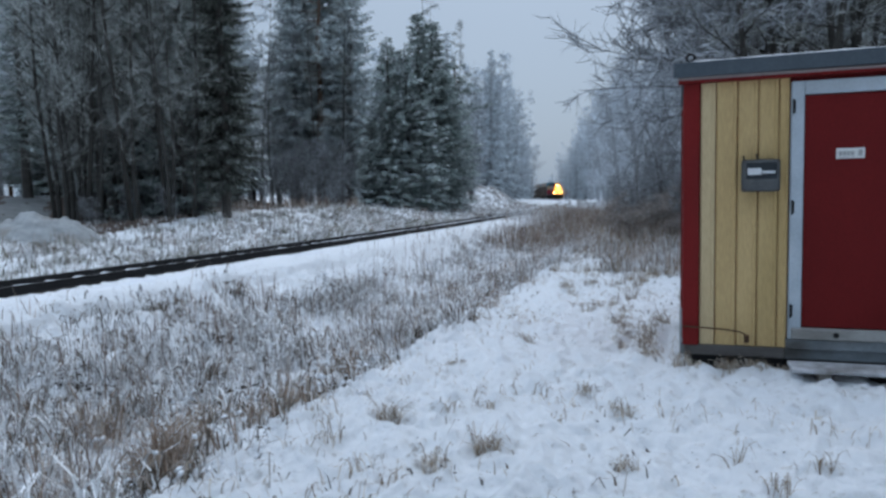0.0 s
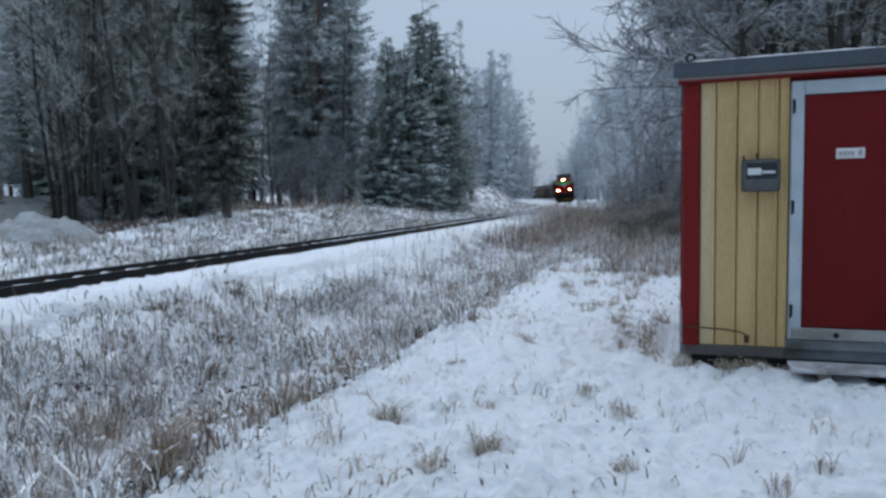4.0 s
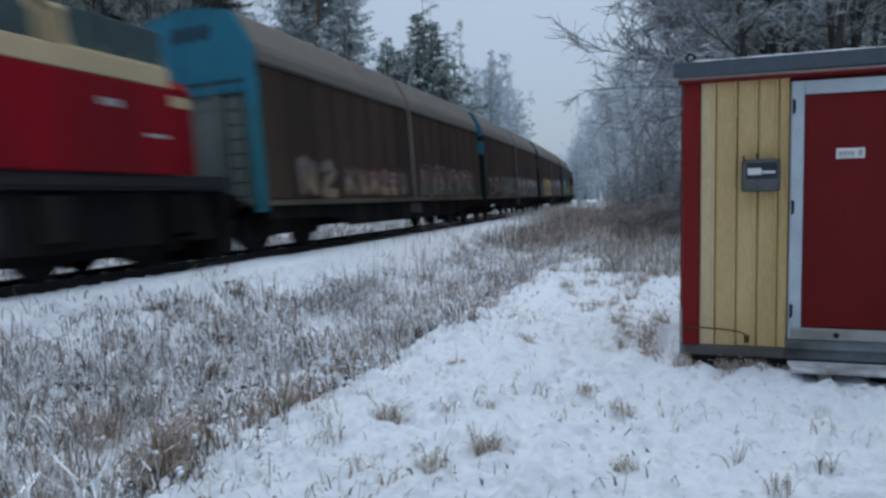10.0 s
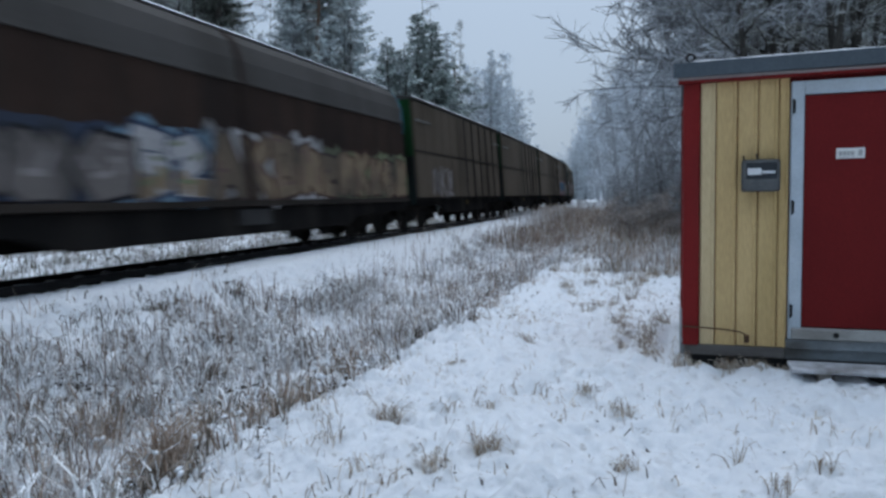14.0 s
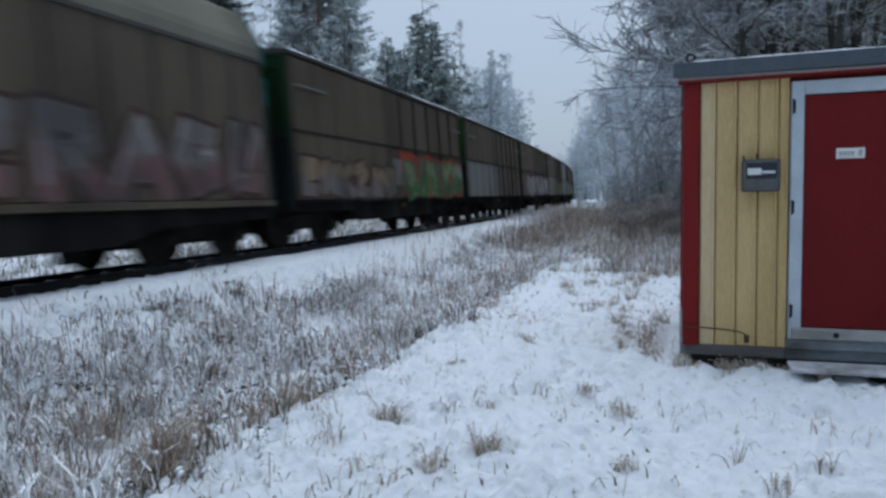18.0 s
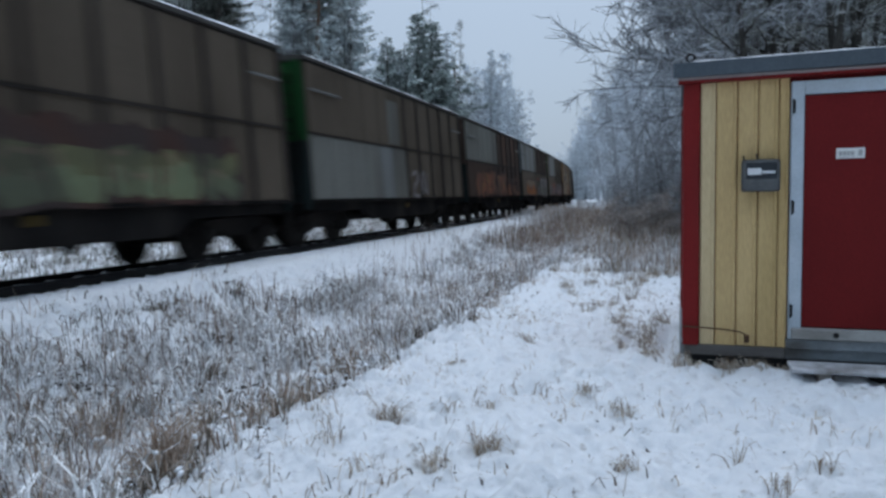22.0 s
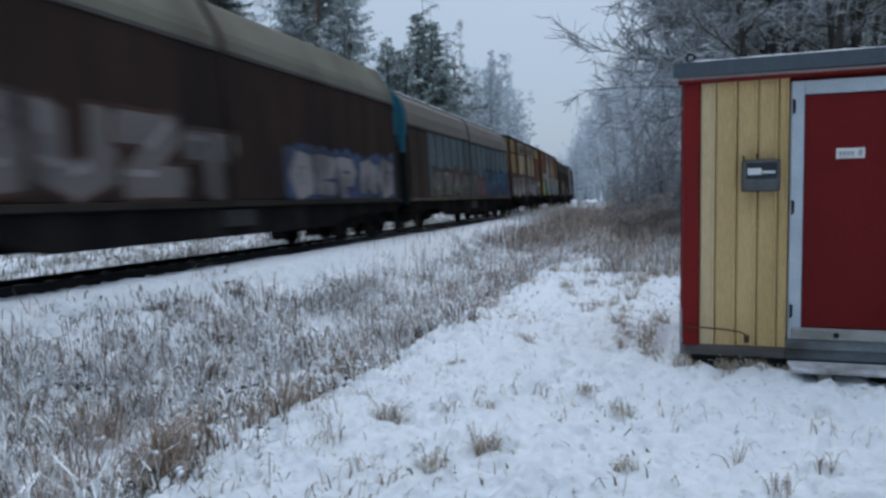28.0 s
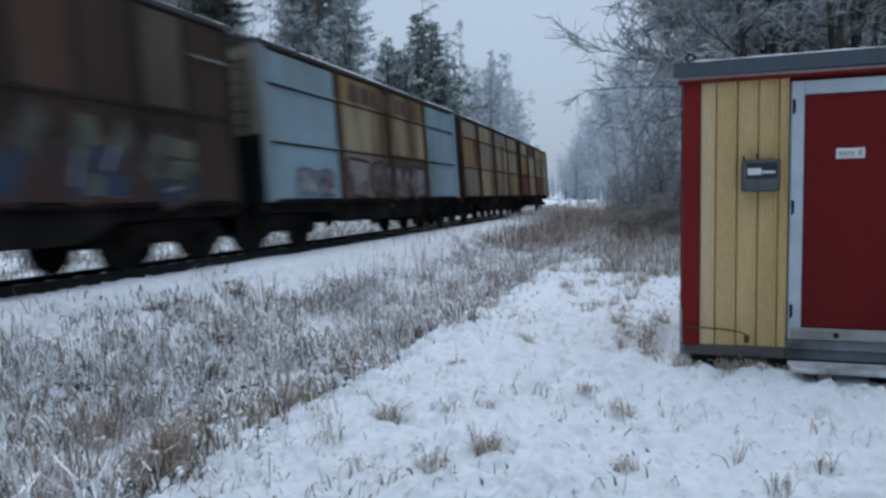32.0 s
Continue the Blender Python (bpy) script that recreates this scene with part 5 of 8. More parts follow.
arch_object("far_verge_grass", [
    arches(9000, (-30, 16), (-9.5, -2.7), (0.2, 0.5), 0.004, 61, 0.7),
    arches(9000, (-80, -30), (-10, -2.6), (0.3, 0.7), 0.006, 62, 0.6),
    arches(6000, (-45, 20), (-18, -9), (0.25, 0.6), 0.006, 63, 0.7),
], WEED, "frosted dry grass on the far verge", "grass")
stalk_object("far_verge_stalks", [
    stalks(2200, (-75, 14), (-9.5, -2.7), (0.3, 0.7), 0.0045, 22, 0.25, 0.75),
    stalks(2400, (-60, -10), (-16, -10), (0.4, 1.1), 0.006, 23, 0.2, 0.8),
], WEED_TALL, "brown dry stalks on the far verge", "weeds")
crumbs("snow_caps", 3500, (-24, 26), (3.0, 7.0), 0.03, 0.2, SNOW, 57, "flat caps of snow on bent weeds", "snow", 0.4)
stalk_object("verge_near_weeds", [stalks(9000, (-20, 26), (-9.5, -2.0), (0.15, 0.5), 0.0055, 24, 0.4, 0.85)], VERGE_GREY, "grey dead grass beside the rails", "weeds")
arch_object("verge_near_grass", [arches(9000, (-20, 24), (-8.0, -2.1), (0.2, 0.5), 0.006, 66, 0.8)], WEED, "matted frosted grass beside the rails", "grass")
crumbs("verge_litter", 9000, (-60, 22), (-16, -2.4), 0.036, 0.12, LITTER, 53, "dark dead stems on the far verge", "litter")
arch_object("pad_grass", [
    arches(6500, (-12, 24), (7.1, 11.8), (0.08, 0.24), 0.0026, 64, 0.95),
    arches(1600, (-30, 2), (7.6, 13), (0.08, 0.25), 0.0028, 65, 0.85),
], GRASS_STRAW, "short straw-coloured grass poking through the snow", "grass")
crumbs("pad_twigs", 1500, (-14, 24), (7.2, 12), 0.010, 0.01, LITTER, 54, "dark bits of dead grass on the snow", "litter", 0.4)


def tuft(x, y, h, n, seed, spread=0.09, label="tuft of dry straw-coloured grass in the snow", mat=None):
    P = arch_points(x, y, n, h, spread, seed)
    c = np.array([x, y, land_z(x, y)])
    base = (np.arange(n) * 7)[:, None]
    f = (base + np.array([[0, 1, 3, 2]])).tolist() + (base + np.array([[2, 3, 5, 4]])).tolist() + (base + np.array([[4, 5, 6]])).tolist()
    me = bpy.data.meshes.new("grass_tuft")
    me.from_pydata((P - c).reshape(-1, 3).tolist(), [], f)
    me.materials.append(mat or GRASS_STRAW)
    ob = new("grass_tuft", me)
    ob.location = c
    return tagged(ob, label, "grass", "tufts in the snow")

stalk_object("pad_stubble", [
    stalks(3000, (-14, 25), (7.1, 12.6), (0.04, 0.14), 0.003, 72, 0.7, 0.85),
    stalks(2500, (-40, -8), (7.4, 13), (0.06, 0.2), 0.0032, 73, 0.7, 0.7),
], GRASS_STRAW, "straw stubble poking through the snow", "grass")
# stubble coloured dark to paint the small shadows of the uneven snow
stalk_object("pad_stubble_dark", [stalks(3600, (-14, 25), (7.1, 12.6), (0.04, 0.12), 0.0048, 74, 0.9, 0.85)], STUBBLE, "bent stubble, its dark colour standing for small shadows in the snow", "grass")


def bank_brush():
    """Clumps of brown weeds on the bank between the pad and the wood, with snow showing between them."""
    r = np.random.RandomState(71)
    k, n = 420, 15000
    cd = 13.5 + 48 * r.rand(k) ** 1.5
    cb = np.maximum(0.23, 0.36 - 0.008 * (cd - 15)) + r.rand(k) ** 0.8 * 0.28
    ch = r.uniform(0.25, 1.0, k) * np.clip(cd / 24, 0.45, 1.0)
    i = r.randint(0, k, n)
    x = (cb * 0.627 * cd)[i] + r.normal(0, 0.22, n) * np.clip(cd[i] / 18, 0.8, 3)
    y = cd[i] + r.normal(0, 0.3, n) * np.clip(cd[i] / 18, 0.8, 3)
    stalk_object("bank_weeds", [stalk_mesh(x, y, ch[i] * r.uniform(0.4, 1.1, n), 0.0036, r, 0.28)], WEED_BROWN, "clumps of brown dry weeds on the bank", "weeds")
    j = r.randint(0, n, 8000)
    arch_object("bank_grass", [arch_rows(x[j] + r.normal(0, 0.2, 8000), y[j] + r.normal(0, 0.3, 8000), 0.3 + 0.6 * ch[i[j]], 0.0042, r, 0.7)], WEED, "matted frosted grass on the bank", "grass")


bank_brush()



def clumps(x, y, h, n, seed, spread, *look_of):
    """A wide patch is set as several close tufts."""
    k = 1 if spread <= 0.1 else 2 if spread <= 0.16 else 3 if spread <= 0.25 else 4
    r = np.random.RandomState(seed)
    for q in range(k):
        ox, oy = (r.normal(0, spread, 2) if k > 1 else (0.0, 0.0))
        tuft(x + ox, y + oy, h * r.uniform(0.75, 1.15), max(8, n // k), seed + 40 * q, min(0.07, spread) if h < 0.3 else 0.1, *look_of)


for i, (x, y, h, n, sp) in enumerate(((-0.38, 4.68, 0.20, 70, 0.10), (-0.04, 4.95, 0.12, 40, 0.12), (0.23, 4.01, 0.18, 60, 0.10), (0.84, 7.04, 0.15, 40, 0.06), (0.72, 4.61, 0.13, 22, 0.04),
          (1.22, 4.83, 0.14, 40, 0.08), (0.43, 8.31, 0.16, 50, 0.18), (0.99, 3.8, 0.12, 26, 0.06), (1.62, 3.86, 0.22, 8, 0.03), (1.69, 3.5, 0.16, 14, 0.06),
          (-0.92, 4.17, 0.16, 34, 0.12), (2.2, 7.5, 0.16, 60, 0.22), (-0.48, 3.76, 0.13, 30, 0.12), (1.06, 5.27, 0.13, 22, 0.05)), 0):
    clumps(x, y, h, int(n * 1.5), 100 + i, sp)
for i, (x, y, h, n, sp) in enumerate(((-0.07, 3.82, 0.14, 36, 0.10), (2.25, 6.1, 0.13, 60, 0.22), (3.1, 13.7, 0.3, 80, 0.4), (2.04, 3.71, 0.14, 12, 0.05), (1.9, 10.99, 0.22, 60, 0.3),
          (0.01, 6.16, 0.13, 36, 0.15), (-0.38, 5.29, 0.12, 30, 0.2), (2.6, 6.0, 0.10, 60, 0.16), (2.45, 8.3, 0.2, 90, 0.2), (2.9, 9.6, 0.24, 90, 0.25),
          (2.3, 9.2, 0.16, 60, 0.2), (3.3, 11.2, 0.28, 110, 0.3), (2.05, 7.2, 0.14, 60, 0.15), (1.95, 6.45, 0.12, 70, 0.14)), 14):
    clumps(x, y, h, int(n * 1.5), 100 + i, sp)
for i, (x, y, h, n, sp) in enumerate(((2.6, 11.5, 0.2, 70, 0.3), (3.9, 13.2, 0.3, 120, 0.35), (2.2, 6.05, 0.10, 60, 0.10), (2.42, 5.98, 0.11, 70, 0.10), (2.65, 5.91, 0.12, 80, 0.10),
          (2.85, 5.85, 0.10, 60, 0.10), (2.08, 6.15, 0.12, 50, 0.08), (1.92, 6.55, 0.2, 26, 0.16), (2.05, 6.95, 0.24, 30, 0.16), (1.75, 6.3, 0.12, 26, 0.16),
          (2.2, 7.6, 0.26, 34, 0.2), (1.8, 7.3, 0.16, 30, 0.2)), 28):
    clumps(x, y, h, int(n * 1.5), 100 + i, sp)
for i, (x, y, h, n, sp) in enumerate(((-1.80, 4.4, 0.40, 420, 0.17), (-1.3, 5.4, 0.36, 150, 0.2), (-2.6, 5.0, 0.45, 160, 0.25), (-3.1, 5.9, 0.5, 160, 0.25), (-0.95, 7.4, 0.36, 120, 0.2))):
    clumps(x, y, h, n, 200 + i, sp, "tussock of brown dry sedge at the ditch edge", WEED_BROWN)

# ---------------------------------------------------------------- the train
def paint(name, c, var=0.12, rough=0.55, dirt=(0.05, 0.045, 0.04), scale=1.3, bump=0.06, stretch=(1, 1, 0.35), cover=(0.46, 0.66), spec=0.06):
    lo = tuple(max(x * (1 - var), 0.0) for x in c)
    hi = tuple(min(x * (1 + var), 1.0) for x in c)
    return surf(name, lo, hi, scale, min(rough + 0.15, 0.95), bump, 0.0, 35.0, dirt, stretch, spec=spec, cover=cover)


LOCO_RED = paint("locomotive_red", (0.215, 0.0055, 0.013), 0.12, 0.42, (0.13, 0.008, 0.012))
LOCO_WHITE = paint("locomotive_pale_grey", (0.33, 0.345, 0.34), 0.06, 0.5, (0.25, 0.26, 0.255))
CAB_GREY = paint("locomotive_cab_grey", (0.29, 0.31, 0.30), 0.08, 0.5, (0.20, 0.215, 0.21))
LOCO_CREAM = paint("locomotive_cream", (0.46, 0.36, 0.22), 0.06, 0.5, (0.36, 0.29, 0.18))
LOCO_GREEN = paint("locomotive_green", (0.03, 0.36, 0.09), 0.05, 0.45, (0.02, 0.30, 0.08))
LOCO_DARK = paint("underframe_grime", (0.0135, 0.0127, 0.0125), 0.3, 0.9, (0.028, 0.025, 0.023), 2.2, spec=0.0)
LOCO_GREY = paint("footplate_grey", (0.028, 0.029, 0.031), 0.15, 0.75, (0.026, 0.025, 0.024), spec=0.03)
GRILLE_BROWN = paint("radiator_grime", (0.03, 0.019, 0.017), 0.3, 0.85, (0.05, 0.028, 0.024), spec=0.02)
LOCO_YELLOW = paint("warning_yellow", (0.24, 0.155, 0.02), 0.2, 0.6, (0.06, 0.045, 0.02), cover=(0.4, 0.6))
HANDLE_YELLOW = paint("grimy_yellow", (0.11, 0.075, 0.018), 0.25, 0.7, (0.03, 0.024, 0.014), cover=(0.4, 0.6))
CAB_GLASS = glass("cab_glass", (0.045, 0.07, 0.07))
TANK_GREY = paint("tank_grey", (0.05, 0.05, 0.05), 0.25, 0.8, (0.02, 0.018, 0.018), 2.0, spec=0.03)
WHEEL_STEEL = surf("wheel_steel", (0.012, 0.011, 0.01), (0.03, 0.027, 0.025), 9, 0.85, 0.1, 0.0, spec=0.03)
HEADLIGHT = lamp_glow("headlight_warm", (1.0, 0.36, 0.11), 230.0)
HEADLIGHT_TOP = lamp_glow("headlight_top", (1.0, 0.40, 0.13), 230.0)
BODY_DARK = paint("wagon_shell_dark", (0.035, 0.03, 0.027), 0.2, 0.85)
BROWN = paint("wagon_brown", (0.058, 0.039, 0.030), 0.25, 0.7, (0.036, 0.027, 0.022))
BROWN_RED = paint("wagon_red_brown", (0.085, 0.05, 0.038), 0.2, 0.7, (0.045, 0.035, 0.03))
RIB_DARK = paint("rib_dark_brown", (0.035, 0.029, 0.025), 0.2, 0.8, (0.022, 0.019, 0.017))
TAUPE = paint("wagon_taupe", (0.098, 0.079, 0.060), 0.15, 0.7, (0.062, 0.049, 0.037))
TAUPE_DARK = paint("wagon_dark_taupe", (0.096, 0.081, 0.060), 0.15, 0.75, (0.058, 0.048, 0.037))
GREY_LIGHT = paint("wagon_light_grey", (0.18, 0.185, 0.18), 0.1, 0.6, (0.115, 0.115, 0.108))
GREY_MID = paint("wagon_mid_grey", (0.155, 0.154, 0.137), 0.12, 0.65, (0.10, 0.096, 0.084))
GREEN_GREY = paint("wagon_green_grey", (0.055, 0.072, 0.068), 0.12, 0.65, (0.045, 0.05, 0.045))
BLUE_GREY = paint("wagon_blue_grey", (0.095, 0.122, 0.132), 0.15, 0.6, (0.07, 0.082, 0.085))
SKY_BLUE = paint("wagon_sky_blue", (0.25, 0.345, 0.40), 0.12, 0.6, (0.17, 0.20, 0.20))
YELLOW_OLD = paint("wagon_faded_yellow", (0.30, 0.248, 0.158), 0.28, 0.65, (0.12, 0.07, 0.042), 1.6, stretch=(1.6, 1, 0.22), cover=(0.46, 0.62))
ORANGE_OLD = paint("wagon_rusty_orange", (0.15, 0.058, 0.032), 0.45, 0.7, (0.055, 0.027, 0.02), 1.8, stretch=(1.6, 1, 0.25), cover=(0.42, 0.62))
PALE_TAN = paint("wagon_pale_tan", (0.235, 0.203, 0.158), 0.2, 0.65, (0.12, 0.08, 0.055), 1.6, stretch=(1.6, 1, 0.22), cover=(0.46, 0.64))
OCHRE_OLD = paint("wagon_rusty_ochre", (0.245, 0.178, 0.088), 0.3, 0.65, (0.11, 0.055, 0.03), 1.5, stretch=(1.6, 1, 0.22), cover=(0.44, 0.62))
RUST_BROWN = paint("post_rust_brown", (0.085, 0.045, 0.028), 0.35, 0.75, (0.045, 0.027, 0.02), 1.8, stretch=(1.6, 1, 0.25))
BEIGE = paint("wagon_worn_beige", (0.2, 0.172, 0.15), 0.15, 0.7, (0.12, 0.095, 0.08), 1.6, stretch=(1.4, 1, 0.3))
ROOF_TAUPE = paint("roof_grey_brown", (0.135, 0.118, 0.10), 0.16, 0.6, (0.098, 0.066, 0.046), 1.1, stretch=(0.8, 1, 1), cover=(0.5, 0.68), spec=0.3)
ROOF_DARK = paint("roof_dark_grey", (0.075, 0.07, 0.066), 0.12, 0.6, (0.05, 0.046, 0.042))
ROOF_PALE = paint("roof_pale_olive", (0.165, 0.155, 0.122), 0.12, 0.6, (0.105, 0.095, 0.075))
BROWN_DEEP = paint("wagon_deep_brown", (0.037, 0.024, 0.019), 0.3, 0.75, (0.022, 0.016, 0.014))
BROWN_BLACK = paint("wagon_blackened_brown", (0.019, 0.0135, 0.0115), 0.25, 0.8, (0.022, 0.017, 0.015))
ROOF_BLACK = paint("roof_sooty", (0.022, 0.02, 0.019), 0.2, 0.7, (0.03, 0.027, 0.025))
# dirty turquoise, darkened further for the shade between coupled wagons
TURQ_DIRT_SHADE = paint("end_turquoise_dirt_shade", (0.011, 0.022, 0.024), 0.25, 0.65, (0.012, 0.014, 0.013), cover=(0.42, 0.58))
END_PALE = paint("end_pale_green_grey", (0.15, 0.175, 0.16), 0.15, 0.7, (0.075, 0.08, 0.072))
POST_BLUE = paint("post_turquoise_worn", (0.035, 0.15, 0.18), 0.2, 0.6, (0.03, 0.075, 0.08), cover=(0.44, 0.6))
TEAL_DULL = paint("end_dull_teal", (0.04, 0.075, 0.072), 0.2, 0.65, (0.03, 0.042, 0.04))
TURQUOISE = paint("end_turquoise", (0.034, 0.165, 0.235), 0.12, 0.55, (0.025, 0.10, 0.125))
TEAL_DARK = paint("end_dark_teal", (0.02, 0.10, 0.10), 0.15, 0.6, (0.015, 0.05, 0.05))
GREEN_END = paint("end_green", (0.014, 0.075, 0.020), 0.2, 0.6, (0.009, 0.024, 0.011))
# grime colour that also carries the shade of the gap between wagons
END_GRIME_SHADE = paint("end_grime_and_shade", (0.014, 0.021, 0.021), 0.25, 0.7, (0.012, 0.013, 0.012))
TAUPE_GREY = paint("wagon_grey_taupe", (0.14, 0.127, 0.112), 0.12, 0.7, (0.09, 0.08, 0.068))
FADED_INK = paint("faded_brown_ink", (0.105, 0.066, 0.062), 0.2, 0.7, (0.19, 0.14, 0.10), 3.0, cover=(0.45, 0.6))
INK = {
    "white": (0.33, 0.325, 0.33), "black": (0.015, 0.014, 0.018), "cyan": (0.12, 0.33, 0.3), "yellow": (0.36, 0.28, 0.09), "lime": (0.31, 0.35, 0.035),
    "red": (0.16, 0.018, 0.024), "orange": (0.28, 0.095, 0.02), "blue": (0.05, 0.07, 0.13), "violet": (0.055, 0.04, 0.12), "sky": (0.14, 0.22, 0.29),
    "green": (0.055, 0.12, 0.05), "mint": (0.15, 0.17, 0.1), "tan": (0.2, 0.15, 0.1), "silver": (0.24, 0.215, 0.215), "rose": (0.15, 0.09, 0.085), "grey": (0.14, 0.125, 0.118), "rust": (0.17, 0.07, 0.04), "navy": (0.035, 0.05, 0.085), "azure": (0.035, 0.08, 0.125), "moss": (0.1, 0.105, 0.08), "umber": (0.06, 0.034, 0.028), "sage": (0.12, 0.12, 0.065), "taupe": (0.082, 0.064, 0.056), "scarlet": (0.30, 0.05, 0.025), "olive": (0.13, 0.125, 0.03), "ochre": (0.19, 0.125, 0.04), "cobalt": (0.03, 0.125, 0.205), "brick": (0.12, 0.036, 0.026)}
SPRAY = {k: paint("spray_" + k, c, 0.15, 0.6, tuple(x * 0.4 + 0.022 for x in c), 2.2, 0.0, (1, 1, 0.7), (0.46, 0.6)) for k, c in INK.items()}

WHEELS = []
RIDES = []


def wheelset_data(r):
    me = Mesh()
    for sg in (-1, 1):
        y = sg * 0.76
        prof = [(0.065, 0.0), (0.065, 0.09), (0.02, 0.12), (0.012, r * 0.72), (0.04, r * 0.80), (0.065, r * 0.86), (0.065, r - 0.005), (-0.035, r + 0.003), (-0.045, r + 0.028), (-0.065, r + 0.02), (-0.065, r * 0.86), (-0.03, r * 0.8), (-0.02, r * 0.72), (-0.03, 0.12), (-0.03, 0.0)]
        me.lathe([(sg * a + y, b) for a, b in prof], 0.0, 24)
        for q in range(4):
            a = q * 1.5708
            me.tube((math.cos(a) * r * 0.45, y + sg * 0.012, math.sin(a) * r * 0.45), (math.cos(a) * r * 0.45, y + sg * 0.03, math.sin(a) * r * 0.45), r * 0.12, seg=10)
    me.tube((0, -0.75, 0), (0, 0.75, 0), 0.075, seg=12)
    return me.data("wheelset", WHEEL_STEEL)


def bogie_data(wb, r):
    """Open bogie: a slim side bar over the axle boxes, springs and a bolster, with daylight between the wheels."""
    me = Mesh()
    e = wb / 2 + 0.24
    for sg in (-1, 1):
        y0, y1 = sorted((sg * 0.93, sg * 1.05))
        me.prism([(-e, r + 0.16), (-e + 0.06, r + 0.10), (-0.55, r + 0.10), (-0.34, r - 0.04), (0.34, r - 0.04), (0.55, r + 0.10), (e - 0.06, r + 0.10), (e, r + 0.16), (e - 0.05, r + 0.27), (0.4, r + 0.33), (-0.4, r + 0.33), (-e + 0.05, r + 0.27)], "y", y0, y1)
        for q in (-1, 1):
            y2, y3 = sorted((sg * 1.052, sg * 1.17))
            me.box(q * wb / 2 - 0.13, q * wb / 2 + 0.13, y2, y3, r - 0.13, r + 0.15, c=0.03)
            me.box(q * wb / 2 - 0.20, q * wb / 2 - 0.145, y0, y1, r - 0.16, r + 0.10, c=0.01)
            me.box(q * wb / 2 + 0.145, q * wb / 2 + 0.20, y0, y1, r - 0.16, r + 0.10, c=0.01)
            me.tube((q * wb / 2, sg * 1.17, r), (q * wb / 2, sg * 1.21, r), 0.10, seg=12)
        for q in (-0.2, 0.2):
            me.tube((q, sg * 1.0, r - 0.02), (q, sg * 1.0, r + 0.30), 0.08, seg=10)
    me.box(-0.24, 0.24, -1.0, 1.0, r + 0.06, r + 0.36, c=0.02)
    return me.data("bogie", LOCO_DARK)


WS_WAGON, WS_LOCO = wheelset_data(0.46), wheelset_data(0.50)
BG_WAGON, BG_LOCO = bogie_data(2.0, 0.46), bogie_data(2.2, 0.50)


def bogies(root, xs, wb, r, bg, ws):
    for x in xs:
        b = hold("bogie", bg, root, "grimy steel bogie", pose(x, 0, 0))
        for q in (wb / 2, -wb / 2):
            w = hold("wheelset", ws, b, "", pose(q, 0, r))
            WHEELS.append((w, q, r, root))


def buffers(root, L, z=1.05):
    for sx in (1, -1):
        for sy in (0.87, -0.87):
            me = Mesh().tube((sx * (L / 2 - 0.56), sy, z), (sx * (L / 2 - 0.15), sy, z), 0.085, seg=10).tube((sx * (L / 2 - 0.15), sy, z), (sx * (L / 2 - 0.08), sy, z), 0.10, 0.22, seg=14).tube((sx * (L / 2 - 0.08), sy, z), (sx * (L / 2 - 0.03), sy, z), 0.22, seg=14)
            part("buffer", me, LOCO_DARK, root)
        me = Mesh().tube((sx * (L / 2 - 0.55), 0, z - 0.03), (sx * (L / 2 - 0.02), 0, z - 0.10), 0.045, seg=8).box(min(sx * (L / 2 - 0.3), sx * (L / 2 - 0.02)), max(sx * (L / 2 - 0.3), sx * (L / 2 - 0.02)), -0.09, 0.09, z - 0.2, z - 0.06, c=0.02)
        part("coupling", me, LOCO_DARK, root)


def both(me, x0, x1, t0, t1, z0, z1, sides=(1, -1), c=0.0, k=0):
    for sg in sides:
        a, b = sorted((sg * t0, sg * t1))
        me.box(x0, x1, a, b, z0, z1, k, c)
    return me


def pair(name, x0, x1, t0, t1, z0, z1, mat, root, label="", c=0.0):
    """The same piece on either side of the vehicle, as two parts."""
    for sg in (1, -1):
        a, b = sorted((sg * t0, sg * t1))
        last = part(name, Mesh().box(x0, x1, a, b, z0, z1, 0, c), mat, root, label)
    return last


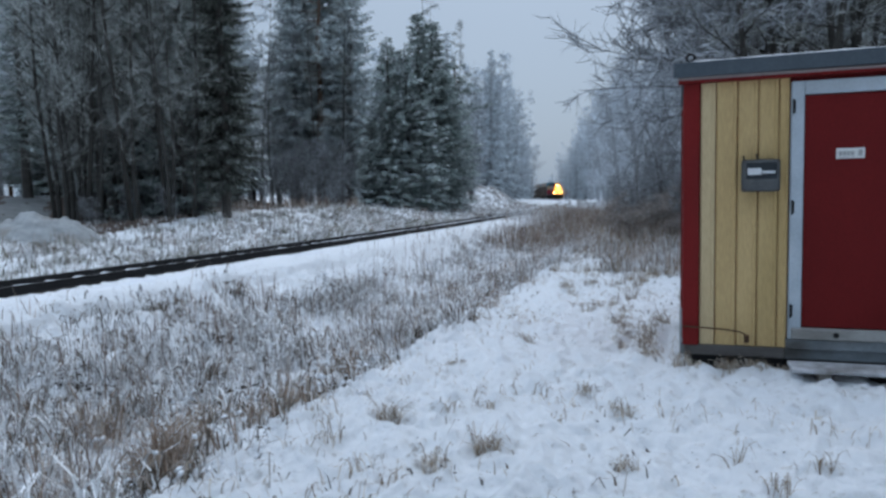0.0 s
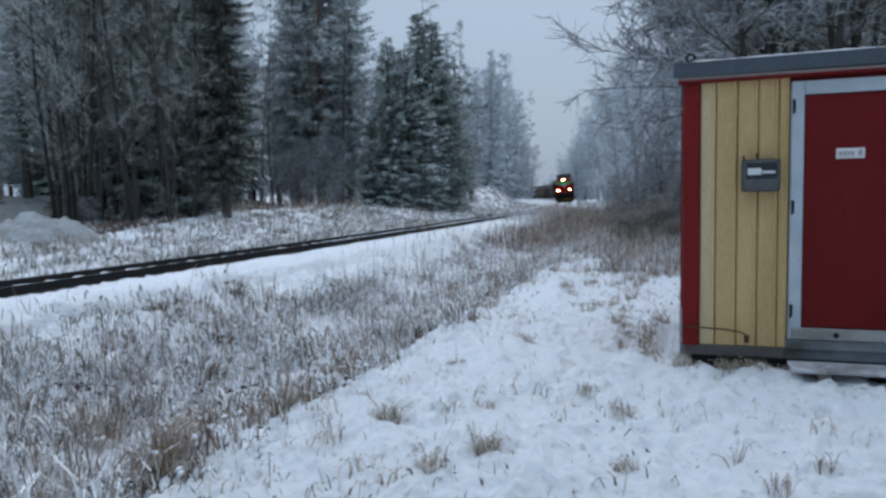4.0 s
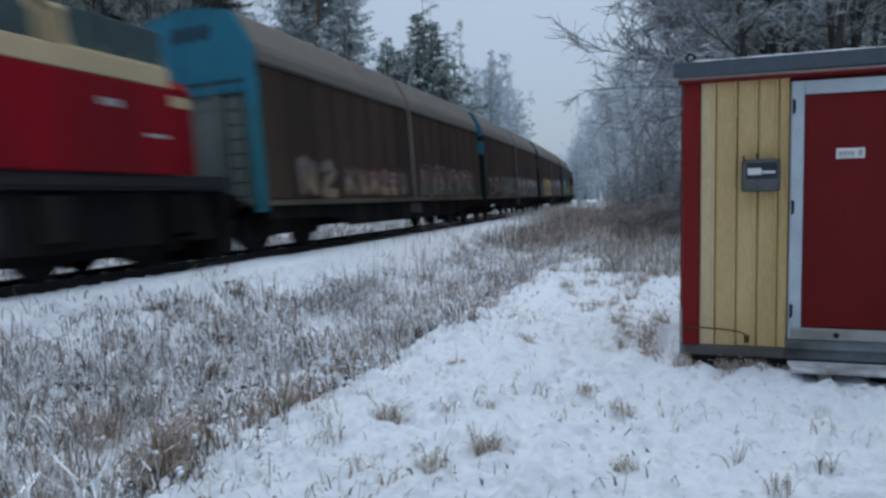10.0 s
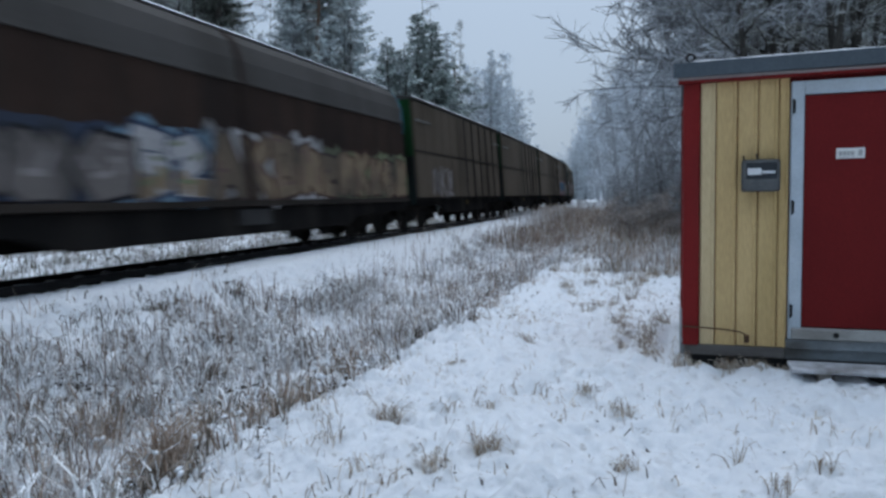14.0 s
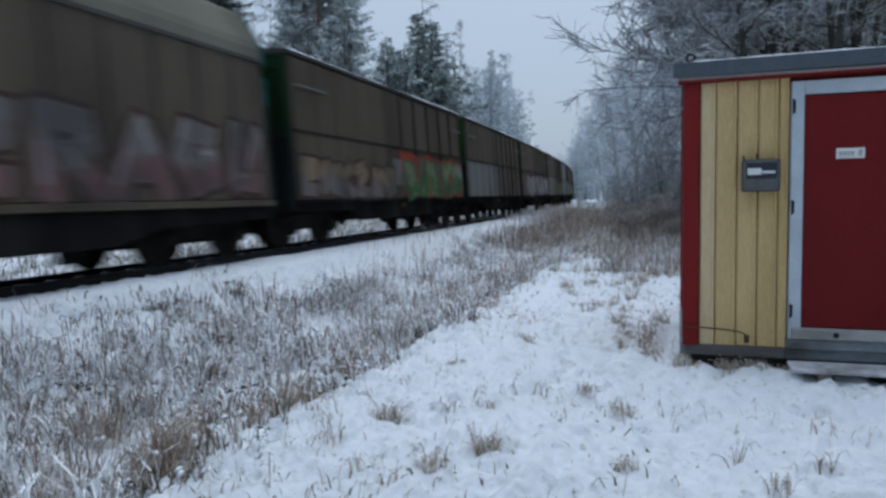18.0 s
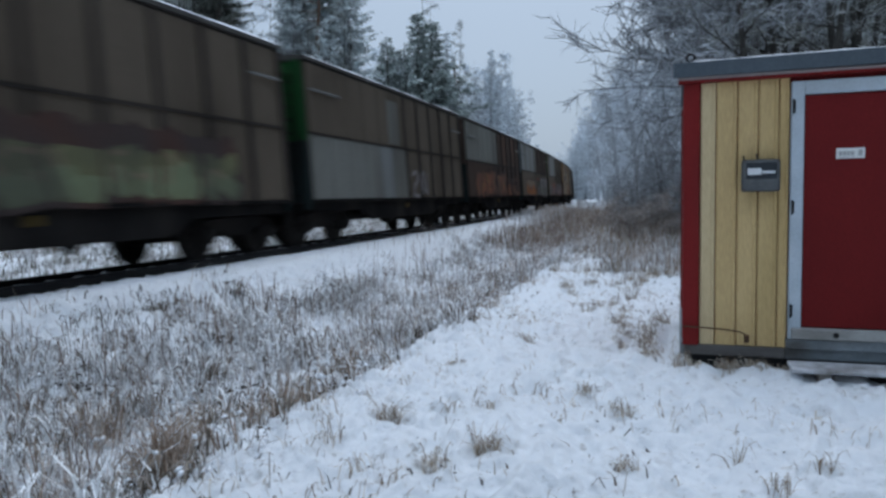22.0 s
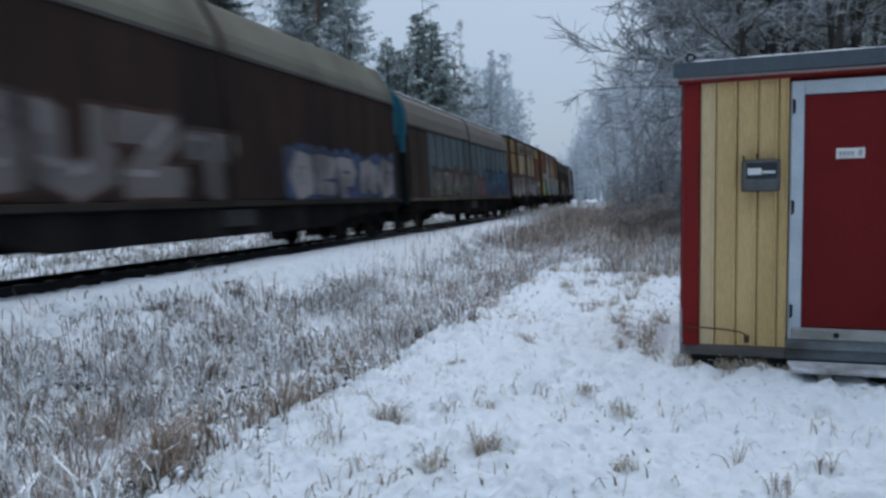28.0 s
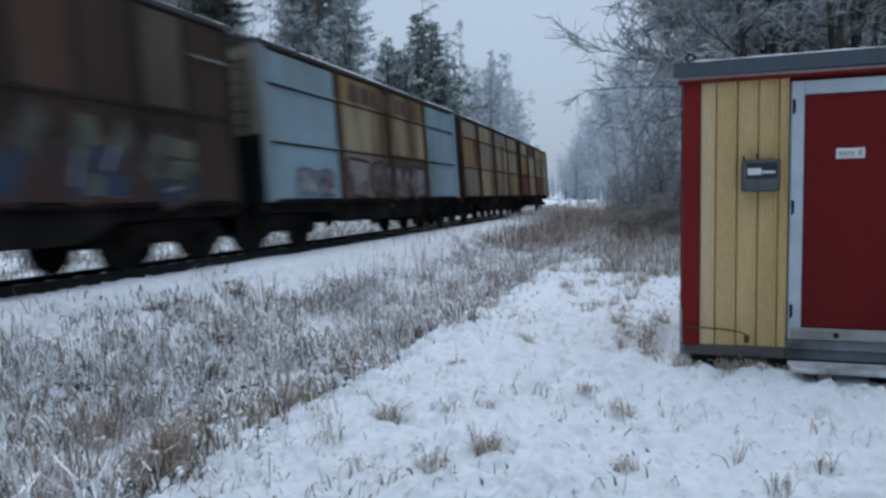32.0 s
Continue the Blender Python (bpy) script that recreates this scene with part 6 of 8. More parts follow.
def build_loco(trim, label, lit, t0, nose=0.95):
    L = 14.0
    root = thing("diesel_locomotive", pose(0, 0, 0), label, "locomotive", "locomotives")
    fx = lambda d: 7.0 - d
    part("footplate", Mesh().box(-6.5, 6.45, -1.45, 1.45, 1.30, 1.56, c=0.02), LOCO_GREY, root, "grey footplate frame")
    pair("footplate_edge", -6.45, 6.4, 1.452, 1.475, 1.36, 1.50, LOCO_GREY, root)
    part("headstock", Mesh().box(6.3, 6.46, -1.4, 1.4, 0.62, 1.29, c=0.03), LOCO_DARK, root)
    part("headstock", Mesh().box(-6.5, -6.34, -1.4, 1.4, 0.62, 1.29, c=0.03), LOCO_DARK, root)
    for sx in (1, -1):
        pl = Mesh()
        a, b = sorted((sx * 6.35, sx * 6.75))
        pl.prism([(-1.35, 0.75), (-1.28, 0.14), (-0.95, 0.03), (0.95, 0.03), (1.28, 0.14), (1.35, 0.75)], "x", a, b)
        plough = part("snow_plough", pl, LOCO_DARK, root, "dark plough with worn yellow stripes")
        st = Mesh()
        for y in (-1.05, -0.7, -0.35, 0.0, 0.35, 0.7, 1.05):
            n = len(st.v)
            x = sx * 6.754
            st.v += [(x, y - 0.07, 0.26), (x, y + 0.03, 0.26), (x, y - 0.02 - 0.10 * (1 if y > 0 else -1), 0.68), (x, y - 0.12 - 0.10 * (1 if y > 0 else -1), 0.68)]
            st.face((n, n + 1, n + 2, n + 3))
        part("stripe", st, LOCO_YELLOW, plough)
    # long bonnet
    hood_w, top = 1.0, 3.66
    outline = [(-hood_w, 1.56), (hood_w, 1.56), (hood_w, 3.30), (hood_w - 0.06, 3.48), (hood_w - 0.25, top - 0.07), (0.5, top), (-0.5, top), (-hood_w + 0.25, top - 0.07), (-hood_w + 0.06, 3.48), (-hood_w, 3.30)]
    hood = part("bonnet", Mesh().prism(outline, "x", fx(8.3), fx(nose)), LOCO_RED, root, "red engine bonnet")
    part("exhaust_housing", Mesh().prism([(-0.66, 3.60), (0.66, 3.60), (0.56, 3.94), (0.42, 4.02), (-0.42, 4.02), (-0.56, 3.94)], "x", fx(8.0), fx(6.3)), LOCO_RED, hood)
    part("fan_cowl", Mesh().tube((fx(2.4), 0, 3.70), (fx(2.4), 0, 3.82), 0.55, seg=20), LOCO_RED, hood)
    pair("trim_band", fx(8.28), fx(2.12), hood_w + 0.001, hood_w + 0.006, 2.86, 3.06, trim, hood, "pale trim band along the bonnet")
    pair("grille", fx(2.08), fx(1.06), hood_w + 0.001, hood_w + 0.012, 1.66, 3.2, GRILLE_BROWN, hood, "black radiator grille")
    for i in range(9):
        z = 1.78 + i * 0.165
        pair("slat", fx(2.06), fx(1.08), hood_w + 0.013, hood_w + 0.03, z, z + 0.05, LOCO_DARK, hood)
    for i in range(6):
        a, b = fx(2.14 + (i + 1) * 1.02) + 0.012, fx(2.14 + i * 1.02) - 0.012
        d = pair("access_door", a, b, hood_w + 0.001, hood_w + 0.018, 1.66, 2.83, LOCO_RED, hood, c=0.004)
        pair("handle", b - 0.12, b - 0.06, hood_w + 0.019, hood_w + 0.04, 2.3, 2.42, LOCO_DARK, d)
    fr = fx(nose)
    # bonnet front: green band, pale wedge, lamps
    if lit:
        part("green_band", Mesh().box(fr + 0.001, fr + 0.008, -hood_w, hood_w, 2.82, 3.20), LOCO_GREEN, hood, "bright green front band")
    else:
        # the second engine has one plain dark sheet across its bonnet front
        part("front_sheet", Mesh().box(fr + 0.001, fr + 0.008, -hood_w + 0.04, hood_w - 0.04, 1.62, 3.24), LOCO_DARK, hood, "dark sheet over the bonnet front")
        pair("green_band", fr - 0.62, fr, hood_w + 0.001, hood_w + 0.008, 2.82, 3.20, LOCO_GREEN, hood, "bright green corner band")
    wd = Mesh() if lit else None
    if lit:
        wd.v += [(fr + 0.006, -0.62, 2.815), (fr + 0.006, 0.62, 2.815), (fr + 0.006, 0.28, 2.62), (fr + 0.006, 0.0, 2.36), (fr + 0.006, -0.28, 2.62)]
        wd.face((0, 4, 3, 2, 1))
        part("wedge", wd, LOCO_WHITE, hood, "pale grey wedge emblem")
    part("lamp_housing", Mesh().box(fr - 0.3, fr + 0.06, -0.34, 0.34, 3.44, 3.72, c=0.03), LOCO_RED, hood)
    glow_b, glow_t = (HEADLIGHT, HEADLIGHT_TOP) if lit else (CAB_GLASS, CAB_GLASS)
    for y in (-0.15, 0.15):
        part("headlight", Mesh().tube((fr + 0.061, y, 3.58), (fr + 0.085, y, 3.58), 0.085, seg=18), glow_t, hood, "lit twin headlight" if lit else "unlit twin headlight")
    for y in (-0.9, 0.9):
        hl = part("lamp_rim", Mesh().tube((fr - 0.02, y, 1.93), (fr + 0.09, y, 1.93), 0.15, seg=18), LOCO_DARK, hood)
        part("headlight", Mesh().tube((fr + 0.091, y, 1.93), (fr + 0.11, y, 1.93), 0.10, seg=18), glow_b, hl, "lit round headlight" if lit else "unlit round headlight")
    part("number_plate", Mesh().box(fr + 0.002, fr + 0.01, 0.3, 0.55, 2.02, 2.12), LOCO_WHITE, hood)
    # cab: raised glazed front part under a dark roof, lower glazed part behind it
    shade = CAB_GREY if lit else trim
    cab = part("cab", Mesh().box(fx(12.05), fx(8.302), -1.5, 1.5, 1.56, 3.03, c=0.03), LOCO_RED, root, "red cab with pale upper part")
    part("cab_belt", Mesh().box(fx(12.05), fx(8.302), -1.495, 1.495, 3.032, 3.36, c=0.02), shade, cab)
    part("cab_upper", Mesh().prism([(fx(8.31), 3.362), (fx(8.5), 4.42), (fx(9.4), 4.42), (fx(9.98), 3.9), (fx(9.98), 3.362)], "y", -1.16, 1.16), shade, cab)
    part("cab_roof", Mesh().prism([(fx(8.3), 4.30), (fx(8.36), 4.44), (fx(8.7), 4.60), (fx(9.2), 4.60), (fx(9.62), 4.42), (fx(10.1), 3.96), (fx(10.02), 3.90), (fx(9.4), 4.421), (fx(8.48), 4.421)], "y", -1.2, 1.2), LOCO_DARK, cab, "dark domed cab roof")
    part("cab_rear", Mesh().prism([(-1.46, 3.362), (1.46, 3.362), (1.36, 3.92), (1.18, 4.06), (-1.18, 4.06), (-1.36, 3.92)], "x", fx(12.0), fx(9.982)), shade, cab)
    for sg in (1, -1):
        a, b = sorted((sg * 1.161, sg * 1.176))
        part("side_window", Mesh().prism([(fx(8.52), 3.44), (fx(8.66), 4.28), (fx(9.28), 4.28), (fx(9.78), 3.82), (fx(9.78), 3.44)], "y", a, b), CAB_GLASS, cab, "dark cab side window")
        part("mirror", Mesh().box(fx(8.35), fx(8.12), min(sg * 1.51, sg * 1.64), max(sg * 1.51, sg * 1.64), 2.84, 3.3, c=0.02), LOCO_DARK, cab)
        for i in range(3):
            q = fx(10.1 + i * 0.63)
            a, b = sorted((sg * 1.37, sg * 1.455))
            part("rear_window", Mesh().box(q - 0.60, q, a, b, 3.40, 3.97, c=0.004), CAB_GLASS, cab)
        part("cab_mark", Mesh().box(fx(10.9), fx(10.5), min(sg * 1.501, sg * 1.505), max(sg * 1.501, sg * 1.505), 2.58, 2.70), LOCO_WHITE, cab)
        part("cab_mark", Mesh().box(fx(11.9), fx(11.4), min(sg * 1.501, sg * 1.505), max(sg * 1.501, sg * 1.505), 2.16, 2.22), LOCO_WHITE, cab)
    for y0, y1 in ((-1.08, -0.05), (0.05, 1.08)):
        wn = Mesh()
        n0, n1, z0, z1 = fx(8.345), fx(8.475), 3.56, 4.32
        wn.v += [(n0 + 0.012, y0, z0), (n0 + 0.012, y1, z0), (n1 + 0.012, y1, z1), (n1 + 0.012, y0, z1), (n0 - 0.02, y0, z0), (n0 - 0.02, y1, z0), (n1 - 0.02, y1, z1), (n1 - 0.02, y0, z1)]
        for q in ((0, 1, 2, 3), (7, 6, 5, 4), (0, 4, 5, 1), (1, 5, 6, 2), (2, 6, 7, 3), (3, 7, 4, 0)):
            wn.face(q)
        part("front_window", wn, CAB_GLASS, cab)
    part("horn", Mesh().tube((fx(10.4), 0.6, 4.05), (fx(10.4), 0.6, 4.42), 0.07, seg=10), LOCO_DARK, cab)
    part("aerial", Mesh().tube((fx(11.4), 0.9, 4.0), (fx(11.4), 0.9, 4.45), 0.05, seg=8).box(fx(11.7), fx(11.2), 0.7, 1.1, 4.0, 4.2, c=0.02), LOCO_DARK, cab)
    part("roof_vent", Mesh().tube((fx(8.4), -0.5, 4.40), (fx(8.4), -0.5, 4.66), 0.09, seg=10), LOCO_DARK, cab)
    # short bonnet and rails
    rear = part("short_bonnet", Mesh().prism([(-0.98, 1.56), (0.98, 1.56), (0.98, 3.2), (0.78, 3.4), (-0.78, 3.4), (-0.98, 3.2)], "x", fx(13.2), fx(12.052)), LOCO_RED, root)
    pair("trim_band", fx(13.18), fx(12.08), 0.981, 0.986, 2.86, 3.06, trim, rear)
    for sg in (1, -1):
        rail = Mesh()
        rail.tube((fx(8.2), sg * 1.42, 2.45), (fx(0.8), sg * 1.42, 2.45), 0.016, seg=6)
        for i in range(7):
            rail.tube((fx(0.9 + i * 1.05), sg * 1.42, 1.56), (fx(0.9 + i * 1.05), sg * 1.42, 2.45), 0.014, seg=6)
        part("handrail", rail, LOCO_DARK, root)
        for d in (0.95, 11.9):
            stp = Mesh()
            for z in (0.45, 0.78, 1.1):
                stp.box(fx(d + 0.45), fx(d), min(sg * 1.2, sg * 1.44), max(sg * 1.2, sg * 1.44), z, z + 0.04)
            stp.box(fx(d), fx(d) + 0.03, min(sg * 1.2, sg * 1.44), max(sg * 1.2, sg * 1.44), 0.4, 1.3)
            stp.box(fx(d + 0.48), fx(d + 0.45), min(sg * 1.2, sg * 1.44), max(sg * 1.2, sg * 1.44), 0.4, 1.3)
            part("steps", stp, LOCO_DARK, root)
    for bx in (fx(3.1), fx(10.9)):
        pair("axle_guard", bx - 1.75, bx + 1.75, 0.866, 0.925, 0.24, 1.0, LOCO_DARK, root, c=0.01)
    part("inner_frame", Mesh().box(-6.2, 6.2, -0.62, 0.62, 0.24, 1.295), LOCO_DARK, root)
    pair("side_skirt", fx(13.3), fx(0.7), 1.16, 1.24, 0.40, 1.29, LOCO_DARK, root, c=0.01)
    for d in (2.2, 3.9, 4.9, 9.4, 11.9):
        pair("equipment_box", fx(d + 0.6), fx(d), 1.22, 1.42, 0.55, 1.22, LOCO_DARK, root, c=0.02)
    tank = part("fuel_tank", Mesh().prism([(-1.35, 0.55), (-1.2, 0.38), (1.2, 0.38), (1.35, 0.55), (1.35, 1.15), (-1.35, 1.15)], "x", fx(8.8), fx(7.0)), TANK_GREY, root, "grimy grey tank under the frame")
    pair("battery_box", fx(6.6), fx(5.7), 0.9, 1.4, 0.62, 1.28, LOCO_DARK, root, c=0.02)
    for d in (3.0, 3.9, 4.8):
        part("air_tank", Mesh().tube((fx(d), -1.3, 1.1), (fx(d), 1.3, 1.1), 0.16, seg=12), LOCO_DARK, root)
    buffers(root, L)
    bogies(root, (fx(3.1), fx(10.9)), 2.2, 0.50, BG_LOCO, WS_LOCO)
    RIDES.append((root, t0 + 7.0 / V_TRAIN))
    return root


def underframe(root, L, z0=0.50, z1=1.05):
    e = L / 2 - 0.57
    for sg in (1, -1):
        y0, y1 = sorted((sg * 1.20, sg * 1.34))
        sill = [(-e, z1), (-e, 0.82), (-e + 3.0, 0.80), (-e + 3.7, z0), (e - 3.7, z0), (e - 3.0, 0.80), (e, 0.82), (e, z1)]
        part("side_sill", Mesh().prism(sill, "y", y0, y1), LOCO_DARK, root, "grimy black side sill")
        part("queen_post", Mesh().prism([(-0.95, z0), (-0.8, 0.36), (-0.68, 0.36), (-0.55, z0)], "y", *sorted((sg * 1.1, sg * 1.19))), LOCO_DARK, root)
        part("queen_post", Mesh().prism([(0.75, z0), (0.88, 0.36), (1.0, 0.36), (1.15, z0)], "y", *sorted((sg * 1.1, sg * 1.19))), LOCO_DARK, root)
    me = Mesh().box(-e, e, -0.25, 0.25, 0.80, z1)
    for x in (e - 0.12, -e):
        me.box(x, x + 0.12, -1.19, 1.19, 0.78, z1 - 0.004, c=0.01)
    part("underframe", me, LOCO_DARK, root, "grimy black underframe")
    pair("brake_handle", -0.12, 0.12, 1.345, 1.385, 0.80, 0.95, HANDLE_YELLOW, root, "small grimy yellow brake handle box", c=0.01)
    part("brake_tank", Mesh().tube((1.2, 0.3, 0.66), (2.3, 0.3, 0.66), 0.14, seg=12), LOCO_DARK, root)
    buffers(root, L)


# sprayed letter shapes: strokes in a unit cell, u to the right, v up; the digits are shapes that read as no letter
GLYPH = {
    "T": [[(0.0, 0.9), (1.0, 0.9)], [(0.5, 0.9), (0.5, 0.0)]],
    "A": [[(0.0, 0.0), (0.5, 1.0), (1.0, 0.0)], [(0.22, 0.32), (0.78, 0.32)]],
    "S": [[(0.95, 0.84), (0.5, 1.0), (0.08, 0.8), (0.2, 0.55), (0.8, 0.45), (0.92, 0.2), (0.5, 0.0), (0.05, 0.14)]],
    "R": [[(0.12, 0.0), (0.12, 1.0), (0.75, 0.93), (0.82, 0.65), (0.6, 0.48), (0.12, 0.46)], [(0.5, 0.46), (0.98, 0.0)]],
    "P": [[(0.15, 0.0), (0.15, 0.98), (0.75, 0.95), (0.9, 0.7), (0.7, 0.45), (0.15, 0.42)]],
    "O": [[(0.5, 1.0), (0.1, 0.8), (0.05, 0.25), (0.45, 0.0), (0.9, 0.2), (0.95, 0.75), (0.5, 1.0)]],
    "B": [[(0.1, 0.0), (0.1, 1.0), (0.75, 0.92), (0.75, 0.6), (0.2, 0.52), (0.85, 0.42), (0.85, 0.08), (0.1, 0.0)]],
    "U": [[(0.08, 1.0), (0.1, 0.2), (0.5, 0.0), (0.9, 0.2), (0.92, 1.0)]],
    "Z": [[(0.05, 0.95), (0.95, 0.95), (0.1, 0.06), (1.0, 0.06)]],
    "V": [[(0.0, 1.0), (0.45, 0.0), (0.95, 1.0)]],
    "1": [[(0.1, 0.0), (0.25, 1.0), (0.6, 0.25), (0.9, 0.95)], [(0.3, 0.1), (0.85, 0.05)]],
    "2": [[(0.05, 0.85), (0.6, 1.0), (0.9, 0.7), (0.35, 0.4), (0.15, 0.05), (0.95, 0.0)]],
    "3": [[(0.1, 1.0), (0.15, 0.1), (0.8, 0.05)], [(0.15, 0.55), (0.85, 0.65)], [(0.2, 0.98), (0.95, 0.9)]],
    "4": [[(0.1, 0.0), (0.12, 1.0)], [(0.15, 0.5), (0.9, 1.0)], [(0.3, 0.55), (0.95, 0.0)]],
    "5": [[(0.1, 0.1), (0.1, 0.9), (0.5, 1.0), (0.55, 0.3), (0.9, 0.1), (0.95, 0.9)]],
    "6": [[(0.9, 0.9), (0.3, 1.0), (0.05, 0.5), (0.35, 0.0), (0.9, 0.15), (0.9, 0.5), (0.5, 0.5)]]}


def graffiti(root, xa, xb, z0, z1, text, fill, edge="black", cloud=None, low=None, shine=None, fat=0.15, y=1.464, seed=0):
    """A sprayed piece from xa (towards the engine) to xb: a cloud, rimmed strokes, a second tone low down, highlights."""
    rnd = random.Random(seed + int(xa * 100) + len(text))
    inks = [fill, edge or fill, cloud or fill, low or fill, shine or fill]
    me = Mesh()
    n, h, w = len(text), z1 - z0, (xa - xb) / len(text)
    half = fat * min(w, h * 1.15)
    lift = [y]

    def poly(pts, k):
        i0 = len(me.v)
        me.v += [(a, lift[0], b) for a, b in pts]
        me.face(range(i0 + len(pts) - 1, i0 - 1, -1), k)
        lift[0] += 0.00012

    def stroke(p, q, r, k):
        dx, dz = q[0] - p[0], q[1] - p[1]
        m = math.hypot(dx, dz) or 1.0
        dx, dz = dx / m * r, dz / m * r
        pts = [(p[0] - dz - 0.75 * dx, p[1] + dx - 0.75 * dz), (p[0] - 0.9 * dx, p[1] - 0.9 * dz), (p[0] + dz - 0.35 * dx, p[1] - dx - 0.35 * dz),
               (q[0] + dz + 0.75 * dx, q[1] - dx + 0.75 * dz), (q[0] + 0.9 * dx, q[1] + 0.9 * dz), (q[0] - dz + 0.35 * dx, q[1] + dx + 0.35 * dz)]
        poly(pts, k)

    if cloud:
        for i in range(2 * n + 1):
            cx, cz = xa - w * i * 0.5, (z0 + z1) / 2 + rnd.uniform(-0.05, 0.09) * h
            rx, rz, ph = w * rnd.uniform(0.42, 0.6), h * rnd.uniform(0.5, 0.62), rnd.uniform(0, 6.28)
            poly([(min(max(cx + rx * math.cos(a) * (1 + 0.1 * math.sin(3 * a + ph)), xb - 0.12), xa + 0.12), cz + rz * math.sin(a) * (1 + 0.12 * math.sin(5 * a + ph))) for a in np.linspace(0, 6.2832, 17)[:-1]], 2)
    segs = []
    for i, ch in enumerate(text):
        if ch == " ":
            continue
        slant, grow, drop = rnd.uniform(-0.1, 0.1) * w, rnd.uniform(0.88, 1.06), rnd.uniform(-0.05, 0.04) * h
        cell = []
        for line in GLYPH[ch]:
            pts = [(xa - w * (i + 0.12 + 0.76 * u) + slant * v, z0 + half + drop + (h - 2 * half) * grow * v) for u, v in line]
            cell += list(zip(pts[:-1], pts[1:]))
        segs.append(cell)
    for cell in segs:
        if edge:
            for p, q in cell:
                stroke(p, q, half + min(0.085, 0.5 * half), 1)
        for p, q in cell:
            stroke(p, q, half, 0)
        if low:
            for p, q in cell:
                if min(p[1], q[1]) < z0 + 0.4 * h:
                    a, b = (p, q) if p[1] < q[1] else (q, p)
                    stroke(a, (a[0] + (b[0] - a[0]) * 0.45, a[1] + (b[1] - a[1]) * 0.45), half * 0.92, 3)
        if shine:
            for p, q in cell:
                if rnd.random() < 0.5:
                    a, b = 0.2 * half, 0.5 * half
                    stroke((p[0] + a, p[1] + b), ((p[0] + q[0]) / 2 + a, (p[1] + q[1]) / 2 + b), half * 0.22, 4)
    return tagged(part("graffiti", me, [SPRAY[c] for c in inks], root, "sprayed graffiti in " + fill + " and " + (cloud or edge or "faded paint")), kind="stuff")


def patch(root, xa, xb, z0, z1, ink, y=1.464, rag=0.06, seed=0):
    """A sprayed or rolled-over field of one colour with an uneven edge."""
    me = Mesh()
    rnd = random.Random(seed + int(xa * 37))
    n = max(5, int((xa - xb) / 0.25))
    top = [(xa + (xb - xa) * i / n, z1 + rnd.uniform(-1, 1) * rag) for i in range(n + 1)]
    foot = [(xb + (xa - xb) * i / 4, z0 + rnd.uniform(-0.3, 0.3) * rag) for i in range(5)]
    me.v = [(a, y, b) for a, b in top + foot]
    me.face(range(len(me.v) - 1, -1, -1))
    return part("paint_patch", me, SPRAY[ink], root)


def bars(root, x0, x1, z0, z1, n, mat, y=1.456, slope=0.0):
    w = (x1 - x0) / n
    for i in range(n):
        part("lettering_bar", Mesh().box(x0 + w * i, x0 + w * (i + 0.7), y, y + 0.003, z0, z1), mat, root)


def end_wall(root, L, e, zt, mat, inner, gable=None, wrap=False, low=None, split=0.62, deep=None):
    for sx in (1, -1):
        a, b = sorted((sx * (e - 0.05), sx * (e + 0.03)))
        # the near-black lower tones paint gap shade as well as grime
        foot = low[0 if sx > 0 else 1] if isinstance(low, tuple) else low or END_GRIME_SHADE
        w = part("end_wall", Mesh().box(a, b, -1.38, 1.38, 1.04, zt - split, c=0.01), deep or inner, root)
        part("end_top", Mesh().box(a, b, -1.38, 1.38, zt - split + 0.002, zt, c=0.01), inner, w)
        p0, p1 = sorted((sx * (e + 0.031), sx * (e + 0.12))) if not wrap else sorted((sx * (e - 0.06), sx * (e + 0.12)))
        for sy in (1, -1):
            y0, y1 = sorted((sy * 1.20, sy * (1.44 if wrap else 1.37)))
            part("corner_post", Mesh().box(p0, p1, y0, y1, 0.86, zt - split, c=0.015), foot, w, "grimy corner post, mostly with gap shade in its colour")
            part("post_top", Mesh().box(p0, p1, y0, y1, zt - split + 0.002, zt - 0.01, c=0.015), mat, w)
        q0, q1 = sorted((sx * (e + 0.032), sx * (e + 0.10)))
        for y in (-0.45, 0.45):
            part("end_rib", Mesh().box(q0, q1, y - 0.06, y + 0.06, 1.06, zt - 0.1, c=0.01), inner, w)
        part("end_rail", Mesh().box(q0, q1 , -1.235, 1.235, zt - 0.32, zt - 0.12, c=0.01), mat, w)
        if gable:
            part("gable", Mesh().prism(gable, "x", *sorted((sx * (e - 0.02), sx * (e + 0.12)))), mat, w)
        ld = Mesh()
        for z in np.arange(1.2, zt - 0.3, 0.3):
            ld.tube((sx * (e + 0.16), 0.75, z), (sx * (e + 0.16), 1.15, z), 0.014, seg=6)
        for y in (0.75, 1.15):
            ld.tube((sx * (e + 0.16), y, 1.05), (sx * (e + 0.16), y, zt - 0.2), 0.016, seg=6)
        part("ladder", ld, LOCO_DARK, w)


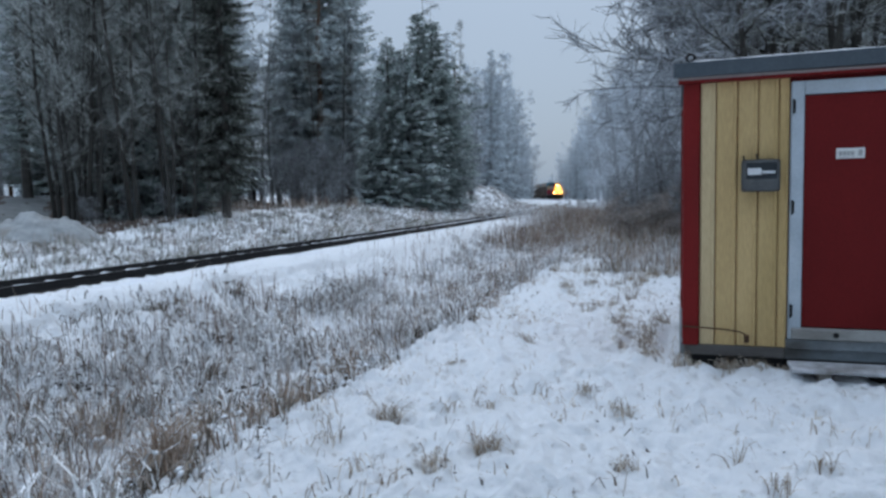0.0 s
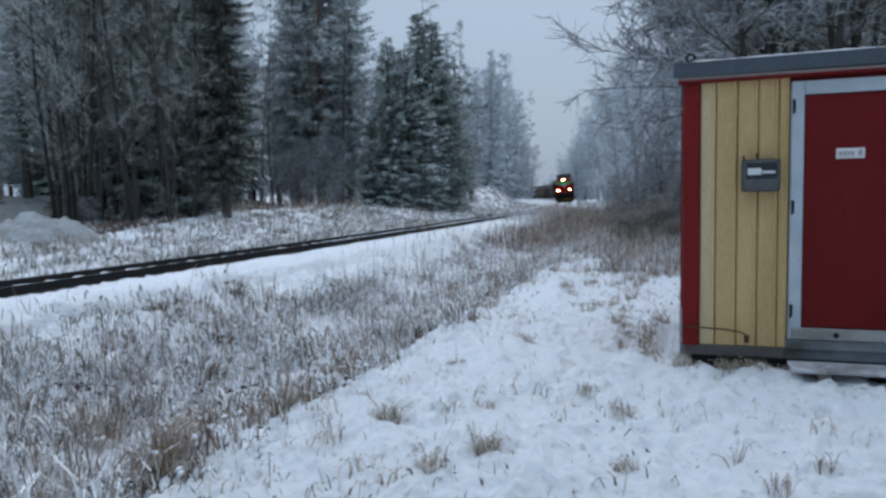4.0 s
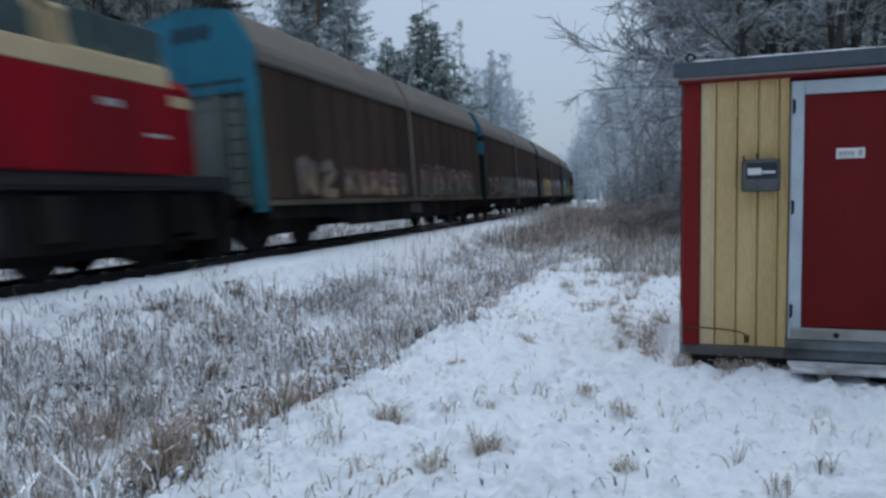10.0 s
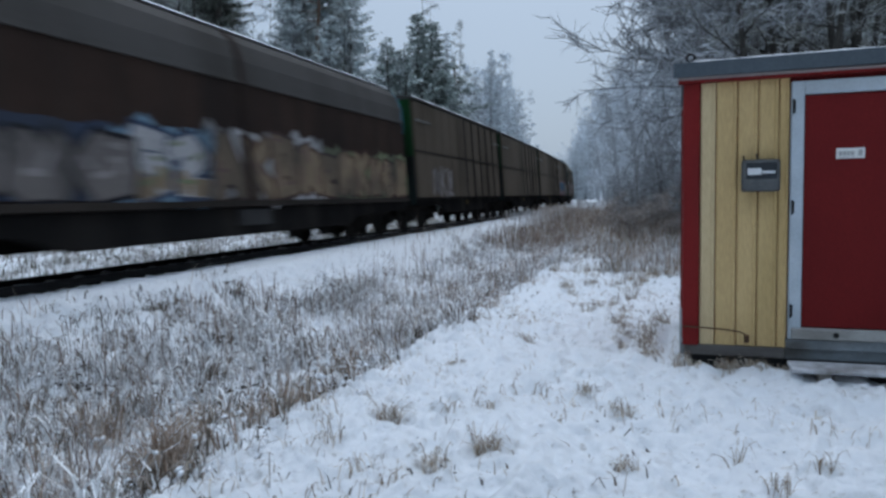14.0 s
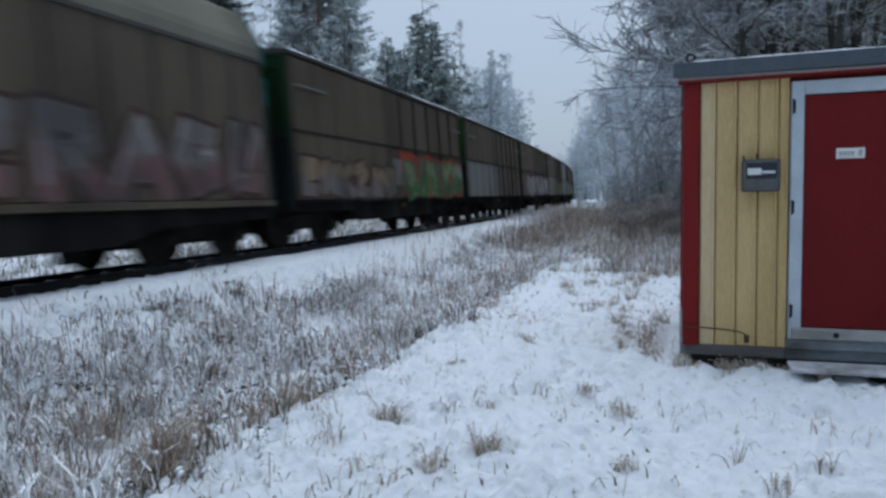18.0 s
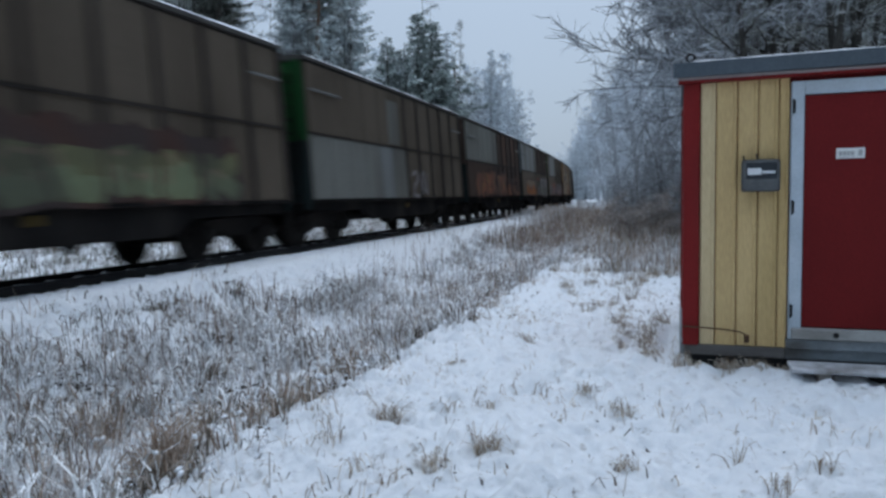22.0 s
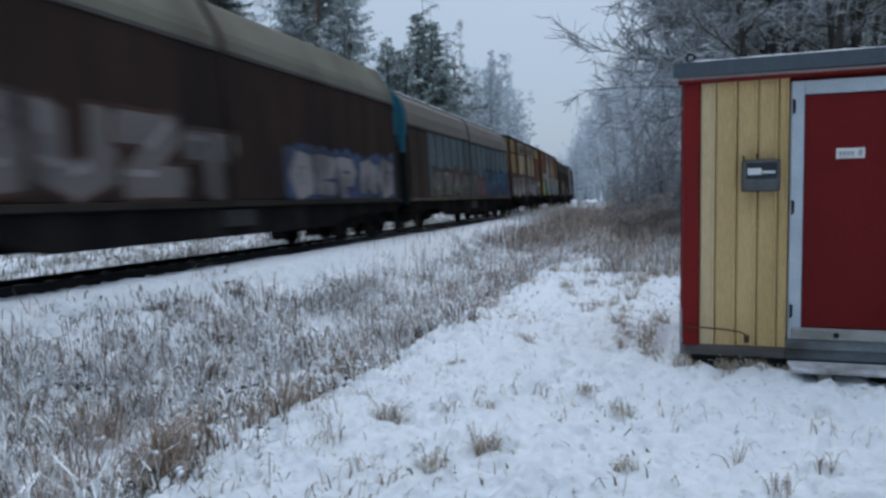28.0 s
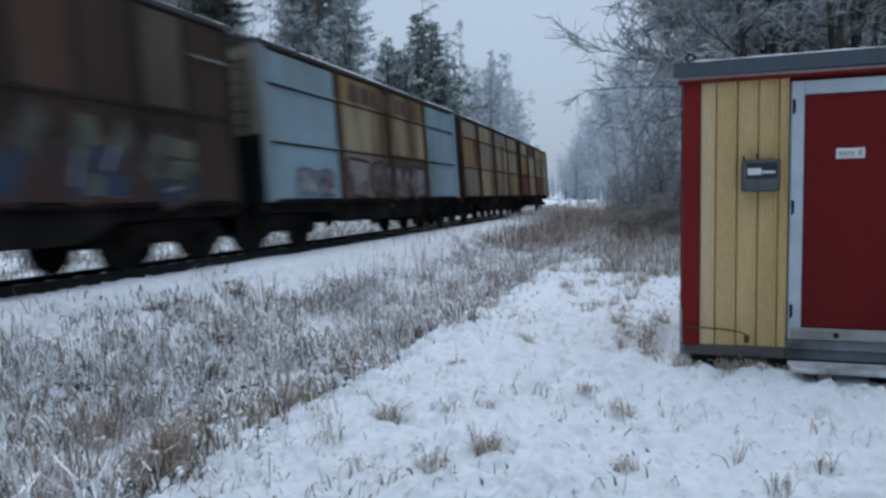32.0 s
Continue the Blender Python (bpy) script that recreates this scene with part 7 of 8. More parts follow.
def roof_snow(root, e, w, z, seed):
    sn = Mesh()
    n = 24
    for i in range(n + 1):
        x = -e + 2 * e * i / n
        for y, q in ((w, 0.0), (w * 0.985, 0.04), (0.0, 0.045), (-w * 0.985, 0.04), (-w, 0.0)):
            zz = z + (0.12 * (1 - (abs(y) / w) ** 2)) + q * (0.6 + 0.8 * noise.noise(Vector((x * 0.9, y, seed))))
            sn.v.append((x, y, zz))
    for i in range(n):
        for j in range(4):
            a = i * 5 + j
            sn.face((a, a + 1, a + 6, a + 5))
    part("snow_layer", sn, SNOW, root, "thin snow on the roof", smooth=True)


def flat_wagon_body(root, L, ends, roof, zt=4.45, seed=0, foot=None):
    e = L / 2 - 0.54
    part("shell", Mesh().box(-e, e, -1.385, 1.385, 1.03, zt), BODY_DARK, root)
    part("roof", Mesh().prism([(-1.47, zt - 0.03), (1.47, zt - 0.03), (1.49, zt + 0.05), (1.2, zt + 0.11), (0.6, zt + 0.16), (-0.6, zt + 0.16), (-1.2, zt + 0.11), (-1.49, zt + 0.05)], "x", -e - 0.08, e + 0.08), roof, root, "low arched roof")
    roof_snow(root, e, 1.49, zt + 0.052, seed)
    end_wall(root, L, e, zt - 0.04, ends, ends, low=foot, split=1.9, deep=foot or END_GRIME_SHADE)
    underframe(root, L)
    bogies(root, (L / 2 - 1.75, -L / 2 + 1.95), 2.0, 0.46, BG_WAGON, WS_WAGON)
    return e


def panel_row(root, xs, z0, z1, mats, y0=1.387, y1=1.448, name="panel"):
    for i in range(len(xs) - 1):
        a, b = min(xs[i], xs[i + 1]) + 0.012, max(xs[i], xs[i + 1]) - 0.012
        part(name, Mesh().box(a, b, y0, y1, z0, z1, c=0.008), mats[i % len(mats)], root)
        part(name, Mesh().box(a, b, -y1, -y0, z0, z1, c=0.008), mats[i % len(mats)], root)


def build_b(label, t0, t1, ends=None, up=None, low=None, up_r=None, low_r=None, seed=0, roof=None):
    """Covered bogie wagon: a smooth sliding door on the leading half, ribbed bays behind."""
    L = (t1 - t0) * V_TRAIN
    root = thing("covered_goods_wagon", pose(0, 0, 0), label, "freight wagon", "covered wagons")
    e = flat_wagon_body(root, L, ends or GREEN_END, roof or ROOF_DARK, seed=seed)
    up, low = up or [TAUPE], low or [TAUPE]
    up_r, low_r = up_r or [TAUPE], low_r or [TAUPE]
    fx = list(np.linspace(e - 0.02, 0.03, 7))
    panel_row(root, fx, 1.10, 2.66, low, 1.387, 1.452, "door_panel")
    panel_row(root, fx, 2.70, 4.36, up, 1.387, 1.452, "door_panel")
    rx = list(np.linspace(-0.03, -e + 0.02, 6))
    panel_row(root, rx, 1.10, 2.66, low_r, 1.387, 1.425)
    panel_row(root, rx, 2.70, 4.36, up_r, 1.387, 1.425)
    for x in rx:
        pair("rib", x - 0.075, x + 0.075, 1.427, 1.466, 1.06, 4.40, RIB_DARK, root, c=0.008)
    pair("waist_rail", -e, e, 1.453, 1.475, 2.645, 2.71, RIB_DARK, root)
    pair("bottom_rail", -e, e, 1.40, 1.465, 1.035, 1.095, LOCO_DARK, root)
    for sg in (1, -1):
        for xa, xb in ((e - 0.15, e - 1.6), (-e + 1.15, -e + 0.15)):
            gr = Mesh()
            rough_tube(gr, [Vector((xa, sg * 1.45, 3.72)), Vector((xa, sg * 1.505, 3.72)), Vector((xb, sg * 1.505, 3.72)), Vector((xb, sg * 1.45, 3.72))], [0.03] * 4, 6)
            part("grab_bar", gr, GREY_LIGHT, root)
    RIDES.append((root, (t0 + t1) / 2))
    return root, e


def build_c(label, t0, t1, mats, ends=None, seed=0, corner=None):
    """Covered bogie wagon of four wide bays divided by heavy posts."""
    L = (t1 - t0) * V_TRAIN
    root = thing("covered_goods_wagon", pose(0, 0, 0), label, "freight wagon", "covered wagons")
    e = flat_wagon_body(root, L, ends or BROWN_RED, ROOF_DARK, seed=seed, foot=END_GRIME_SHADE if corner else mats[4])
    xs = [e - 0.02, 3.4, 0.08, -3.3, -e + 0.02]
    for i in range(4):
        row = mats[i]
        for (z0, z1), mt in zip(((1.12, 2.36), (2.40, 3.62), (3.66, 4.34)), row):
            proud = 1.455 if i in (1, 2) else 1.43
            panel_row(root, [xs[i], xs[i + 1]], z0, z1, [mt], 1.387, proud, "door_panel" if i in (1, 2) else "panel")
    for i, x in enumerate(xs):
        pair("post", x - 0.13, x + 0.13, 1.387, 1.49, 1.06, 4.40, corner if corner and i in (0, 4) else mats[4], root, c=0.012)
    for i in range(4):
        for z, mt in ((2.38, mats[i][0]), (3.64, mats[i][1])):
            pair("waist_ledge", xs[i + 1] + 0.14, xs[i] - 0.14, 1.456, 1.486, z - 0.01, z + 0.05, mt, root, c=0.006)
            # dark strip below the ledge, painted in place of its cast shade
            pair("ledge_shade", xs[i + 1] + 0.14, xs[i] - 0.14, 1.456, 1.462, z - 0.06, z - 0.012, BROWN_DEEP, root)
    if not corner:
        rnd = random.Random(seed)
        for x in xs[1:4]:
            for a, b in ((0.13, rnd.uniform(0.3, 0.6)), (-rnd.uniform(0.3, 0.6), -0.13)):
                patch(root, x + max(a, b), x + min(a, b), 1.13, rnd.uniform(1.5, 2.3), "rust", 1.4575, 0.22, int(x * 10) + seed)
                patch(root, x + max(a, b) * 0.8, x + min(a, b) * 0.8, 2.5, rnd.uniform(2.7, 3.4), "rust", 1.4575, 0.18, int(x * 7) + seed)
    pair("bottom_rail", -e, e, 1.40, 1.47, 1.035, 1.11, LOCO_DARK, root)
    RIDES.append((root, (t0 + t1) / 2))
    return root, e


def build_a(label, t0, t1, tall=True, wall=None, roof=None, ends=None, alt=None, seed=0, light_rail=None, post=None):
    """Long sliding-wall wagon; the upper part of each wall curves over into the roof."""
    L = (t1 - t0) * V_TRAIN
    root = thing("sliding_wall_wagon", pose(0, 0, 0), label, "freight wagon", "sliding wall wagons")
    e = L / 2 - 0.54
    ze = 4.0 if tall else 3.50
    arc = [(1.455, ze), (1.445, ze + 0.24), (1.40, ze + 0.40), (1.10, ze + 0.98), (1.02, ze + 1.08), (0.25, ze + 1.24)] if tall else [(1.455, ze), (1.44, ze + 0.42), (1.34, ze + 0.80), (1.12, ze + 1.04), (0.70, ze + 1.15), (0.25, ze + 1.19)]
    top = arc[-1][1] + 0.02
    part("shell", Mesh().prism([(-1.37, 1.03), (1.37, 1.03)] + [(y - 0.05, z - 0.03) for y, z in arc] + [(-y + 0.05, z - 0.03) for y, z in arc[::-1]], "x", -e, e), BODY_DARK, root)
    wall, roof, ends = wall or BROWN, roof or ROOF_TAUPE, ends or TURQUOISE
    for x0, x1, half in ((0.10, e - 0.06, 0), (-e + 0.06, -0.10, 1)):
        n = 8
        xs = np.linspace(x0, x1, n + 1)
        for i in range(n):
            mt = alt[1] if alt and (i + half * n) in alt[0] else wall
            for sg in (1, -1):
                y0, y1 = sorted((sg * 1.372, sg * 1.448))
                part("wall_panel", Mesh().box(xs[i] + 0.004, xs[i + 1] - 0.004, y0, y1, 1.12, ze - 0.02, c=0.006), mt, root)
        for x in xs:
            pair("rib", x - 0.03, x + 0.03, 1.449, 1.463, 1.12, ze - 0.03, RIB_DARK, root, c=0.008)
        for sg in (1, -1):
            outer = [(sg * y, z) for y, z in arc]
            inner = [(sg * (y - 0.045), z - 0.012) for y, z in arc[::-1]]
            part("roof_panel", Mesh().prism(outer + inner, "x", x0, x1), roof, root, "curved roof panel")
            y0, y1 = sorted((sg * 1.44, sg * 1.49))
            part("eaves_rail", Mesh().box(x0, x1, y0, y1, ze - 0.05, ze + 0.03, c=0.008), light_rail or ROOF_DARK, root)
    part("ridge", Mesh().prism([(-0.27, top - 0.05), (0.27, top - 0.05), (0.24, top + 0.02), (-0.24, top + 0.02)], "x", -e, e), ROOF_DARK, root)
    mid = Mesh()
    for sg in (1, -1):
        y0, y1 = sorted((sg * 1.375, sg * 1.50))
        mid.box(-0.098, 0.098, y0, y1, 1.08, ze + 0.02, c=0.01)
        mid.prism([(sg * (y + 0.025), z + 0.012) for y, z in arc] + [(sg * (y - 0.03), z - 0.012) for y, z in arc[::-1]], "x", -0.07, 0.07)
    part("middle_post", mid, wall if wall in (BROWN_DEEP, BROWN_BLACK) else ROOF_TAUPE if tall else wall, root)
    pair("bottom_rail", -e, e, 1.38, 1.50, 0.98, 1.10, RIB_DARK if wall in (BROWN_DEEP, BROWN_BLACK) else TAUPE_DARK, root, c=0.01)
    base = ze - 0.35 if post or not tall else ze - 0.06
    gable = [(-1.42, base), (1.42, base)] + [(y - 0.02, z) for y, z in arc] + [(-y + 0.02, z) for y, z in arc[::-1]]
    end_wall(root, L, e, ze - 0.3, ends, END_PALE if post else END_GRIME_SHADE if tall else BODY_DARK, gable, tall, post or (TURQ_DIRT_SHADE if tall else END_GRIME_SHADE))
    me = Mesh()
    me.box(-e, e, -0.3, 0.3, 0.7, 0.97)
    part("underframe", me, LOCO_DARK, root, "black centre beam")
    for sx in (1, -1):
        part("bogie_bolster", Mesh().box(*sorted((sx * (e - 0.2), sx * (e - 3.4))), -0.62, 0.62, 0.34, 0.98), LOCO_DARK, root)
    belly = [(-e, 0.97), (-e, 0.72), (-e + 3.3, 0.66), (-e + 4.2, 0.42), (e - 4.2, 0.40), (e - 3.3, 0.66), (e, 0.72), (e, 0.97)]
    for sg in (1, -1):
        part("side_frame", Mesh().prism(belly, "y", *sorted((sg * 1.28, sg * 1.38))), LOCO_DARK, root, "deep black side frame")
    for q in (5.3, 6.8):
        x = -L / 2 + q
        part("brake_gear", Mesh().prism([(x - 0.25, 0.66), (x - 0.12, 0.22), (x + 0.12, 0.22), (x + 0.25, 0.66)], "y", 0.85, 1.1), LOCO_DARK, root)
    pair("tool_box", -0.7, 0.5, 1.382, 1.45, 0.60, 0.93, TANK_GREY, root, c=0.01)
    buffers(root, L)
    if not tall:
        roof_snow(root, e - 0.1, 1.10, top - 0.10, seed)
    bogies(root, (L / 2 - 2.1, -L / 2 + 2.3), 2.0, 0.46, BG_WAGON, WS_WAGON)
    RIDES.append((root, (t0 + t1) / 2))
    return root, e, ze


build_loco(LOCO_WHITE, "red diesel locomotive with pale grey trim and lit headlights", True, 8.212)
build_loco(LOCO_CREAM, "red diesel locomotive with cream trim, coupled behind another", False, 8.896, 0.3)

# the coupled wagons in order, with the moments at which their ends pass one point of the line
r, e, z = build_a("brown sliding-wall wagon with turquoise ends and reddish graffiti", 9.575, 10.485, True, BROWN, ROOF_TAUPE, seed=1, post=(POST_BLUE, TURQ_DIRT_SHADE))
for y in (-0.42, -0.1, 0.22):
    part("emblem_bar", Mesh().prism([(y, 4.55), (y + 0.24, 4.55), (y + 0.32, 4.85), (y + 0.08, 4.85)], "x", e + 0.121, e + 0.125), SPRAY["navy"], r)
graffiti(r, 7.6, 5.6, 1.15, 2.2, "52", "grey", "umber", None, "tan", fat=0.12)
graffiti(r, 5.2, 0.6, 1.15, 1.95, "415236", "rose", "umber", "umber", "tan", "silver", 0.17)
graffiti(r, -0.8, -7.6, 1.15, 2.15, "3142561", "rose", "umber", "grey", "moss", "silver", 0.17)
r, e, z = build_a("brown sliding-wall wagon with pale scrawls along its foot", 10.485, 11.365, True, BROWN, ROOF_TAUPE, seed=2)
graffiti(r, 7.9, 5.2, 1.15, 2.1, "265", "grey", None, None, "rose", fat=0.11)
graffiti(r, 4.8, -0.2, 1.15, 2.1, "541326", "moss", "umber", "grey", "grey", "silver", 0.16)
graffiti(r, -0.4, -7.8, 1.12, 2.1, "4352164", "silver", "grey", "grey", "moss", None, 0.2)
r, e, z = build_a("brown sliding-wall wagon with blue, yellow and red graffiti", 11.365, 12.26, True, BROWN, ROOF_TAUPE, TEAL_DULL, seed=3)
graffiti(r, 8.5, 6.2, 1.1, 2.0, "622", "violet", "navy", "violet", None, "white", 0.14)
patch(r, 6.4, 0.3, 1.1, 2.3, "violet", 1.466)
graffiti(r, 6.2, 0.5, 1.12, 2.22, "435363", "yellow", "yellow", "yellow", "tan", "violet", 0.24, 1.468)
graffiti(r, -0.5, -8.2, 1.1, 2.45, "R4B361", "white", "navy", "blue", "tan", "red", 0.13)
graffiti(r, -0.9, -7.6, 1.15, 2.1, "1 2 4 ", "red", "black", None, "red", "sky", 0.14, 1.472)
r, e, z = build_a("dark sliding-wall wagon with green panels and cyan graffiti", 12.26, 13.14, True, BROWN, ROOF_TAUPE, TEAL_DULL, alt=(set(range(0, 6)) | set(range(9, 16)), GREEN_GREY), seed=4)
patch(r, 7.5, 6.4, 1.9, 2.6, "taupe")
graffiti(r, 7.4, 6.5, 2.2, 2.62, "2", "grey", None, None, fat=0.07, y=1.466)
graffiti(r, 6.9, 5.5, 1.12, 2.4, "65", "olive", "black", None, "olive", "lime", 0.2, 1.4645)
graffiti(r, 0.9, -0.1, 1.15, 2.4, "6", "olive", "moss", None, "olive", "lime", 0.2, 1.4645)
graffiti(r, 5.45, 0.75, 1.10, 2.60, "SPOR", "cyan", "black", "black", None, "white", 0.135, 1.468)
patch(r, 4.9, 4.1, 1.1, 1.3, "rose", 1.4725)
graffiti(r, 5.9, 5.2, 1.12, 1.9, "V", "cyan", "black", None, None, "sky", 0.2, 1.473)
graffiti(r, -1.3, -7.0, 1.15, 2.35, "4152", "orange", "black", None, "yellow", "mint", 0.13)
r, e, z = build_a("brown sliding-wall wagon with a low roof and pale graffiti", 13.14, 14.02, False, BROWN_DEEP, ROOF_DARK, TURQUOISE, seed=5)
patch(r, 7.8, 2.6, 1.15, 2.3, "navy", seed=1)
graffiti(r, 7.6, 3.2, 1.15, 2.2, "3516", "grey", "black", None, "grey", "silver", 0.22, 1.466)
graffiti(r, 3.4, 1.2, 1.12, 2.35, "62", "white", "navy", "sky", "tan", "mint", 0.16, 1.466)
graffiti(r, 1.2, -3.0, 1.12, 2.45, "A4B5", "tan", "umber", "white", "tan", "rose", 0.17, 1.466)
graffiti(r, -3.0, -8.5, 1.12, 2.3, "354161", "tan", "umber", "mint", "tan", "rose", 0.17, 1.466)

r, e = build_b("taupe covered wagon with green ends and faint scrawls", 14.02, 14.70, low_r=[TAUPE], seed=6)
graffiti(r, 5.0, 2.2, 1.12, 2.25, "541", "silver", None, None, fat=0.08, y=1.478)
build_b("plain taupe covered wagon with green ends", 14.70, 15.40, seed=7)
build_b("plain dirty taupe covered wagon", 15.40, 16.095, seed=8)
r, e = build_b("taupe covered wagon with blue and red graffiti", 16.095, 16.77, seed=9)
patch(r, 5.8, -1.75, 1.1, 2.44, "red", 1.478)
patch(r, 5.75, 0.65, 1.1, 2.38, "silver", 1.4786, 0.05)
patch(r, 0.62, -1.7, 1.1, 2.34, "silver", 1.4786, 0.05)
patch(r, 5.7, 0.72, 1.1, 2.33, "azure", 1.4792, 0.05)
patch(r, 0.55, -1.65, 1.1, 2.28, "azure", 1.4792, 0.05)
patch(r, 5.7, 0.7, 1.1, 1.55, "rose", 1.4798, 0.12)
patch(r, 0.55, -1.65, 1.1, 1.5, "rose", 1.4798, 0.12)
graffiti(r, 5.2, -1.2, 1.2, 1.9, "61 52", "navy", None, None, fat=0.06, y=1.4804)
graffiti(r, -2.0, -4.6, 1.1, 2.25, "25", "tan", "black", "umber", "moss", "rose", 0.16, 1.478)
r, e, z = build_a("brown sliding-wall wagon with pale scrawls and a light blue patch", 16.77, 17.64, True, TAUPE_DARK, ROOF_PALE, TEAL_DARK, seed=10)
graffiti(r, 8.1, 0.8, 1.2, 2.4, "514263", "rose", None, None, "grey", None, 0.09)
patch(r, -0.4, -1.2, 1.12, 2.6, "sky")
graffiti(r, -1.4, -8.3, 1.14, 2.6, "3RA61", "grey", "umber", None, "rose", "silver", 0.15)
bars(r, 6.5, 7.4, 2.1, 2.55, 1, LABEL_PALE, 1.4645)
r, e = build_b("taupe covered wagon with a large red and green graffiti", 17.64, 18.34, seed=11)
graffiti(r, 6.7, 0.8, 1.12, 2.1, "354216", "tan", "umber", None, "grey", "rose", 0.16, 1.478)
patch(r, 0.9, 0.1, 1.5, 2.3, "silver", 1.478)
graffiti(r, 0.1, -6.5, 1.12, 2.4, "61345", "mint", "green", "scarlet", "green", None, 0.14, 1.478)
patch(r, -5.9, -6.5, 1.4, 2.3, "silver", 1.486)
r, e = build_b("taupe covered wagon with pale grey repainted lower panels", 18.34, 19.0, low=[GREY_MID], seed=12)
for xa in (5.75, 4.6, 3.1, 1.9):
    part("pale_strip", Mesh().box(xa - 0.42, xa, 1.453, 1.458, 1.12, 2.64), GREY_LIGHT, r)
r, e = build_b("taupe covered wagon with large silver and red graffiti", 19.0, 19.66, seed=13)
patch(r, 5.0, -6.25, 1.1, 2.5, "red", 1.478, 0.12)
graffiti(r, 5.0, -6.3, 1.1, 2.5, "621R4A16", "silver", "black", None, "silver", "white", 0.19, 1.479)
r, e = build_b("grey covered wagon with dark lettering bars and green graffiti", 19.66, 20.33, up=[TAUPE], low=[TAUPE_GREY], up_r=[TAUPE, BROWN_RED, TAUPE, BROWN, TAUPE], seed=14)
bars(r, 0.2, 4.9, 3.42, 3.8, 7, TAUPE_DARK)
graffiti(r, -0.3, -6.4, 1.12, 2.35, "5431625", "green", "umber", None, "mint", "yellow", 0.15, 1.478)
r, e = build_b("grey covered wagon with blue-grey ends and patchy graffiti", 20.33, 21.01, ends=BLUE_GREY, up=[GREY_MID], low=[GREY_MID], low_r=[TAUPE, GREY_MID, GREY_MID, TAUPE], seed=15)
patch(r, 5.0, 3.75, 1.2, 2.6, "brick", 1.478, 0.1)
patch(r, 4.95, 3.72, 1.1, 2.25, "cobalt", 1.4786, 0.1)
patch(r, 5.05, 4.75, 1.12, 1.6, "tan", 1.4792)
graffiti(r, 4.9, 3.75, 1.3, 2.2, "5", "sky", None, None, None, "white", 0.07, 1.4795)
patch(r, 3.7, 2.75, 1.1, 2.6, "silver", 1.4788)
patch(r, 2.7, 1.65, 1.1, 2.35, "brick", 1.478, 0.1)
graffiti(r, 2.8, 1.9, 1.1, 2.35, "P", "cobalt", "navy", None, "tan", "sky", 0.22, 1.479)
patch(r, 0.3, -2.1, 1.1, 2.45, "red", 1.478, 0.08)
graffiti(r, 0.1, -2.1, 1.12, 2.25, "54", "green", "black", None, "rose", "mint", 0.17, 1.479)
for xa, xb in ((-2.15, -3.55), (-3.75, -4.85)):
    part("pale_strip", Mesh().box(xb, xa, 1.467, 1.471, 1.12, 2.55), GREY_LIGHT, r)
patch(r, -5.0, -6.2, 1.1, 2.4, "red", 1.478)
graffiti(r, -5.0, -6.1, 1.12, 2.1, "5", "green", "white", None, None, None, 0.2, 1.479)
r, e = build_b("taupe covered wagon with pale green graffiti", 21.01, 21.675, seed=16)
graffiti(r, 5.1, 1.6, 1.12, 2.3, "5B61", "mint", "umber", None, "mint", None, 0.17, 1.478)
patch(r, 0.9, -4.4, 1.1, 2.3, "umber", 1.478, 0.12)
graffiti(r, 0.8, -4.5, 1.08, 2.0, "63514", "sage", "umber", None, "mint", "tan", 0.2, 1.479)
r, e = build_b("taupe covered wagon with a pale grey patch", 21.675, 22.34, low=[GREY_MID, GREY_MID, GREY_MID, GREY_MID, GREY_LIGHT, GREY_MID], seed=17)
part("pale_strip", Mesh().box(0.5, 1.4, 1.453, 1.458, 2.74, 4.1), GREY_MID, r)
graffiti(r, -0.2, -1.9, 1.1, 2.05, "25", "silver", None, None, fat=0.07, y=1.478)
r, e = build_b("brown covered wagon with grey upper panels and rusty graffiti", 22.34, 23.0, ends=BROWN, up=[GREY_MID], low=[BROWN], up_r=[BROWN, BROWN_RED], low_r=[BROWN], seed=18)
graffiti(r, 5.1, 0.7, 1.12, 2.3, "6A34", "rust", "umber", None, "rust", "ochre", 0.16, 1.478)
graffiti(r, 0.4, -1.8, 1.12, 2.3, "34", "rust", "umber", None, "rust", "ochre", 0.17, 1.478)
graffiti(r, -2.2, -5.4, 1.12, 2.2, "152", "umber", None, None, "rust", None, 0.1, 1.478)
r, e = build_b("brown covered wagon with grey-blue ends and worn pink graffiti", 23.0, 23.665, ends=BLUE_GREY, up=[GREY_LIGHT, GREY_MID], low=[TAUPE], up_r=[BROWN], low_r=[TAUPE], seed=19)
graffiti(r, 5.1, 0.4, 1.12, 2.2, "53416", "tan", "umber", None, "orange", "rose", 0.17, 1.478)
patch(r, 0.0, -1.2, 2.15, 2.35, "brick", 1.478)
graffiti(r, -0.2, -2.0, 1.12, 2.1, "16", "moss", None, None, "grey", None, 0.12, 1.478)
graffiti(r, -2.0, -5.6, 1.08, 2.3, "62A", "grey", "umber", "grey", "moss", "silver", 0.14, 1.478)
r, e = build_b("taupe covered wagon with grey upper panels and red scrawls", 23.665, 24.315, up=[TAUPE, GREY_MID, GREY_LIGHT, GREY_MID, GREY_LIGHT, GREY_MID], seed=20)
graffiti(r, 6.2, 3.9, 1.12, 1.9, "25", "grey", None, None, fat=0.06, y=1.478)
graffiti(r, 3.8, -0.2, 1.1, 2.25, "14A", "rust", None, None, "rose", "red", 0.13, 1.478)
graffiti(r, -0.3, -5.6, 1.1, 2.1, "63B526", "taupe", "umber", None, "rose", "moss", 0.2, 1.478)
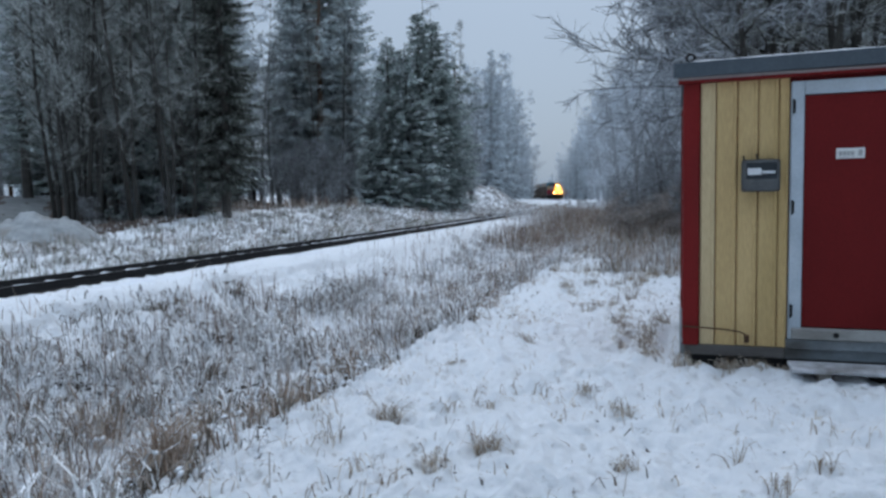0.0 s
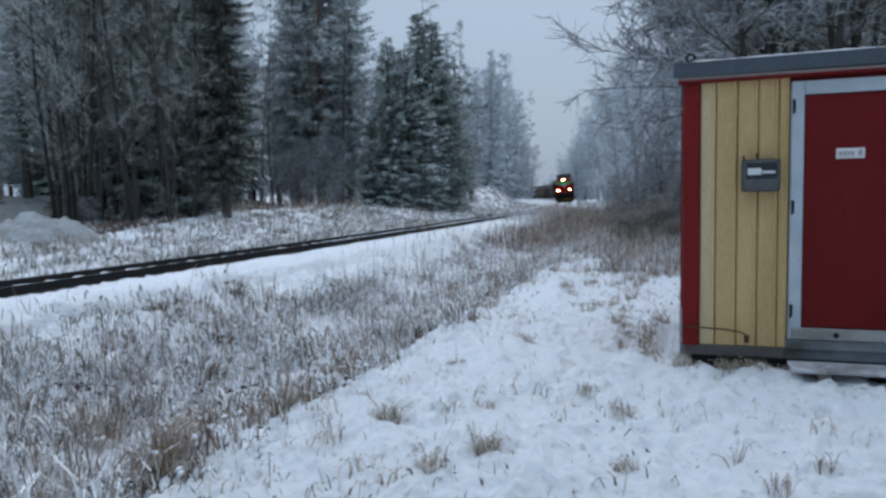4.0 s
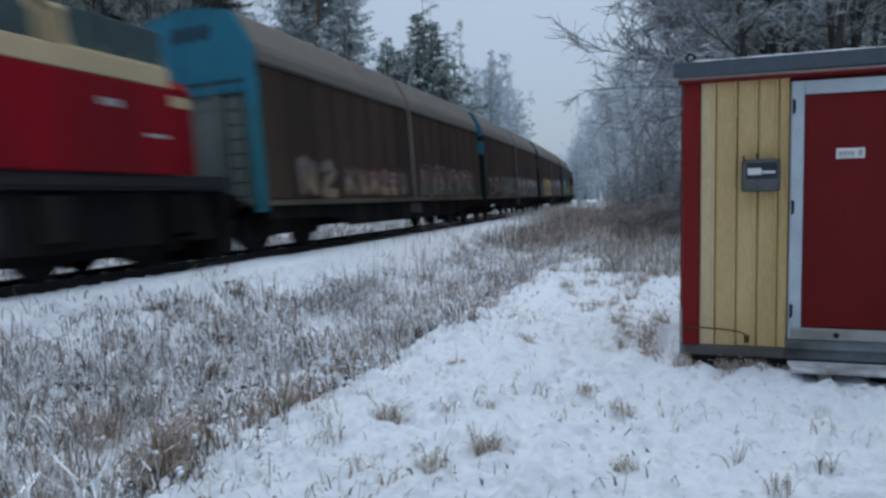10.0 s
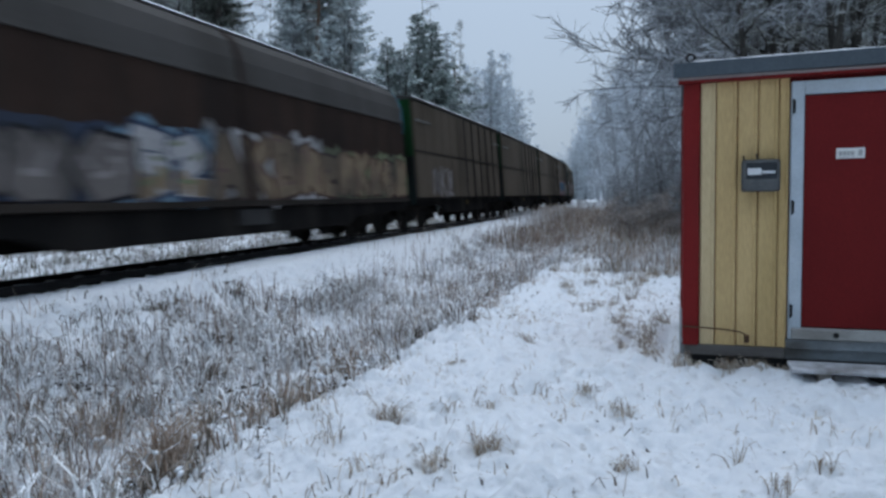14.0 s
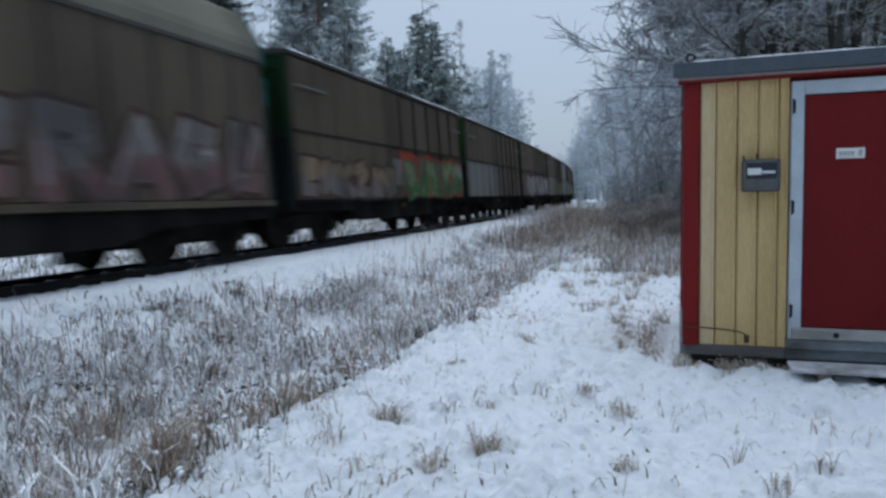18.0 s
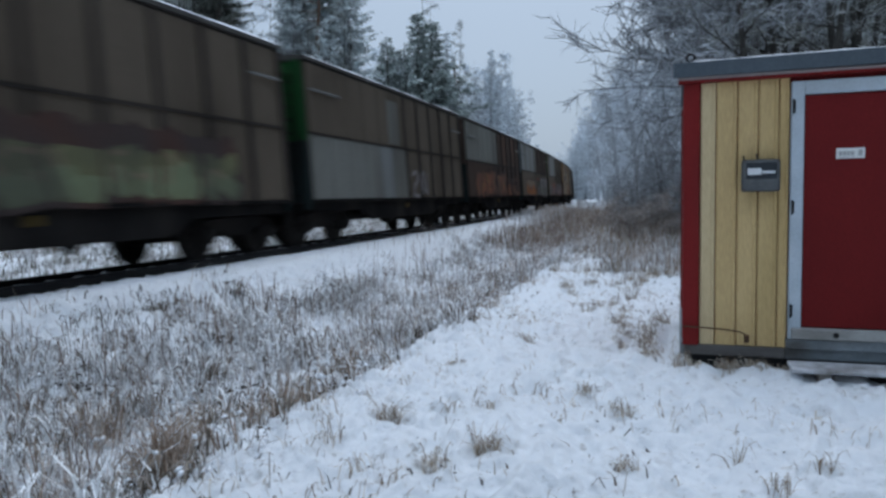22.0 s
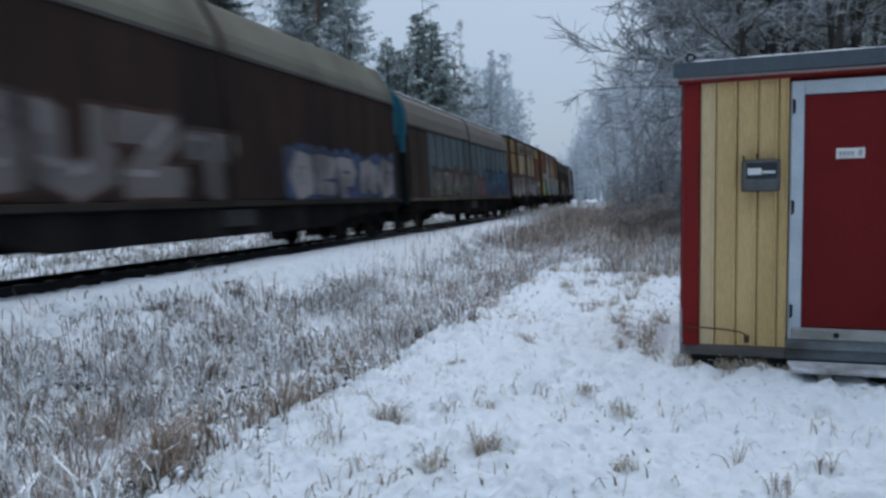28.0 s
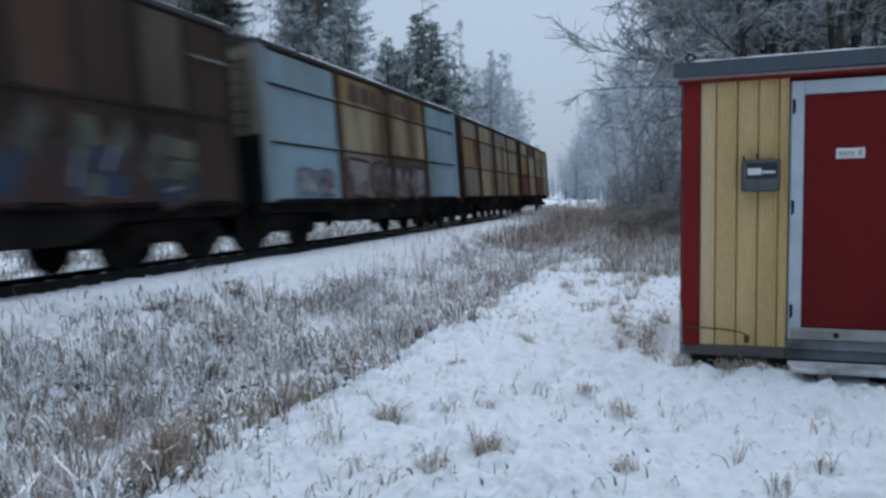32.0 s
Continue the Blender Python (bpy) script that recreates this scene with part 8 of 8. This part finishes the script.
r, e = build_c("faded yellow covered wagon with rusty corners", 24.315, 24.955, [(RUST_BROWN, OCHRE_OLD, OCHRE_OLD), (YELLOW_OLD, YELLOW_OLD, YELLOW_OLD), (YELLOW_OLD, PALE_TAN, YELLOW_OLD), (ORANGE_OLD, OCHRE_OLD, OCHRE_OLD), RUST_BROWN], OCHRE_OLD, 21)
bars(r, -2.4, 2.9, 3.72, 4.2, 7, FADED_INK, 1.4815)
patch(r, 2.6, 0.7, 2.55, 3.1, "moss", 1.458, 0.12)
graffiti(r, 2.3, 0.9, 2.6, 3.05, "526", "umber", None, None, fat=0.08, y=1.46)
graffiti(r, 6.0, 4.0, 1.25, 2.3, "336", "grey", "umber", None, "umber", "rust", 0.1, 1.46)
graffiti(r, 5.7, 3.8, 1.2, 1.6, "2525", "grey", None, None, "silver", None, 0.1, 1.466)
graffiti(r, -4.2, -5.5, 1.4, 2.3, "36", "tan", None, None, "umber", None, 0.08, 1.46)
build_b("plain taupe covered wagon with green ends", 24.955, 25.62, seed=22)
build_b("plain taupe covered wagon with green ends", 25.62, 26.28, seed=23)
r, e, z = build_a("dark brown sliding-wall wagon with lime and white scrawls", 26.28, 27.12, False, BROWN, ROOF_DARK, TEAL_DARK, seed=24)
graffiti(r, 1.8, -1.8, 1.15, 2.25, "2OR", "grey", "umber", None, "silver", "violet", 0.15)
graffiti(r, -2.2, -4.2, 1.15, 2.2, "V6", "lime", "umber", None, "mint", None, 0.15)
graffiti(r, -5.0, -7.4, 1.15, 2.2, "52", "silver", None, None, fat=0.1)
r, e, z = build_a("brown sliding-wall wagon with silver and blue graffiti", 27.12, 27.985, True, BROWN_DEEP, ROOF_PALE, seed=25)
graffiti(r, 6.0, -0.2, 1.15, 2.6, "BUZT", "grey", "umber", None, "grey", "silver", 0.17)
graffiti(r, -2.0, -8.0, 1.12, 2.25, "63P56", "silver", "navy", "blue", "silver", None, 0.14)
bars(r, 6.2, 6.9, 2.4, 2.75, 1, SPRAY["silver"], 1.4645)
r, e, z = build_a("blue-grey sliding-wall wagon with blue and rose graffiti", 27.985, 28.81, False, BLUE_GREY, ROOF_TAUPE, TURQUOISE, alt=({6, 7}, BROWN), seed=26)
graffiti(r, 5.6, -0.8, 1.12, 2.15, "63A61", "grey", "umber", "taupe", "moss", "silver", 0.17)
graffiti(r, -0.8, -2.4, 1.12, 2.0, "34", "rose", "red", None, "rose", None, 0.17)
graffiti(r, -2.5, -8.0, 1.12, 2.3, "614352", "azure", "navy", "navy", "blue", "sky", 0.15)
r, e = build_c("rusty orange and yellow covered wagon with silver graffiti", 28.81, 29.435, [(ORANGE_OLD, OCHRE_OLD, OCHRE_OLD), (OCHRE_OLD, YELLOW_OLD, PALE_TAN), (PALE_TAN, YELLOW_OLD, PALE_TAN), (ORANGE_OLD, ORANGE_OLD, OCHRE_OLD), RUST_BROWN], OCHRE_OLD, 27)
bars(r, -2.4, 2.9, 3.72, 4.2, 7, FADED_INK, 1.4815)
graffiti(r, 5.8, -3.2, 1.08, 2.25, "SB3A51", "grey", "umber", "umber", "silver", "tan", 0.19, 1.493)
patch(r, -3.2, -5.7, 1.1, 2.4, "brick", 1.493)
graffiti(r, -3.4, -5.6, 1.08, 2.15, "6O", "silver", "black", None, "grey", "grey", 0.17, 1.494)
r, e = build_c("rusty orange covered wagon with tall white and lime graffiti", 29.435, 30.11, [(ORANGE_OLD, ORANGE_OLD, ORANGE_OLD), (YELLOW_OLD, PALE_TAN, PALE_TAN), (PALE_TAN, YELLOW_OLD, PALE_TAN), (YELLOW_OLD, ORANGE_OLD, ORANGE_OLD), RUST_BROWN], BROWN, 28)
bars(r, -2.4, 2.9, 3.72, 4.2, 7, FADED_INK, 1.4815)
patch(r, 6.0, 4.4, 1.15, 2.3, "lime", 1.493, 0.3)
patch(r, 3.1, -0.6, 1.2, 2.2, "lime", 1.493, 0.4)
patch(r, -1.0, -6.0, 1.2, 2.15, "lime", 1.493, 0.4, 3)
patch(r, 5.0, 3.2, 1.3, 2.15, "azure", 1.4936, 0.1)
graffiti(r, 6.1, 3.0, 1.08, 2.85, "T", "silver", "black", None, "azure", "white", 0.13, 1.4942)
graffiti(r, 3.0, -6.2, 1.08, 2.7, "ASAR", "silver", "black", None, "sky", "white", 0.115, 1.4942)
r, e, z = build_a("very dark sliding-wall wagon with ochre graffiti", 30.11, 30.965, False, BROWN_BLACK, ROOF_BLACK, TEAL_DARK, seed=29, light_rail=TAUPE)
graffiti(r, 4.6, 1.9, 1.15, 2.4, "345", "ochre", "umber", "umber", "moss", "orange", 0.17)
graffiti(r, 1.9, -0.8, 1.15, 2.2, "162", "rust", "umber", "umber", "umber", "rose", 0.13)
graffiti(r, -1.0, -2.5, 1.15, 2.0, "56", "moss", None, None, "grey", None, 0.1)
graffiti(r, -3.0, -4.4, 1.15, 1.7, "2", "silver", None, None, fat=0.12)
r, e = build_b("pale grey covered wagon with brown rear bays and silver scrawls", 30.965, 31.585, up=[GREY_MID], low=[GREY_MID], up_r=[BROWN, BROWN_RED, BROWN, TAUPE_DARK], low_r=[BROWN], seed=30)
graffiti(r, 5.2, 1.0, 1.12, 2.0, "54162", "silver", None, None, "white", None, 0.08, 1.478)
patch(r, -0.2, -4.4, 1.1, 2.1, "umber", 1.478, 0.12)
graffiti(r, -0.2, -4.9, 1.1, 2.4, "V16", "moss", "umber", None, "navy", "silver", 0.11, 1.479)
r, e = build_c("covered wagon with sky-blue ends and rusty yellow doors", 31.585, 32.30, [(SKY_BLUE, SKY_BLUE, SKY_BLUE), (PALE_TAN, YELLOW_OLD, OCHRE_OLD), (TAUPE, YELLOW_OLD, OCHRE_OLD), (SKY_BLUE, SKY_BLUE, SKY_BLUE), RUST_BROWN], PALE_TAN, 31, SKY_BLUE)
bars(r, -2.4, 2.9, 3.72, 4.2, 7, FADED_INK, 1.4815)
graffiti(r, 3.2, -2.9, 1.12, 2.1, "3516", "silver", "umber", None, "grey", "rose", 0.15, 1.493)
graffiti(r, 5.9, 3.9, 1.2, 1.8, "52", "silver", "azure", None, "white", None, 0.13, 1.493)
build_c("pale tan covered wagon with rusty posts", 32.30, 32.975, [(PALE_TAN, OCHRE_OLD, PALE_TAN), (YELLOW_OLD, PALE_TAN, YELLOW_OLD), (PALE_TAN, YELLOW_OLD, BEIGE), (OCHRE_OLD, PALE_TAN, PALE_TAN), RUST_BROWN], BROWN, 32)
build_c("worn tan and brown covered wagon at the end of the train", 32.975, 33.665, [(ORANGE_OLD, OCHRE_OLD, PALE_TAN), (PALE_TAN, YELLOW_OLD, BROWN_RED), (ORANGE_OLD, PALE_TAN, YELLOW_OLD), (BEIGE, PALE_TAN, OCHRE_OLD), RUST_BROWN], BROWN, 33)


# ---------------------------------------------------------------- what moves
def motions():
    """The train runs along the line at one speed; its wheels turn while it passes."""
    centre = {}
    for root, tc in RIDES:
        centre[root] = tc
        root.scale = (1.0, 1.0, 0.972)
        walk(root, [(0.5 * i, rail_pose(V_TRAIN * (0.5 * i - tc - LATE))) for i in range(65)])
    for w, q, rad, root in WHEELS:
        tc = centre[root]
        a, b = max(tc - 2.6, 0.0), min(tc + 1.3, 32.0)
        if b <= a:
            a, b = 28.0, 32.0
        off = w.matrix_basis.translation.copy()
        rows = []
        f0, f1 = int(math.ceil(a * 30)), int(math.floor(b * 30))
        if f0 > 0:
            rows.append((0.0, Matrix.Translation(off)))
        for i in range(f0, f1 + 1):
            ang = V_TRAIN * (i - f0) / 30.0 / rad
            rows.append((i / 30.0, Matrix.Translation(off) @ Matrix.Rotation(ang, 4, "Y")))
        if f1 < 960:
            rows.append((32.0, rows[-1][1]))
        walk(w, rows)


motions()
